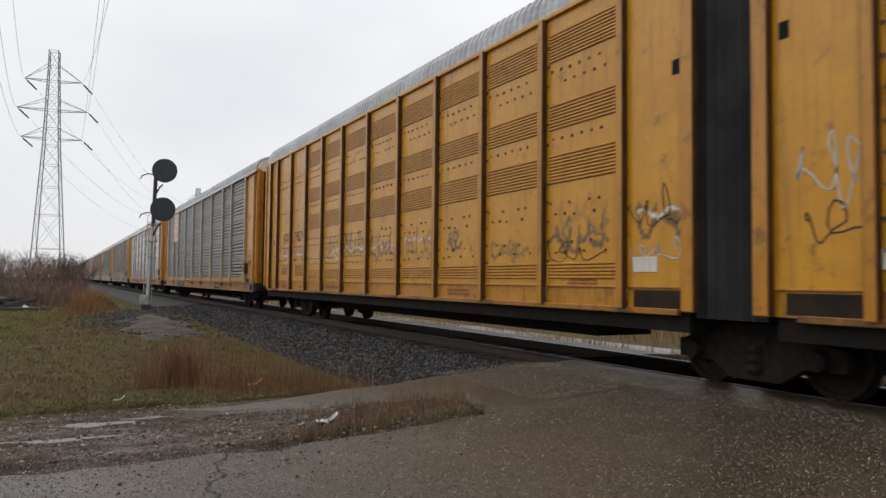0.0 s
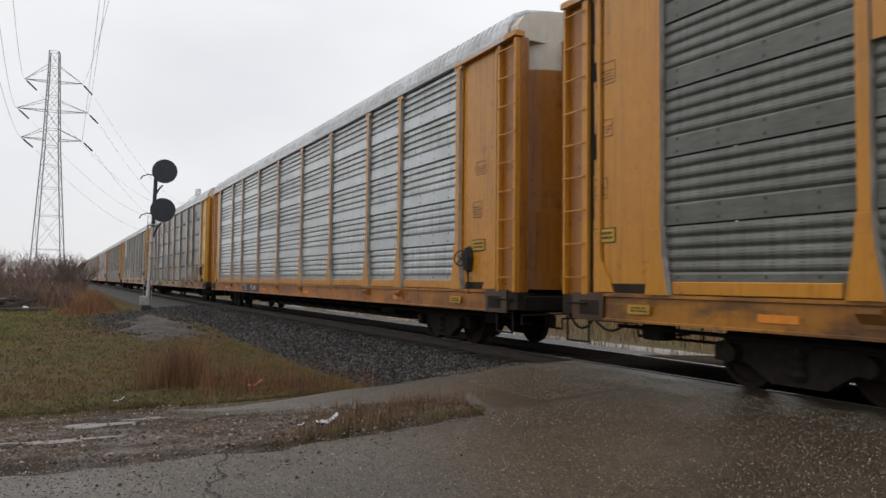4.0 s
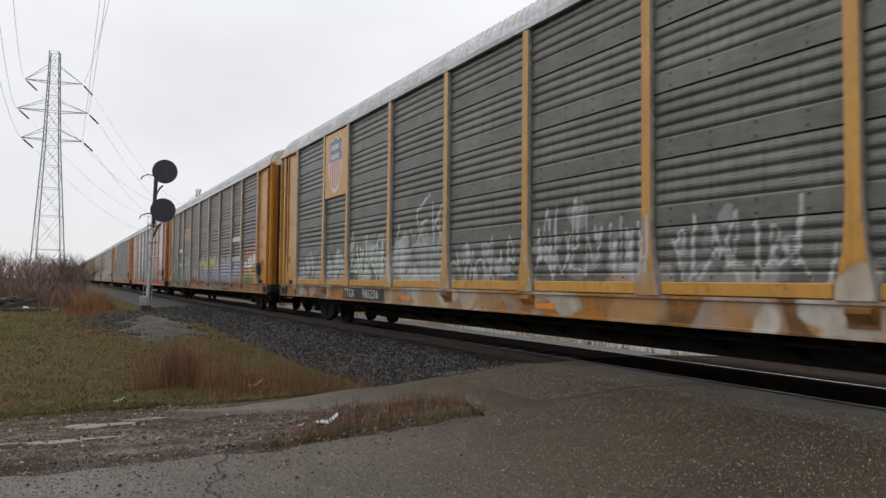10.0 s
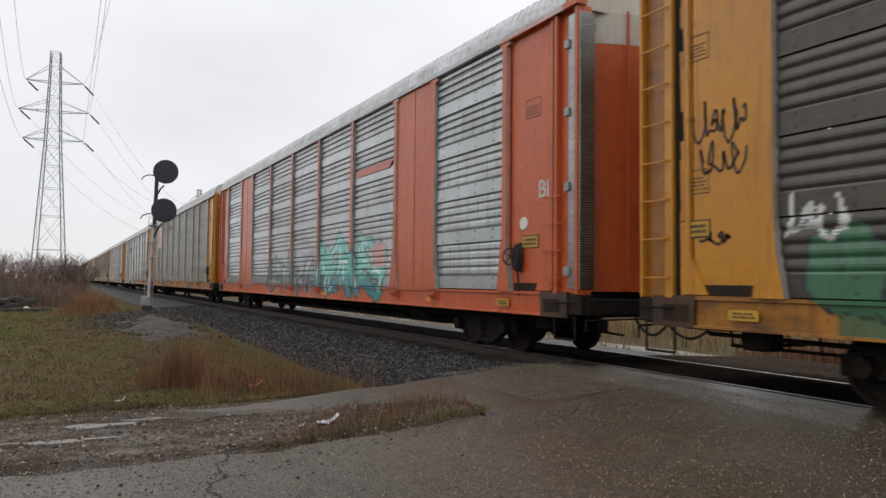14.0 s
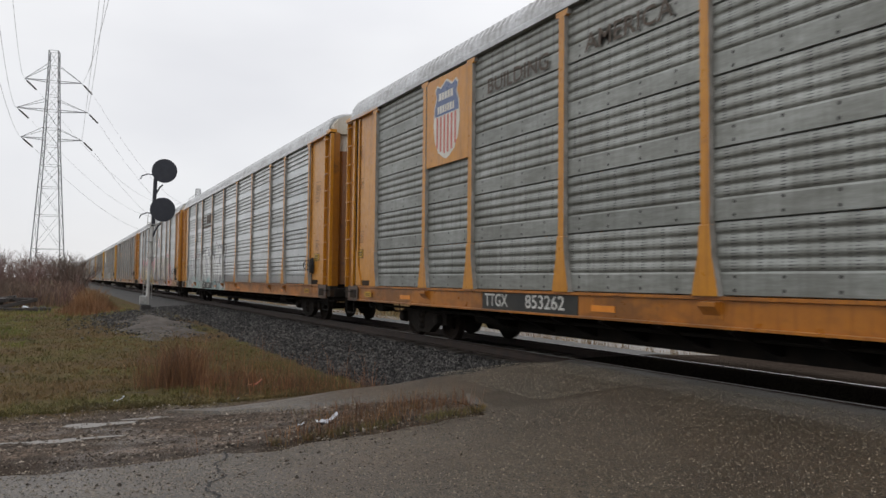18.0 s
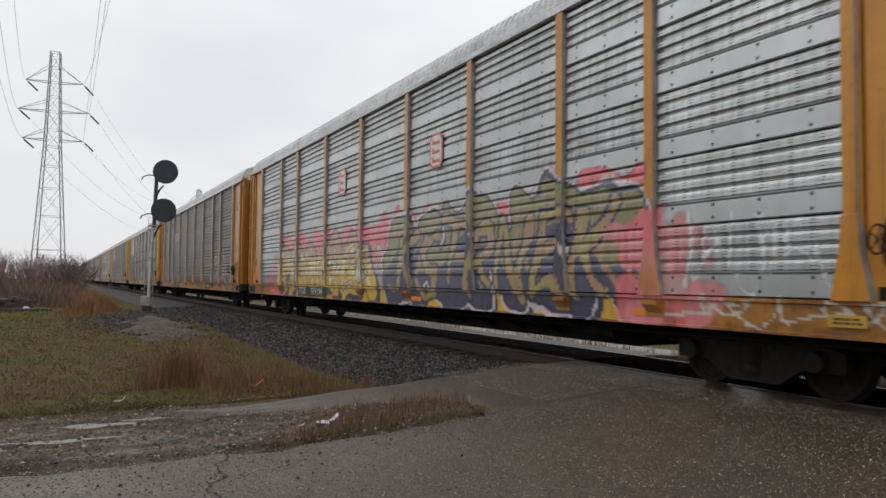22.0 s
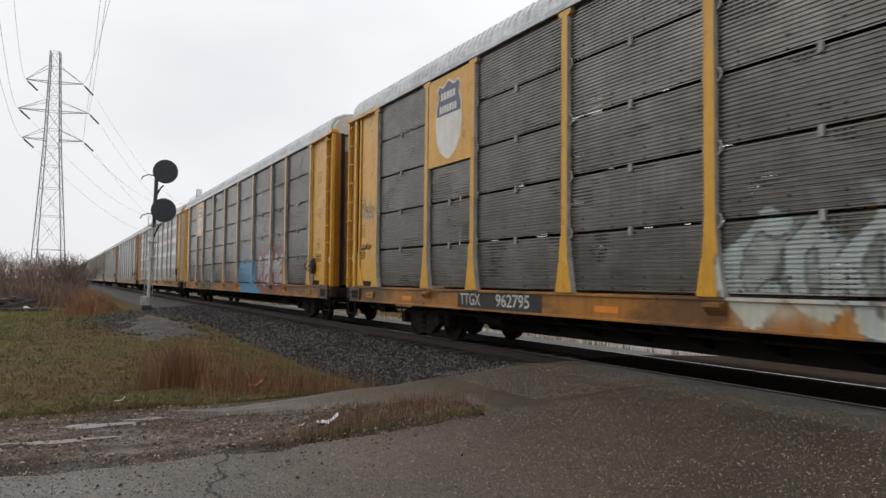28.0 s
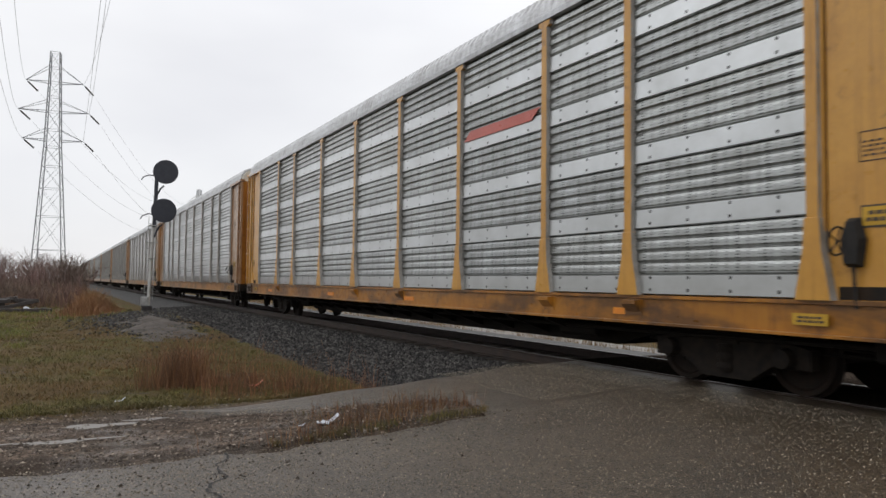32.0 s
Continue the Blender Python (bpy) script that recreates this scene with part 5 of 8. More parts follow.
        if vents:
            part("vent_slot", once("ventslot" + e, lambda: vent_slot_geo(s)), M_UNDER, door, "dark vent slot in the end door")
    if vents or fine:
        part("corner_gap", once("gap" + e, lambda: Geo().box(min(s * (CORNER - 0.12), s * (CORNER + 0.004)), max(s * (CORNER - 0.12), s * (CORNER + 0.004)), -HALF + 0.20, -HALF + 0.29, SILL1, EAVE)), M_GRIME, car)
    pocket = part("sill_pocket", once("pocket" + e, lambda: pocket_geo(s)), M_GRIME, car, "greasy black pocket in the side sill")
    part("sill_end", once("sill_end" + e, lambda: sill_end_geo(s)), M_OILED, car, "oil-blackened end of the side sill")
    part("step_plate", once("step_plate" + e, lambda: step_plate_geo(s)), M_GRIME, car)
    part("gable", once("gable" + e, lambda: end_arch_geo(s)), upper, car)
    part("coupler", once("coupler" + e, lambda: coupler_geo(s)), M_TRUCK, car)
    part("end_sill", once("step" + e, lambda: step_geo(s)), M_UNDER, car, "end sill with step and grab iron")
    part("brake_hose", once("hose" + e, lambda: hose_geo(s)), M_BLACK, car)
    part("uncoupling_lever", once("lever" + e, lambda: lever_geo(s)), M_UNDER, car)
    part("slot", once("slot" + e, lambda: slot_geo(s)), M_UNDER, car, "dark open slot beside the end post")
    part("brake_rigging", once("rig" + e, lambda: rig_geo(s)), M_UNDER, car)
    part("hinge_bar", once("hinge" + e, lambda: hinge_geo(s)), enamel, car)
    part("door_panel", once("doorpanel" + e, lambda: door_panel_geo(s)), leaf, car, "raised panel low on the end door")
    # mirrored walls on the far side
    m = Matrix.Rotation(math.pi, 4, "Z")
    o = "r" if s > 0 else "f"
    for nm, key in (("end_wall", "end_wall"), ("corner_post", "corner_post"), ("roof_bracket", "header")):
        q = part(nm, MESHES.get(key + o) or once(key + o, lambda: {"end_wall": end_wall_geo, "corner_post": corner_post_geo, "header": header_geo}[key](-s)), enamel, car)
        q.rotation_euler.z = math.pi
    if brake:
        hb = part("hand_brake", once("brake", brake_geo), M_BLACK, car, "greasy black hand brake wheel and housing", (12.15 * 0.33 - 0.1, -HALF * 0.33, 0.32))
        hb.scale = (0.67, 0.67, 0.67)
    a = 12.35 if s > 0 else -12.75
    part("placard", once("placard", lambda: Geo().box(-0.22, 0.22, -HALF - 0.012, -HALF - 0.002, -0.09, 0.09)), M_RELABEL, car, "small yellow notice plate", (a, 0, 1.95))
    part("placard_edge", once("placard_edge", lambda: Geo().box(-0.24, 0.24, -HALF - 0.008, -HALF - 0.001, -0.11, 0.11)), M_INK, car, at=(a, 0, 1.95))
    part("sill_plate", once("sill_plate", lambda: Geo().box(-0.20, 0.20, -HALF - 0.07, -HALF - 0.062, 0.87, 0.99)), M_RELABEL, car, "yellow plate on the sill", (a - s * 0.75, 0, 0))
    tagged(part("placard_text", once("placard_text", lambda: lettering_geo(0.36, 0.13, 2, 5)), M_INK, car, "two lines of small dark writing", (a, -HALF - 0.0125, 1.95)), kind="stuff")
    tagged(part("plate_text", once("plate_text", lambda: lettering_geo(0.32, 0.08, 2, 6)), M_INK, car, "two lines of small dark writing", (a - s * 0.75, -HALF - 0.0705, 0.93)), kind="stuff")
    rnd = random.Random(int(a * 10) + len(TRAIN))
    for z, w, h in ((4.3, 0.34, 0.22), (3.5, 0.28, 0.15), (2.55, 0.24, 0.2)):
        if rnd.random() < 0.75:
            q = part("notice", once(f"notice{w}", lambda: notice_geo(w, h)), M_INK, car, "small dark stencilled notice", (a + rnd.uniform(-0.12, 0.12), -HALF - 0.004, z + rnd.uniform(-0.3, 0.3)))
            tagged(q, kind="stuff")


def notice_geo(w, h):
    """Rows of short dark bars, too small to read."""
    g = Geo()
    r = random.Random(int(w * 100))
    for a, b, c, d in ((-w / 2 - 0.04, w / 2 + 0.04, -h / 2 - 0.05, -h / 2 - 0.038), (-w / 2 - 0.04, w / 2 + 0.04, h / 2 + 0.038, h / 2 + 0.05),
                       (-w / 2 - 0.04, -w / 2 - 0.028, -h / 2 - 0.05, h / 2 + 0.05), (w / 2 + 0.028, w / 2 + 0.04, -h / 2 - 0.05, h / 2 + 0.05)):
        g.add([(a, 0, c), (b, 0, c), (b, 0, d), (a, 0, d)], [(0, 1, 2, 3)])
    rows = max(3, int(h / 0.045))
    for i in range(rows):
        x = -w / 2
        while x < w / 2 - 0.05:
            k = r.uniform(0.02, 0.06)
            g.add([(x, 0, -h / 2 + i * 0.045), (x + k, 0, -h / 2 + i * 0.045), (x + k, 0, -h / 2 + i * 0.045 + 0.02), (x, 0, -h / 2 + i * 0.045 + 0.02)], [(0, 1, 2, 3)])
            x += k + 0.02
    return g


def autorack(k, label, sheet=M_GREY, style="wide", enamel=None, roof=None, upper=M_PALE, paint=None, marks="", board="", far=False, sill=None,
             posts=None, patch=None, bars=(), brake=True, modern=False, kick=False, named=True, letter=None):
    """A covered car for automobiles on a long flat car. Its rear is at -x, its front, which leads, at +x."""
    enamel = enamel or M_YELLOW[0]
    roof = roof or M_ROOF
    if sheet in (M_GREY, M_DARK, M_GREY8):
        style = "soft"
    car = new("autorack_car")
    tagged(car, label, "railroad car", "cars of the train")
    part("underframe", once("under", under_geo), M_UNDER, car, "black centre sill and deck")
    if not far:
        part("brake_pipe", once("pipe", pipe_geo), M_UNDER, car)
    for x in (-10.06, 10.06):
        truck(car, x)
    me = sill_geo(True) if paint is not None else once("sill", sill_geo)
    if paint is not None:
        spray(me, paint, 0, 0)
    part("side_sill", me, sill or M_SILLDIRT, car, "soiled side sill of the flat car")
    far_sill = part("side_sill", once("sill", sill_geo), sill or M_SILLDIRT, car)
    far_sill.rotation_euler.z = math.pi
    part("roof", once("roof", roof_geo), roof, car, "ribbed arched roof")
    if not far:
        part("eave_rail", once("eave_rail", lambda: Geo().box(-CORNER + 0.3, CORNER - 0.3, -HALF - 0.10, -HALF + 0.02, EAVE - 0.02, EAVE + 0.10, 0.012)), roof, car)
    for i, w in enumerate(BAYS):
        x0 = EDGES[i] + (0.07 if i else 0.0)
        ww = w - (0.14 if 0 < i < 8 else 0.07)
        mat_i = enamel if i in bars else sheet
        if i in bars:
            part("wide_panel", once(f"plain_bay{i}", lambda: Geo().box(0, ww, -0.05, 0.03, 0, EAVE - SILL1, 0.01).box(ww * 0.48, ww * 0.52, -0.06, -0.04, 0, EAVE - SILL1)),
                 enamel, car, at=(x0, -HALF, SILL1))
        elif far:
            part("bay_sheet", once(f"tall_{style}_{w}", lambda: tall_sheet(ww, style)), sheet, car, at=(x0, -HALF, SILL1))
        else:
            for j in range(SHEETS):
                z0 = SILL1 + 0.01 + j * SHEET_H
                me = None
                if paint is not None:
                    a, b = int((x0 + 14) / RES), int((x0 + ww + 14) / RES)
                    c, d = int((z0 - 0.7) / RES), int((z0 + SHEET_H - 0.7) / RES)
                    if paint[max(c, 0):d, a:b, 3].max() > 0.03:
                        me = sheet_geo(ww, style, 0.032)
                        spray(me, paint, x0, z0)
                part("sheet", me or once(f"sheet_{style}_{round(ww, 2)}", lambda: sheet_geo(ww, style)), sheet, car, at=(x0, -HALF, z0))
        q = part("bay_sheet", once(f"tall_{style}_{w}", lambda: tall_sheet(ww, style)), sheet, car, at=(x0 + ww, HALF, SILL1))
        q.rotation_euler.z = math.pi
    for i, x in enumerate(EDGES):
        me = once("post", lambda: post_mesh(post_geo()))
        if paint is not None and 0 < i < 9:
            c = paint[:80, int((x - 0.2 + 14) / RES):int((x + 0.2 + 14) / RES), 3]
            if c.max() > 0.03:
                me = post_mesh(post_fine())
                spray(me, paint, x, SILL1)
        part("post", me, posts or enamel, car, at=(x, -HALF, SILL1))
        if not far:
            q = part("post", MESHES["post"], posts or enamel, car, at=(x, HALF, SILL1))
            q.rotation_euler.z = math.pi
    for s in (-1, 1):
        end_set(car, s, enamel, upper, brake=(brake and s > 0), modern=(modern and s > 0), fine=(style == "fine"), vents=(k in (2, 5, 6, 11)))
    if style == "fine" and not far:
        for j in range(1, SHEETS):
            z = SILL1 + 0.02 + j * SHEET_H
            for i, x in enumerate(EDGES):
                for s in (-1, 1):
                    if not (i == 0 and s < 0 or i == 9 and s > 0):
                        q = part("seam_bracket", once("seam_bracket", bracket_geo), M_BRACKET, car, at=(x + s * 0.09, -HALF, z))
                        q.rotation_euler.z = 0.0 if s > 0 else math.pi
                        q.location.y += 0.0 if s > 0 else -0.06
            for x0, x1 in zip(EDGES[:-1], EDGES[1:]):
                part("hasp", once("hasp", lambda: Geo().box(-0.03, 0.03, -0.05, -0.01, -0.10, 0.03, 0.006)), M_FLANK, car, at=((x0 + x1) / 2, -HALF, z))
    if not far:
        for i in (1, 4, 5, 7, 8):
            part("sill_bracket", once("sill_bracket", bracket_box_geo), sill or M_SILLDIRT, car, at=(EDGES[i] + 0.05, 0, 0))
    if kick:
        for i in range(9):
            part("kick_plate", once(f"kick{BAYS[i]}", lambda: Geo().box(0.24, BAYS[i] - 0.24, -0.06, -0.03, 0.01, 0.17, 0.01)), enamel, car, at=(EDGES[i], -HALF, SILL1))
    if board:
        emblem(car, board, enamel)
    if marks:
        a, bnum, mx = marks
        field = part("mark_field", Geo().box(mx, mx + 2.75, -HALF - 0.026, -HALF - 0.018, SILL0 + 0.03, SILL1 - 0.055), patch or M_PATCH, car, "dark field for the car's marks")
        stencil(car, a, mx + 0.47, (SILL0 + SILL1) / 2, 0.31, -HALF - 0.03, letter, squeeze=0.9)
        stencil(car, bnum, mx + 1.90, (SILL0 + SILL1) / 2, 0.31, -HALF - 0.03, letter, squeeze=1.14)
    if marks and not far and named and sheet is not M_WHITE:
        field = part("name_field", Geo().box(5.1, 6.4, -HALF - 0.026, -HALF - 0.018, SILL0 + 0.03, SILL1 - 0.055), patch or M_PATCH, car, "dark field on the sill")
        for i in range(3):
            part("name_bar", once("name_bar", lambda: Geo().box(-0.10, 0.10, -HALF - 0.03, -HALF - 0.026, 0.88, 1.0)), M_CREAM, field, "pale bar in place of a name", (5.45 + 0.34 * i, 0, 0))
    if not far:
        for x in (EDGES[1] - 1.0, EDGES[3] + 0.9, EDGES[5] + 0.5, EDGES[8] - 0.1):
            part("reflector", once("reflector", lambda: Geo().box(-0.25, 0.25, -HALF - 0.03, -HALF - 0.02, 0.86, 0.95)), M_AMBER, car, "amber reflective strip", (x, 0, 0))
    TRAIN.append((k, car))
    return car


def tall_sheet(w, style):
    p = []
    for j in range(SHEETS):
        p += [(z + 0.01 + j * SHEET_H, y) for z, y in profile(style)]
    g = Geo()
    g.skin([[(0.0, -y, z), (w, -y, z)] for z, y in p], False, False)
    if style == "fine":
        return g
    return g.add([(0, 0.02, p[0][0]), (w, 0.02, p[0][0]), (w, 0.02, p[-1][0]), (0, 0.02, p[-1][0])], [(3, 2, 1, 0)])


def emblem(car, kind, enamel):
    y0, y1 = -HALF - 0.052, -HALF - 0.046
    if kind in ("striped", "plain"):
        shield_board(car, kind, enamel)
    elif kind == "speedlines":
        a = EDGES[3] - 2.6
        f = part("emblem_bar", flat_plate([(a, 3.9), (a + 2.2, 3.9), (a + 2.2, 4.0), (a, 4.0)], y0, y1), M_INK, car, "dark bar in place of a name")
        for i in range(3):
            part("speed_line", flat_plate([(a, 4.1 + i * 0.17), (a + 0.75, 4.1 + i * 0.17), (a + 0.85, 4.17 + i * 0.17), (a + 0.1, 4.17 + i * 0.17)], y0, y1), M_INK, f)
        for i in range(2):
            x = a + 1.0 + i * 0.6
            part("emblem_block", flat_plate([(x, 4.1), (x + 0.48, 4.1), (x + 0.6, 4.55), (x + 0.12, 4.55)], y0, y1), M_INK, f)
    elif kind == "octagon":
        for x, r in ((-2.8, 0.29), (2.8, 0.29)):
            o = [(x + r * (1 if c in (0, 1, 6, 7) else -1) * (1 if c in (0, 7, 3, 4) else 0.62), 3.98 + r * 1.25 * (1 if c < 4 else -1) * (1 if c in (1, 2, 5, 6) else 0.66)) for c in range(8)]
            f = part("emblem", flat_plate(o, y0, y1), M_RED, car, "red octagonal emblem")
            part("emblem_field", flat_plate([(x + (a - x) * 0.82, 3.98 + (b - 3.98) * 0.86) for a, b in o], y0 - 0.003, y0), M_SHIELD, f, "pale field of the emblem")
            for i in range(3):
                z = 3.98 + (i - 1) * 0.19
                g = Geo().prism([(x - 0.17, z - 0.06), (x + 0.17, z - 0.06), (x + 0.17, z), (x - 0.09, z), (x - 0.09, z + 0.06), (x - 0.17, z + 0.06)], "y", y0 - 0.007, y0 - 0.003)
                part("emblem_stroke", g, M_RED, f, "red stroke in place of a letter")
    elif kind in ("redname",):
        a, b = EDGES[6] + 0.15, EDGES[7] - 0.15
        part("emblem_bar", flat_plate([(a, 3.95), (b - 0.25, 3.95), (b, 4.13), (a + 0.25, 4.13)], y0, y1), M_RED, car, "red bar in place of a name")


TRAIN = []


M_MARKFIELD = coat("patched_yellow_enamel", (0.62, 0.29, 0.012), wear=0.4, streak=0.4)
M_OXIDE = plain("faded_red_stencil_paint", (0.26, 0.085, 0.03), (0.20, 0.07, 0.03), 0.6, scale=9)


def bolt_rows(w):
    """Bolt heads across one bay and up along its posts."""
    g = Geo()
    r = random.Random(int(w * 100))
    spots = []
    for z, lag in ((4.60, 0.0), (4.40, 0.11), (3.52, 0.05), (2.50, 0.0), (2.32, 0.11), (1.90, 0.05), (1.74, 0.12)):
        n = int((w - 0.3) / 0.23)
        spots += [(0.20 + lag + 0.23 * i, z) for i in range(n) if r.random() < 0.92]
    for z in np.arange(1.6, 5.3, 0.31):
        spots += [(0.115, z), (w - 0.115, z)]
    for x, z in spots:
        x, z = x + r.uniform(-0.01, 0.01), z + r.uniform(-0.012, 0.012)
        k = r.uniform(0.014, 0.024)
        g.box(x - k, x + k, -HALF - 0.016, -HALF - 0.001, z - k, z + k)
    return g


def automax():
    """Two-unit articulated yellow carrier: rear unit, bellows, front unit."""
    car = new("articulated_autorack_car")
    tagged(car, "yellow articulated automobile carrier with louvred panels and black bellows", "railroad car", "cars of the train")
    fr = coat("orange_yellow_enamel", (0.60, 0.285, 0.010), wear=0.56, streak=0.6)
    post_coat = coat("streaked_yellow_enamel", (0.50, 0.220, 0.009), wear=0.62, streak=0.9)
    low = 0.92
    tags = canvas()
    ink, pale = (0.06, 0.05, 0.035), (0.7, 0.7, 0.66)
    red = (0.30, 0.10, 0.06)
    scribble(tags, -11.4, -10.4, 2.0, 2.45, 3, red, 1, 0.024, 0.6)
    scribble(tags, -10.0, -8.8, 1.85, 2.3, 4, ink, 2, 0.03, 0.8)
    scribble(tags, -11.3, -10.3, 1.85, 2.3, 4, ink, 25, 0.028, 0.8)
    scribble(tags, -11.3, -9.0, 2.02, 2.1, 3, pale, 26, 0.022, 0.9, 0.0)
    scribble(tags, 4.1, 5.5, 1.7, 2.25, 5, ink, 27, 0.034, 0.8)
    scribble(tags, 6.1, 6.85, 1.85, 2.35, 3, ink, 28, 0.034, 0.8)
    scribble(tags, 6.1, 6.9, 2.05, 2.35, 1, pale, 29, 0.03, 0.9, 0.1)
    scribble(tags, -10.0, -8.9, 1.95, 2.5, 3, red, 21, 0.022, 0.5)
    scribble(tags, -6.6, -3.7, 1.85, 2.55, 9, ink, 3, 0.034, 0.75)
    scribble(tags, -8.3, -5.5, 1.75, 2.05, 9, pale, 4, 0.020, 0.6)
    scribble(tags, -6.2, -1.8, 2.0, 2.16, 6, pale, 5, 0.022, 0.75, 0.0)
    scribble(tags, -3.3, -1.8, 1.75, 2.4, 4, ink, 22, 0.034, 0.75)
    scribble(tags, -1.4, 0.0, 2.08, 2.22, 3, pale, 23, 0.022, 0.8, 0.0)
    scribble(tags, -1.2, 0.1, 1.7, 2.4, 4, ink, 24, 0.022, 0.65)
    scribble(tags, 0.6, 1.2, 1.85, 2.3, 2, ink, 6, 0.030, 0.85)
    scribble(tags, 2.4, 3.4, 1.6, 2.0, 4, ink, 7, 0.026, 0.6)
    scribble(tags, 4.3, 5.3, 2.0, 2.6, 3, red, 8, 0.024, 0.45)
    for xa, xb, first in ((-13.7, 7.1, True), (7.95, 28.75, False)):
        s = 1 if first else -1
        edges = [-12.9, -11.9, -10.25, -8.62, -7.05, -5.35, -3.52, -1.65, 0.21, 2.07, 3.93, 5.79, 7.0]
        if not first:
            edges = [15.05 - e for e in edges[::-1]]
        part("underframe", Geo().box(xa + 0.2, xb - 0.2, -HALF + 0.06, HALF - 0.06, 0.66, 0.92), M_UNDER, car)
        part("centre_sill", Geo().box(xa + 3.6, xb - 3.0, -0.6, 0.6, 0.40, 0.70, 0.02), M_UNDER, car)
        part("roof", roof_geo(xa + 0.3, xb - 0.1), M_ROOFDK, car, "ribbed grey roof")
        for i, (a, b) in enumerate(zip(edges[:-1], edges[1:])):
            for sy in (-1, 1):
                if sy < 0 and tags[:, int((a + 14) / RES):int((b + 14) / RES), 3].any():
                    nx, nz = int((b - a) / 0.04), int((3.0 - 0.92) / 0.04)
                    g = Geo()
                    xs = np.linspace(a, b, nx + 1)
                    zs = list(np.linspace(low + 0.30, 3.0, nz + 1)) + [EAVE + 0.02]
                    g.add([(x, -HALF, z) for z in zs for x in xs], [(j * (nx + 1) + q, j * (nx + 1) + q + 1, (j + 1) * (nx + 1) + q + 1, (j + 1) * (nx + 1) + q) for j in range(len(zs) - 1) for q in range(nx)])
                    me = bpy.data.meshes.new("side_panel")
                    me.from_pydata(g.v, [], g.f)
                    spray(me, tags, 0, 0)
                    part("side_panel", me, fr, car)
                else:
                    part("side_panel", Geo().box(a, b, min(sy * HALF, sy * (HALF - 0.04)), max(sy * HALF, sy * (HALF - 0.04)), low + 0.30, EAVE + 0.02), fr, car)
            part("skirt_lip", Geo().box(a + 0.08, b - 0.08, -HALF - 0.022, -HALF, low + 0.285, low + 0.315, 0.006), post_coat, car)
            part("skirt", Geo().box(a + 0.06, b - 0.06, -HALF + 0.01, -HALF + 0.05, low, low + 0.30), post_coat, car)
            if 2 < i < 11 and first or 0 < i < 9 and not first:
                for z0, z1 in ((4.76, 5.24), (3.67, 4.13), (2.82, 3.30), (1.33, 1.64)):
                    g = Geo()
                    n = int((z1 - z0) / 0.052)
                    for j in range(n):
                        z = z0 + j * 0.052
                        g.prism([(-HALF - 0.003, z), (-HALF - 0.024, z + 0.010), (-HALF - 0.024, z + 0.030), (-HALF - 0.003, z + 0.042)], "x", a + 0.14, b - 0.14)
                    lou = part("louvre", g, fr, car)
                    # dark sheet behind the slats stands in for the shade between them
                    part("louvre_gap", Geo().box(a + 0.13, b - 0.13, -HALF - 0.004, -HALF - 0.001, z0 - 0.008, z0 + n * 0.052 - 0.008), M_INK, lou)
        for a, b in zip(edges[:-1], edges[1:]):
            if b - a < 1.3:
                continue
            bolts = part("bolts", once(f"bolts{round(b - a, 2)}", lambda: bolt_rows(b - a)), M_INK, car, "rows of dark bolt heads", (a, 0, 0))
            tagged(bolts, kind="stuff")
        for i, x in enumerate(edges):
            w = 0.075 if 0 < i < len(edges) - 1 else 0.11
            # flank colour: brown streaks plus the shade on the posts' sides, painted in
            part("post", once(f"automax_post{w}", lambda: post_mesh(Geo().box(-w, w, -HALF - 0.10, -HALF, low + 0.0, EAVE + 0.0, 0.015), "post", post_coat, M_SEAMSHADE)), post_coat, car, at=(x, 0, 0))
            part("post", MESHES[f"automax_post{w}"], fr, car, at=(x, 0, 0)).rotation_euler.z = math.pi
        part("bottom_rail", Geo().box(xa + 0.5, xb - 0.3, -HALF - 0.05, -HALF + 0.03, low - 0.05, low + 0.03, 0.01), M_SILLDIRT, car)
        part("top_rail", Geo().box(xa + 0.3, xb - 0.1, -HALF - 0.06, -HALF + 0.03, EAVE - 0.03, EAVE + 0.05, 0.01), fr, car)
        xe = xa if first else xb
        part("end_door", Geo().box(min(xe, xe + s * 0.15), max(xe, xe + s * 0.15), -HALF + 0.12, HALF - 0.12, low, EAVE + 0.5, 0.03), fr, car)
        xl = xa + 0.02 if first else xb - 0.48
        part("corner_post", Geo().box(xl, xl + 0.5, -HALF + 0.02, -HALF + 0.2, low, EAVE, 0.02), fr, car)
        for q in (xl, xl + 0.42):
            part("ladder_stile", Geo().box(q, q + 0.07, -HALF - 0.05, -HALF + 0.02, low + 0.1, EAVE, 0.006), fr, car)
        for i in range(9):
            part("rung", once("rung", rung_geo), fr, car, at=(xl + 0.03, -HALF - 0.02, SILL1 + 0.2 + 0.495 * i))
    # pleated bellows between the units
    rings = []
    for i in range(13):
        w = HALF - 0.05 - (0.06 if i % 2 else 0.0)
        x = 7.02 + 1.0 * i / 12
        rings.append([(x, -w, 0.85), (x, -w, EAVE + 0.25), (x, -w + 0.35, EAVE + 0.6), (x, w - 0.35, EAVE + 0.6), (x, w, EAVE + 0.25), (x, w, 0.85)])
    part("bellows", Geo().skin(rings), M_BELLOWS, car, "black pleated rubber bellows")
    for x in (-10.0, 7.5, 25.0):
        truck(car, x)
    part("coupler", Geo().box(-14.3, -13.3, -0.12, 0.12, 0.72, 0.96, 0.03), M_TRUCK, car)
    part("end_sill", MESHES.get("stepr") or once("stepr", lambda: step_geo(-1)), M_UNDER, car)
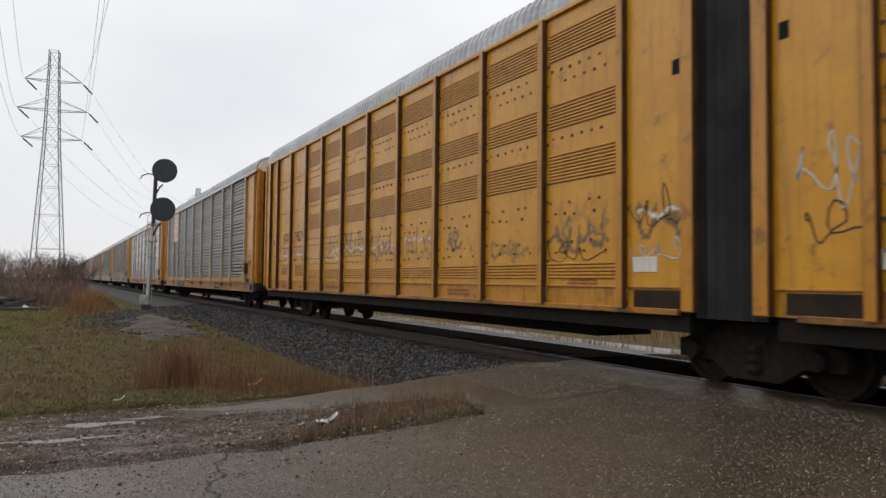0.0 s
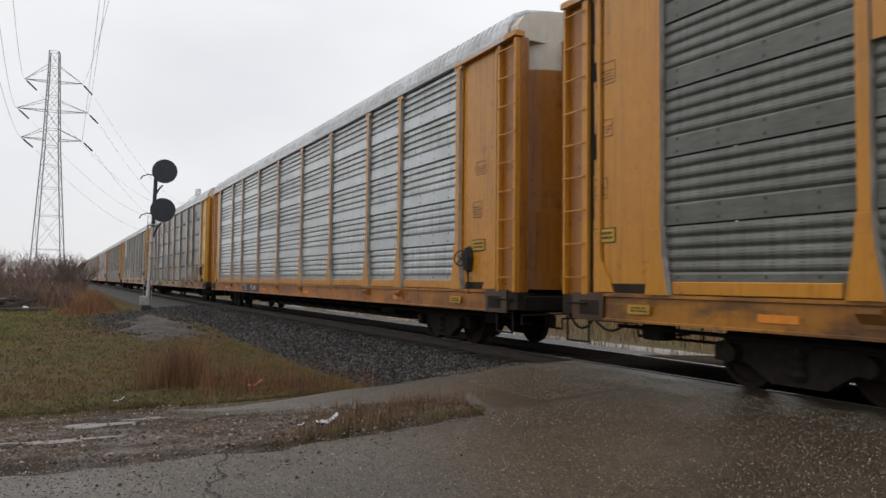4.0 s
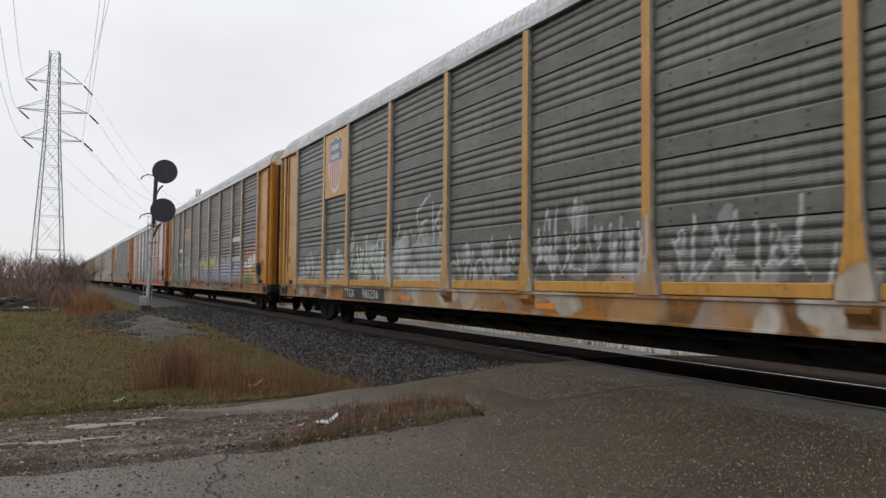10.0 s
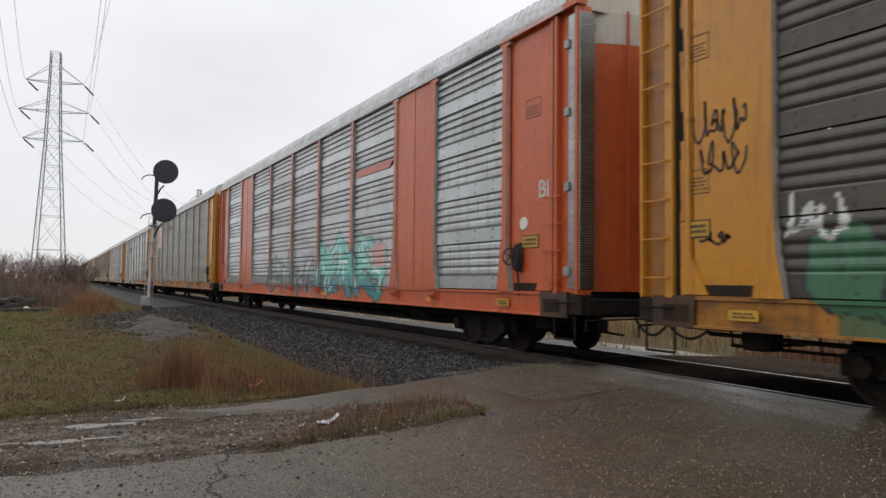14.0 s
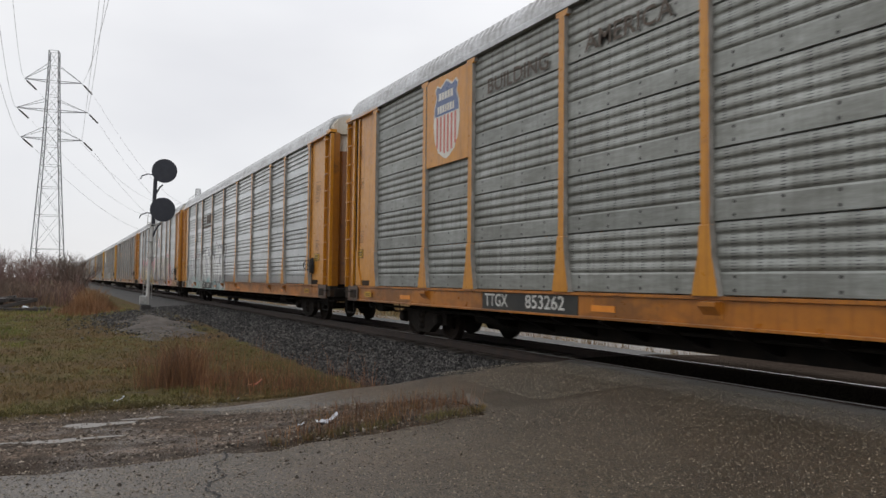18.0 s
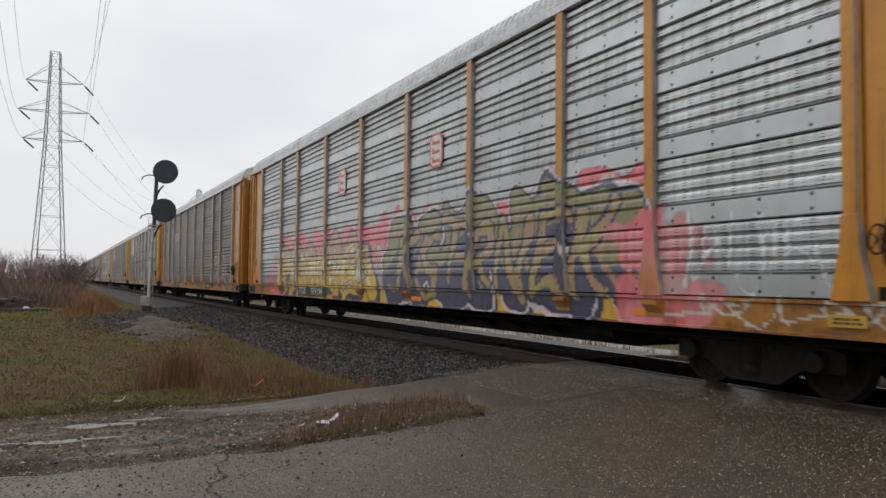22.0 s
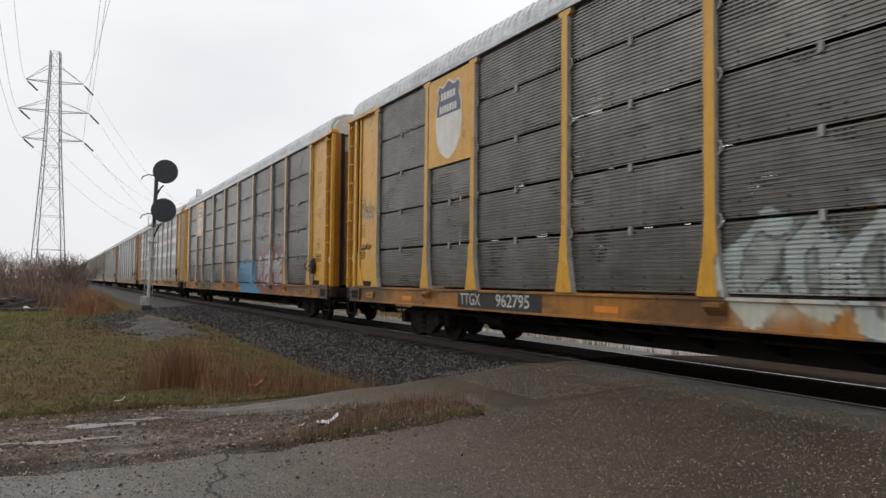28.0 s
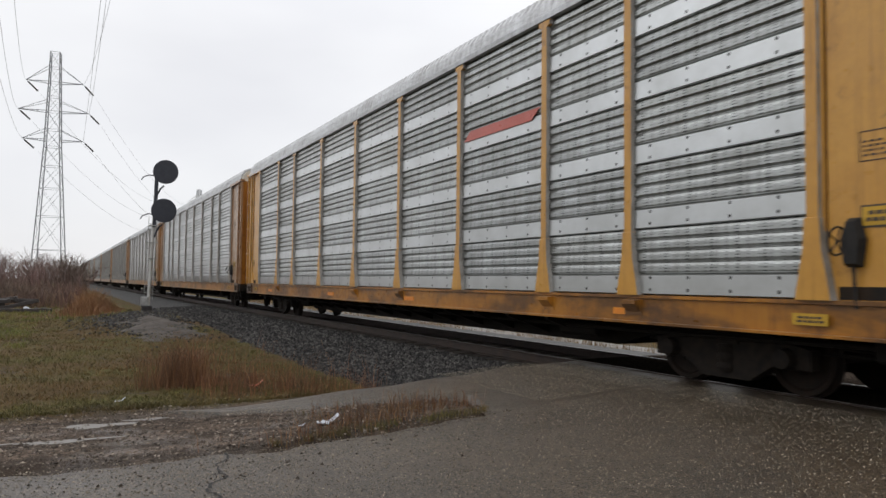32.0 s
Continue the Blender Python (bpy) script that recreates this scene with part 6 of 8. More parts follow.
    for words, x, w in (("NOKL", -10.78, 0.96), ("798274", -9.42, 1.42)):
        part("mark_field", Geo().box(x - w / 2, x + w / 2, -HALF - 0.006, -HALF - 0.002, 2.44, 2.88), M_MARKFIELD, car, "brighter yellow field behind the marks")
        stencil(car, words, x, 2.66, 0.44, -HALF - 0.010, M_INK, squeeze=0.76)
    # small notices along the foot of the bays
    for i, (x, z, w, h, rows) in enumerate(((-11.1, 1.55, 0.7, 0.26, 4), (-9.4, 1.55, 0.95, 0.34, 5), (-11.1, 1.05, 0.6, 0.16, 3), (-9.3, 1.04, 0.3, 0.08, 1), (-6.2, 1.06, 1.1, 0.1, 1),
                                            (1.1, 1.06, 0.9, 0.14, 2), (4.9, 1.28, 0.7, 0.10, 2), (6.4, 1.05, 0.7, 0.18, 3), (8.7, 1.05, 0.7, 0.18, 3), (-12.35, 2.55, 0.34, 0.2, 2))):
        tagged(part("notice", lettering_geo(w, h, rows, 80 + i), M_OXIDE, car, "small dark stencilled notice", (x, -HALF - 0.004 if z > 1.25 else -HALF + 0.008, z)), kind="stuff")
    for x in (6.75, 8.3):
        part("latch_slot", once("latch_slot", lambda: Geo().box(-0.06, 0.06, -HALF - 0.012, -HALF + 0.01, 3.93, 4.12)), M_UNDER, car, "dark latch slot beside the bellows", (x, 0, 0))
    for x in (6.4, 8.72):
        part("skirt_opening", once("skirt_opening", lambda: Geo().box(-0.42, 0.42, -HALF - 0.004, -HALF + 0.03, 0.95, 1.18)), M_GRIME, car, "dark opening at the foot of the wall", (x, 0, 0))
    part("notice_plate", Geo().box(-12.25, -12.0, -HALF - 0.03, -HALF - 0.002, 1.5, 1.75, 0.01), M_GALVPOST, car, "small metal plate holder")
    for x in (6.2, 9.4):
        part("notice_plate", Geo().box(x - 0.22, x + 0.22, -HALF - 0.012, -HALF - 0.002, 1.42, 1.62), M_SHIELD, car, "pale notice plate")
    TRAIN.append((1, car))


W, K = (0.72, 0.72, 0.70), (0.02, 0.02, 0.025)
LABEL_GREY = "dull grey ribbed automobile carrier with yellow posts"

automax()

autorack(2, LABEL_GREY + " and a striped shield", M_GREY, board="striped", kick=True, marks=("TTGX", "978774", -7.3), roof=M_ROOFDK)

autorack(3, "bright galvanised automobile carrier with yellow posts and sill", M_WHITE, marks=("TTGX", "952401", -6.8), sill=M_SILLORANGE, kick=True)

cv = canvas()
smudge(cv, -11.4, -8.9, 1.15, 2.0, [(0.40, 0.41, 0.40), (0.22, 0.23, 0.23), (0.45, 0.38, 0.36)], 40, 11, 0.3)
smudge(cv, -8.8, -3.0, 1.1, 2.2, [(0.33, 0.30, 0.23), (0.38, 0.36, 0.31), (0.27, 0.24, 0.17)], 60, 12, 0.5)
smudge(cv, -3.0, 0.6, 1.15, 2.5, [(0.15, 0.07, 0.06), (0.26, 0.23, 0.20), (0.06, 0.08, 0.06), (0.18, 0.09, 0.07)], 70, 13, 0.32)
smudge(cv, 0.6, 3.6, 1.15, 2.6, [(0.33, 0.30, 0.23), (0.40, 0.38, 0.33), (0.28, 0.19, 0.07), (0.18, 0.20, 0.19)], 70, 14, 0.32)
smudge(cv, -7.0, 3.8, 0.76, 1.12, [(0.46, 0.38, 0.22), (0.15, 0.18, 0.14), (0.36, 0.22, 0.08), (0.50, 0.47, 0.40)], 90, 15, 0.26)
smudge(cv, -13.0, -7.0, 0.76, 1.12, [(0.45, 0.44, 0.40), (0.10, 0.11, 0.11), (0.34, 0.28, 0.2)], 40, 16, 0.2)
mist(cv, -5.6, -3.2, 2.0, 3.4, (0.34, 0.35, 0.34), 17, 0.7)
throw(cv, -11.4, -9.0, 1.2, 2.0, 4, (0.42, 0.43, 0.42), (0.07, 0.07, 0.08), 41, fat=0.6, clear=0.8)
throw(cv, -2.6, 0.4, 1.2, 2.4, 5, (0.30, 0.16, 0.15), (0.13, 0.15, 0.13), 44, fat=0.7, clear=0.85, edge=0.03)
throw(cv, 0.8, 4.8, 1.1, 2.3, 5, (0.56, 0.53, 0.46), (0.16, 0.17, 0.16), 42, fat=0.8, clear=0.85, fill2=(0.50, 0.32, 0.08), edge=0.03)
smudge(cv, 3.4, 11.6, 0.9, 2.5, [(0.34, 0.30, 0.23), (0.16, 0.08, 0.06), (0.07, 0.07, 0.06), (0.24, 0.13, 0.04), (0.20, 0.17, 0.13)], 150, 46, 0.3)
throw(cv, 5.4, 11.5, 0.85, 2.2, 8, (0.28, 0.075, 0.045), (0.46, 0.44, 0.40), 43, halo=(0.07, 0.06, 0.05), fat=0.8, fill2=(0.34, 0.20, 0.14), edge=0.035, clear=0.9, word="EMNORCHS")
throw(cv, 4.6, 8.4, 1.25, 2.1, 6, (0.55, 0.53, 0.50), (0.06, 0.05, 0.05), 45, fat=0.55, edge=0.03, clear=0.9)
block_sign(cv, 3.85, 4.75, 0.92)
autorack(4, "grimy narrow-ribbed automobile carrier with sprayed lower half", M_SLAT, "fine", enamel=M_YELLOW[2], marks=("TTGX", "971291", -6.9), paint=cv)

cv = canvas()
pw = (0.44, 0.455, 0.455)
for i, (a, b, z) in enumerate(((-11.4, -10.4, 2.0), (-10.3, -9.2, 2.1), (-8.7, -7.9, 2.0), (-8.0, -7.2, 2.15))):
    smudge(cv, a, b, 1.2, z - 0.1, [(0.36, 0.38, 0.37), (0.42, 0.44, 0.42), (0.26, 0.28, 0.26)], 9, 500 + i, 0.16)
    scribble(cv, a, b, 1.15, z, 6, pw, 510 + i, 0.02, 0.85)
smudge(cv, -6.8, -4.6, 1.2, 2.3, [(0.42, 0.45, 0.42), (0.20, 0.34, 0.36), (0.36, 0.40, 0.33), (0.24, 0.27, 0.24)], 30, 520, 0.22)
scribble(cv, -6.8, -4.5, 1.2, 2.45, 7, (0.60, 0.68, 0.62), 521, 0.024, 0.85)
smudge(cv, -4.1, -1.5, 1.2, 2.0, [(0.42, 0.44, 0.44), (0.48, 0.50, 0.50)], 30, 522, 0.35)
scribble(cv, -4.1, -1.5, 1.8, 2.6, 4, (0.50, 0.54, 0.45), 523, 0.024, 0.8)
throw(cv, -2.9, -1.5, 2.0, 3.0, 2, (0.50, 0.51, 0.51), (0.40, 0.41, 0.41), 53, fat=0.25, clear=0.7, edge=0.0)
for i, (a, b, z) in enumerate(((-1.2, 1.0, 2.1), (1.5, 3.2, 2.5), (3.4, 4.2, 2.2), (4.6, 6.6, 2.2))):
    smudge(cv, a, b, 1.25, z - 0.15, [(0.30, 0.31, 0.30), (0.10, 0.11, 0.11), (0.38, 0.39, 0.38)], 14, 530 + i, 0.18)
    scribble(cv, a, b, 1.2, z, 7, pw, 540 + i, 0.022, 0.85)
throw(cv, 9.4, 10.4, 1.3, 2.1, 1, (0.30, 0.38, 0.44), (0.66, 0.68, 0.68), 55, fat=0.4, clear=0.85)
smudge(cv, -12.5, -8.0, 0.76, 1.12, [(0.45, 0.41, 0.36), (0.50, 0.48, 0.44), (0.05, 0.045, 0.04)], 30, 27, 0.22)
smudge(cv, -4.6, 12.5, 0.76, 1.12, [(0.45, 0.41, 0.36), (0.40, 0.22, 0.08), (0.50, 0.48, 0.44), (0.34, 0.20, 0.10)], 80, 26, 0.3)
autorack(5, LABEL_GREY + ", sprayed along the foot", M_GREY, board="striped", marks=("TTGX", "985236", -7.3), paint=cv, enamel=M_YELLOW[3], kick=True, named=False)

cv = canvas()
leafy, inky = (0.035, 0.13, 0.06), (0.012, 0.016, 0.014)
slab(cv, -10.9, -7.6, 0.76, 1.14, (0.04, 0.12, 0.06), 0.85)
throw(cv, -11.2, -9.2, 0.95, 2.0, 3, leafy, inky, 60, fat=1.25, edge=0.03, word="OTT")
throw(cv, -9.1, -7.4, 0.85, 2.0, 2, (0.045, 0.16, 0.07), inky, 66, fat=1.3, edge=0.03, word="AL")
scribble(cv, -11.5, -10.8, 1.75, 2.2, 4, (0.62, 0.62, 0.60), 67, 0.03, 0.85)
scribble(cv, -8.0, -7.2, 1.4, 1.9, 4, (0.50, 0.50, 0.48), 68, 0.025, 0.8)
cream = (0.62, 0.62, 0.36)
blob(cv, -6.05, 1.82, 0.46, 0.66, (0.015, 0.17, 0.23), (0.02, 0.06, 0.07), cream, 2)
blob(cv, -4.90, 1.92, 0.60, 0.76, (0.015, 0.18, 0.26), (0.02, 0.06, 0.07), cream, 5)
mist(cv, -4.1, -1.6, 1.15, 2.05, (0.42, 0.20, 0.10), 33, 0.8)
mist(cv, -4.0, -1.7, 1.15, 1.95, (0.40, 0.36, 0.36), 36, 0.55)
slate, deep = (0.105, 0.125, 0.235), (0.012, 0.022, 0.05)
throw(cv, -1.35, 3.3, 0.80, 2.35, 5, slate, deep, 62, fat=1.25, halo=(0.10, 0.20, 0.30), edge=0.06, word="MAMSR", fill2=(0.40, 0.33, 0.02),
      bands=((0.60, (0.18, 0.16, 0.29)), (0.48, slate)), shine=(0.30, 0.33, 0.46))
throw(cv, 3.5, 4.15, 1.3, 2.2, 2, (0.14, 0.13, 0.12), (0.66, 0.66, 0.64), 63, fat=0.6, edge=0.03)
throw(cv, 4.5, 8.9, 1.15, 2.15, 6, (0.25, 0.26, 0.36), (0.03, 0.025, 0.06), 64, fat=1.3, halo=(0.42, 0.42, 0.48), edge=0.05, word="MYNLRO", slant=0.04)
throw(cv, 9.35, 11.45, 1.18, 2.2, 4, (0.62, 0.64, 0.62), (0.02, 0.02, 0.02), 65, fat=1.25, back=(0.42, 0.06, 0.02), edge=0.055, word="SINE", slant=0.03,
      bands=((0.55, (0.50, 0.29, 0.05)), (0.20, (0.04, 0.24, 0.05))))
smudge(cv, -1.3, 3.4, 0.76, 1.12, [slate, (0.10, 0.10, 0.14), (0.40, 0.20, 0.04)], 60, 35, 0.28)
smudge(cv, 3.8, 12.6, 0.76, 1.12, [(0.20, 0.10, 0.03), (0.34, 0.15, 0.02), (0.14, 0.08, 0.04)], 70, 37, 0.3)
block_sign(cv, 3.50, 4.25, 0.92)
car6 = autorack(6, "dark grimy automobile carrier with colourful sprayed letters", M_DARK, marks=("TTGX", "160874", -7.0), paint=cv, enamel=M_YELLOW[0])
for i in (1, 7):
    for j in (1, 2):
        part("patch_strip", once("patch_strip", lambda: Geo().box(0.08, 1.85, -0.05, -0.036, 0.03, 0.25, 0.004)), M_GALV, car6, "bare galvanised repair strip", (EDGES[i], -HALF, SILL1 + j * SHEET_H))

cv = canvas()
mist(cv, -8.8, -7.2, 0.8, 2.0, (0.10, 0.42, 0.42), 70, 0.8)
mist(cv, -5.2, 1.4, 0.8, 2.3, (0.035, 0.06, 0.07), 74, 0.95)
throw(cv, -4.4, 1.3, 0.85, 2.1, 5, (0.03, 0.05, 0.06), (0.36, 0.48, 0.48), 71, fat=0.45, edge=0.035, word="ETNHA")
mist(cv, 1.2, 6.4, 0.8, 1.9, (0.02, 0.16, 0.18), 75, 1.0)
throw(cv, 1.4, 6.3, 0.95, 2.35, 6, (0.09, 0.46, 0.40), K, 72, fat=0.95, shine=(0.55, 0.75, 0.72), edge=0.05, word="MERNES",
      bands=((0.30, (0.03, 0.24, 0.26)),))
slab(cv, 5.6, 6.4, 1.6, 2.2, (0.55, 0.16, 0.12), 0.75)
car7 = autorack(7, "galvanised automobile carrier with orange frame and sprayed foot", M_WHITE, enamel=M_ORANGE, sill=M_ORANGE, bars=(1, 7), board="redname", paint=cv, modern=True)

stencil(car7, "BI", 12.72, 2.78, 0.40, -HALF - 0.004, M_LETTER)
part("round_plate", once("round_plate", lambda: Geo().lathe([(-0.012, 0.01), (-0.012, 0.10), (0.0, 0.115), (0.004, 0.115)], 16, (0, 0, 0))), M_SHIELD, car7, "small white round plate", (12.15, -HALF - 0.006, 2.26))

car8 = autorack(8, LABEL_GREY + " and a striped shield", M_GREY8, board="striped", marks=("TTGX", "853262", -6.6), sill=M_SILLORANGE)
stencil(car8, "BUILDING", -5.5, 4.80, 0.38, -HALF - 0.052, M_INK, "lettering", 1.1)
stencil(car8, "AMERICA", -2.8, 4.80, 0.38, -HALF - 0.052, M_INK, "lettering", 1.1)

cv = canvas()
teal = (0.18, 0.43, 0.45)
smudge(cv, -11.6, -6.9, 0.78, 1.5, [teal, (0.14, 0.34, 0.38), (0.30, 0.52, 0.52)], 50, 90, 0.3)
mist(cv, -11.5, -6.9, 1.1, 2.5, teal, 98, 0.75)
throw(cv, -11.4, -8.6, 0.80, 2.35, 3, (0.50, 0.51, 0.50), K, 91, fat=0.95, edge=0.09, word="AUE", shine=(0.10, 0.10, 0.11))
throw(cv, -8.7, -7.0, 0.95, 2.45, 2, (0.46, 0.50, 0.50), K, 92, fat=0.95, edge=0.09, word="UE", shine=(0.12, 0.12, 0.12))
throw(cv, -6.9, -4.3, 0.85, 2.65, 3, (0.60, 0.61, 0.60), K, 93, fat=1.05, edge=0.12, drop=K, word="BSN")
throw(cv, -4.2, -1.2, 0.8, 2.75, 4, (0.60, 0.61, 0.60), K, 94, fat=1.1, edge=0.12, shine=(0.40, 0.41, 0.41), drop=K, word="OREN")
scribble(cv, -10.8, -8.0, 2.35, 2.7, 5, (0.55, 0.30, 0.34), 97, 0.022, 0.6)
smudge(cv, -12.4, -0.8, 0.76, 1.1, [teal, (0.10, 0.13, 0.14), (0.60, 0.62, 0.62), (0.25, 0.48, 0.5)], 80, 95, 0.28)
autorack(9, "bright galvanised automobile carrier with black and white sprayed letters", M_WHITE, board="speedlines", marks=("TTGX", "704511", -6.9), paint=cv, sill=M_SILLORANGE)

cv = canvas()
pink, gold, navy = (0.64, 0.13, 0.15), (0.64, 0.42, 0.035), (0.022, 0.028, 0.06)
slab(cv, -10.0, 8.4, 0.76, 1.12, (0.60, 0.37, 0.025), 0.9)
smudge(cv, -10.4, -8.6, 0.8, 1.9, [pink, (0.50, 0.10, 0.12)], 30, 100, 0.35)
mist(cv, -9.2, 0.4, 1.5, 2.75, pink, 113, 1.0)
throw(cv, -9.0, 0.4, 1.75, 2.75, 8, pink, (0.42, 0.06, 0.08), 110, fat=1.3, edge=0.02)
tan, olive = (0.36, 0.21, 0.10), (0.40, 0.38, 0.05)
throw(cv, -9.4, -0.6, 0.85, 2.45, 7, tan, navy, 101, fat=1.2, edge=0.06, drop=navy, word="RTSNSCA", shine=(0.62, 0.62, 0.52),
      bands=((0.62, (0.60, 0.44, 0.10)), (0.38, gold)), slant=0.12)
throw(cv, -8.8, -0.9, 1.05, 2.2, 9, (0.55, 0.36, 0.06), navy, 111, fat=0.32, edge=0.03, shine=(0.50, 0.60, 0.60))
mist(cv, 0.2, 8.6, 1.6, 2.75, pink, 114, 1.0)
throw(cv, 0.4, 8.6, 1.5, 2.85, 6, pink, (0.40, 0.05, 0.08), 112, fat=1.2, edge=0.02)
throw(cv, 0.2, 8.6, 0.80, 2.75, 6, (0.045, 0.045, 0.09), navy, 102, fat=1.15, drop=navy, fill2=(0.20, 0.19, 0.07), edge=0.07, word="SAENCR", shine=(0.30, 0.19, 0.10),
      halo=(0.55, 0.46, 0.48), slant=0.12)
throw(cv, 0.8, 8.2, 1.0, 2.4, 7, (0.32, 0.20, 0.09), navy, 115, fat=0.42, edge=0.06, shine=(0.26, 0.32, 0.05), word="KSTRNE")
smudge(cv, 8.4, 9.8, 0.8, 2.0, [pink, (0.6, 0.2, 0.2)], 24, 106, 0.3)
scribble(cv, -10.9, -9.5, 1.3, 2.4, 4, (0.05, 0.14, 0.20), 107, 0.026, 0.8)
scribble(cv, 9.4, 11.4, 1.2, 2.3, 6, (0.60, 0.62, 0.62), 108, 0.022, 0.8)
scribble(cv, 9.3, 12.6, 0.8, 1.2, 6, (0.60, 0.58, 0.52), 109, 0.022, 0.8)
autorack(10, "bright galvanised automobile carrier with large colourful sprayed letters", M_WHITE, board="octagon", marks=("TTGX", "979194", -6.85), paint=cv)

cv = canvas()
mist(cv, -11.5, -6.4, 1.35, 1.9, (0.32, 0.36, 0.28), 110, 0.6)
throw(cv, 7.1, 11.0, 0.82, 2.42, 3, (0.11, 0.045, 0.04), (0.60, 0.54, 0.42), 111, fat=0.62, edge=0.04, word="DML", slant=0.0)
block_sign(cv, 3.55, 4.25, 0.8)
autorack(11, "dark grimy automobile carrier with dull yellow posts", M_DARK, marks=("TTGX", "159214", -6.9), paint=cv, enamel=M_YELLOW[1])

cv = canvas()
smudge(cv, -1.2, 3.2, 1.1, 2.0, [(0.30, 0.36, 0.35), (0.40, 0.44, 0.42), (0.22, 0.22, 0.2)], 50, 124, 0.3)
throw(cv, -1.2, 3.0, 0.85, 2.05, 6, (0.42, 0.48, 0.46), (0.09, 0.11, 0.11), 121, fat=0.75, clear=0.9, edge=0.035)
mist(cv, -1.2, 4.5, 0.74, 1.2, (0.52, 0.52, 0.44), 122, 0.9)
mist(cv, 3.5, 9.0, 1.1, 2.0, (0.16, 0.09, 0.06), 123, 0.6)
autorack(12, "grimy narrow-ribbed automobile carrier with a white shield", M_SLAT2, "fine", enamel=M_YELLOW[2], board="plain", marks=("TTGX", "962795", -7.6), paint=cv)

cv = canvas()
throw(cv, -6.8, -3.0, 1.15, 2.2, 3, (0.06, 0.13, 0.08), (0.46, 0.48, 0.45), 131, fat=0.9, clear=0.9, back=(0.12, 0.06, 0.05))
throw(cv, -1.2, 1.4, 1.15, 2.05, 3, (0.22, 0.16, 0.155), (0.30, 0.25, 0.24), 132, fat=0.9, clear=0.85, word="CAL")
mist(cv, 1.9, 9.0, 1.2, 2.3, (0.22, 0.03, 0.04), 135, 0.9)
sky = (0.03, 0.27, 0.46)
slab(cv, 2.15, 4.95, 0.80, 1.95, sky, 0.95)
throw(cv, 2.1, 5.0, 0.78, 2.05, 4, sky, (0.02, 0.15, 0.30), 133, fat=1.35, back=sky, edge=0.035, word="CHAL", slant=0.02)
throw(cv, 5.0, 8.6, 1.12, 2.2, 4, (0.52, 0.51, 0.50), (0.24, 0.03, 0.04), 134, fat=0.68, edge=0.055, back=(0.24, 0.03, 0.04), word="REME", slant=0.02)
autorack(13, "grimy narrow-ribbed automobile carrier with blue and red sprayed letters", M_SLAT2, "fine", enamel=M_YELLOW[2], board="plain", marks=("TTGZ", "256130", -7.6), letter=M_CREAM, named=False, paint=cv)

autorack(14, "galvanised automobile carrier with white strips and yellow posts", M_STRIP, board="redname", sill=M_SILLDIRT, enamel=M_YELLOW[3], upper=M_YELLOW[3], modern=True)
# distance haze put into the paint: a paler, duller yellow
M_FARFRAME = coat("haze_faded_enamel", (0.36, 0.22, 0.12), wear=0.65)
far_sheets = (M_GALV, M_GREY, M_SLAT2, M_WHITE, M_DARK)
for k in range(15, 29):
    autorack(k, "weathered automobile carrier far down the train", far_sheets[(k * 2) % 5], far=True, enamel=M_FARFRAME, posts=M_FARPOST)

# scrawls on the flat yellow walls at the ends of the cars
TAGS = {3: [(-12.6, -12.1, 1.45, 1.7, 3, M_INK)],
        6: [(-12.72, -12.0, 2.98, 3.45, 5, M_INK), (-12.66, -12.0, 2.55, 2.95, 4, M_INK), (-12.6, -12.2, 1.75, 1.9, 3, M_INK)],
        9: [(-12.6, -11.95, 4.2, 5.0, 3, M_LETTER)],
        12: [(-12.7, -11.9, 2.75, 3.25, 8, M_LETTER), (-12.7, -12.1, 2.05, 2.2, 5, M_INK)],
        13: [(-12.7, -12.15, 4.55, 4.85, 2, M_INK), (-12.6, -12.2, 4.2, 4.5, 2, M_INK), (-12.75, -11.95, 1.4, 1.65, 4, M_INK), (-12.5, -12.2, 2.35, 2.45, 3, M_INK)]}
for k, car in list(TRAIN):
    r = random.Random(700 + k)
    if k == 1:
        for i, (a, b, c, d) in enumerate(((5.95, 6.85, 1.95, 2.5), (5.95, 6.8, 1.55, 1.85), (3.95, 5.2, 1.55, 1.9), (8.4, 9.3, 2.1, 2.9), (8.5, 9.6, 1.7, 2.1))):
            scrawl(car, a, b, c, d, 3, M_LETTER if i % 2 == 1 else M_INK, 50 + i)
    for i, (x0, x1, z0, z1, loops, mat) in enumerate(TAGS.get(k, ())):
        scrawl(car, x0, x1, z0, z1, loops, mat, 60 * k + i, w=0.034 if mat is M_INK else 0.022)
    if k == 13:
        scrawl(car, -8.4, -7.5, 4.0, 4.5, 3, M_BLUE, 999, -HALF - 0.0885, 0.035)


# ---------------------------------------------------------------- signal mast
def ground_at(x, y):
    return float(ground_z(np.array([float(x)]), np.array([float(y)]))[0])


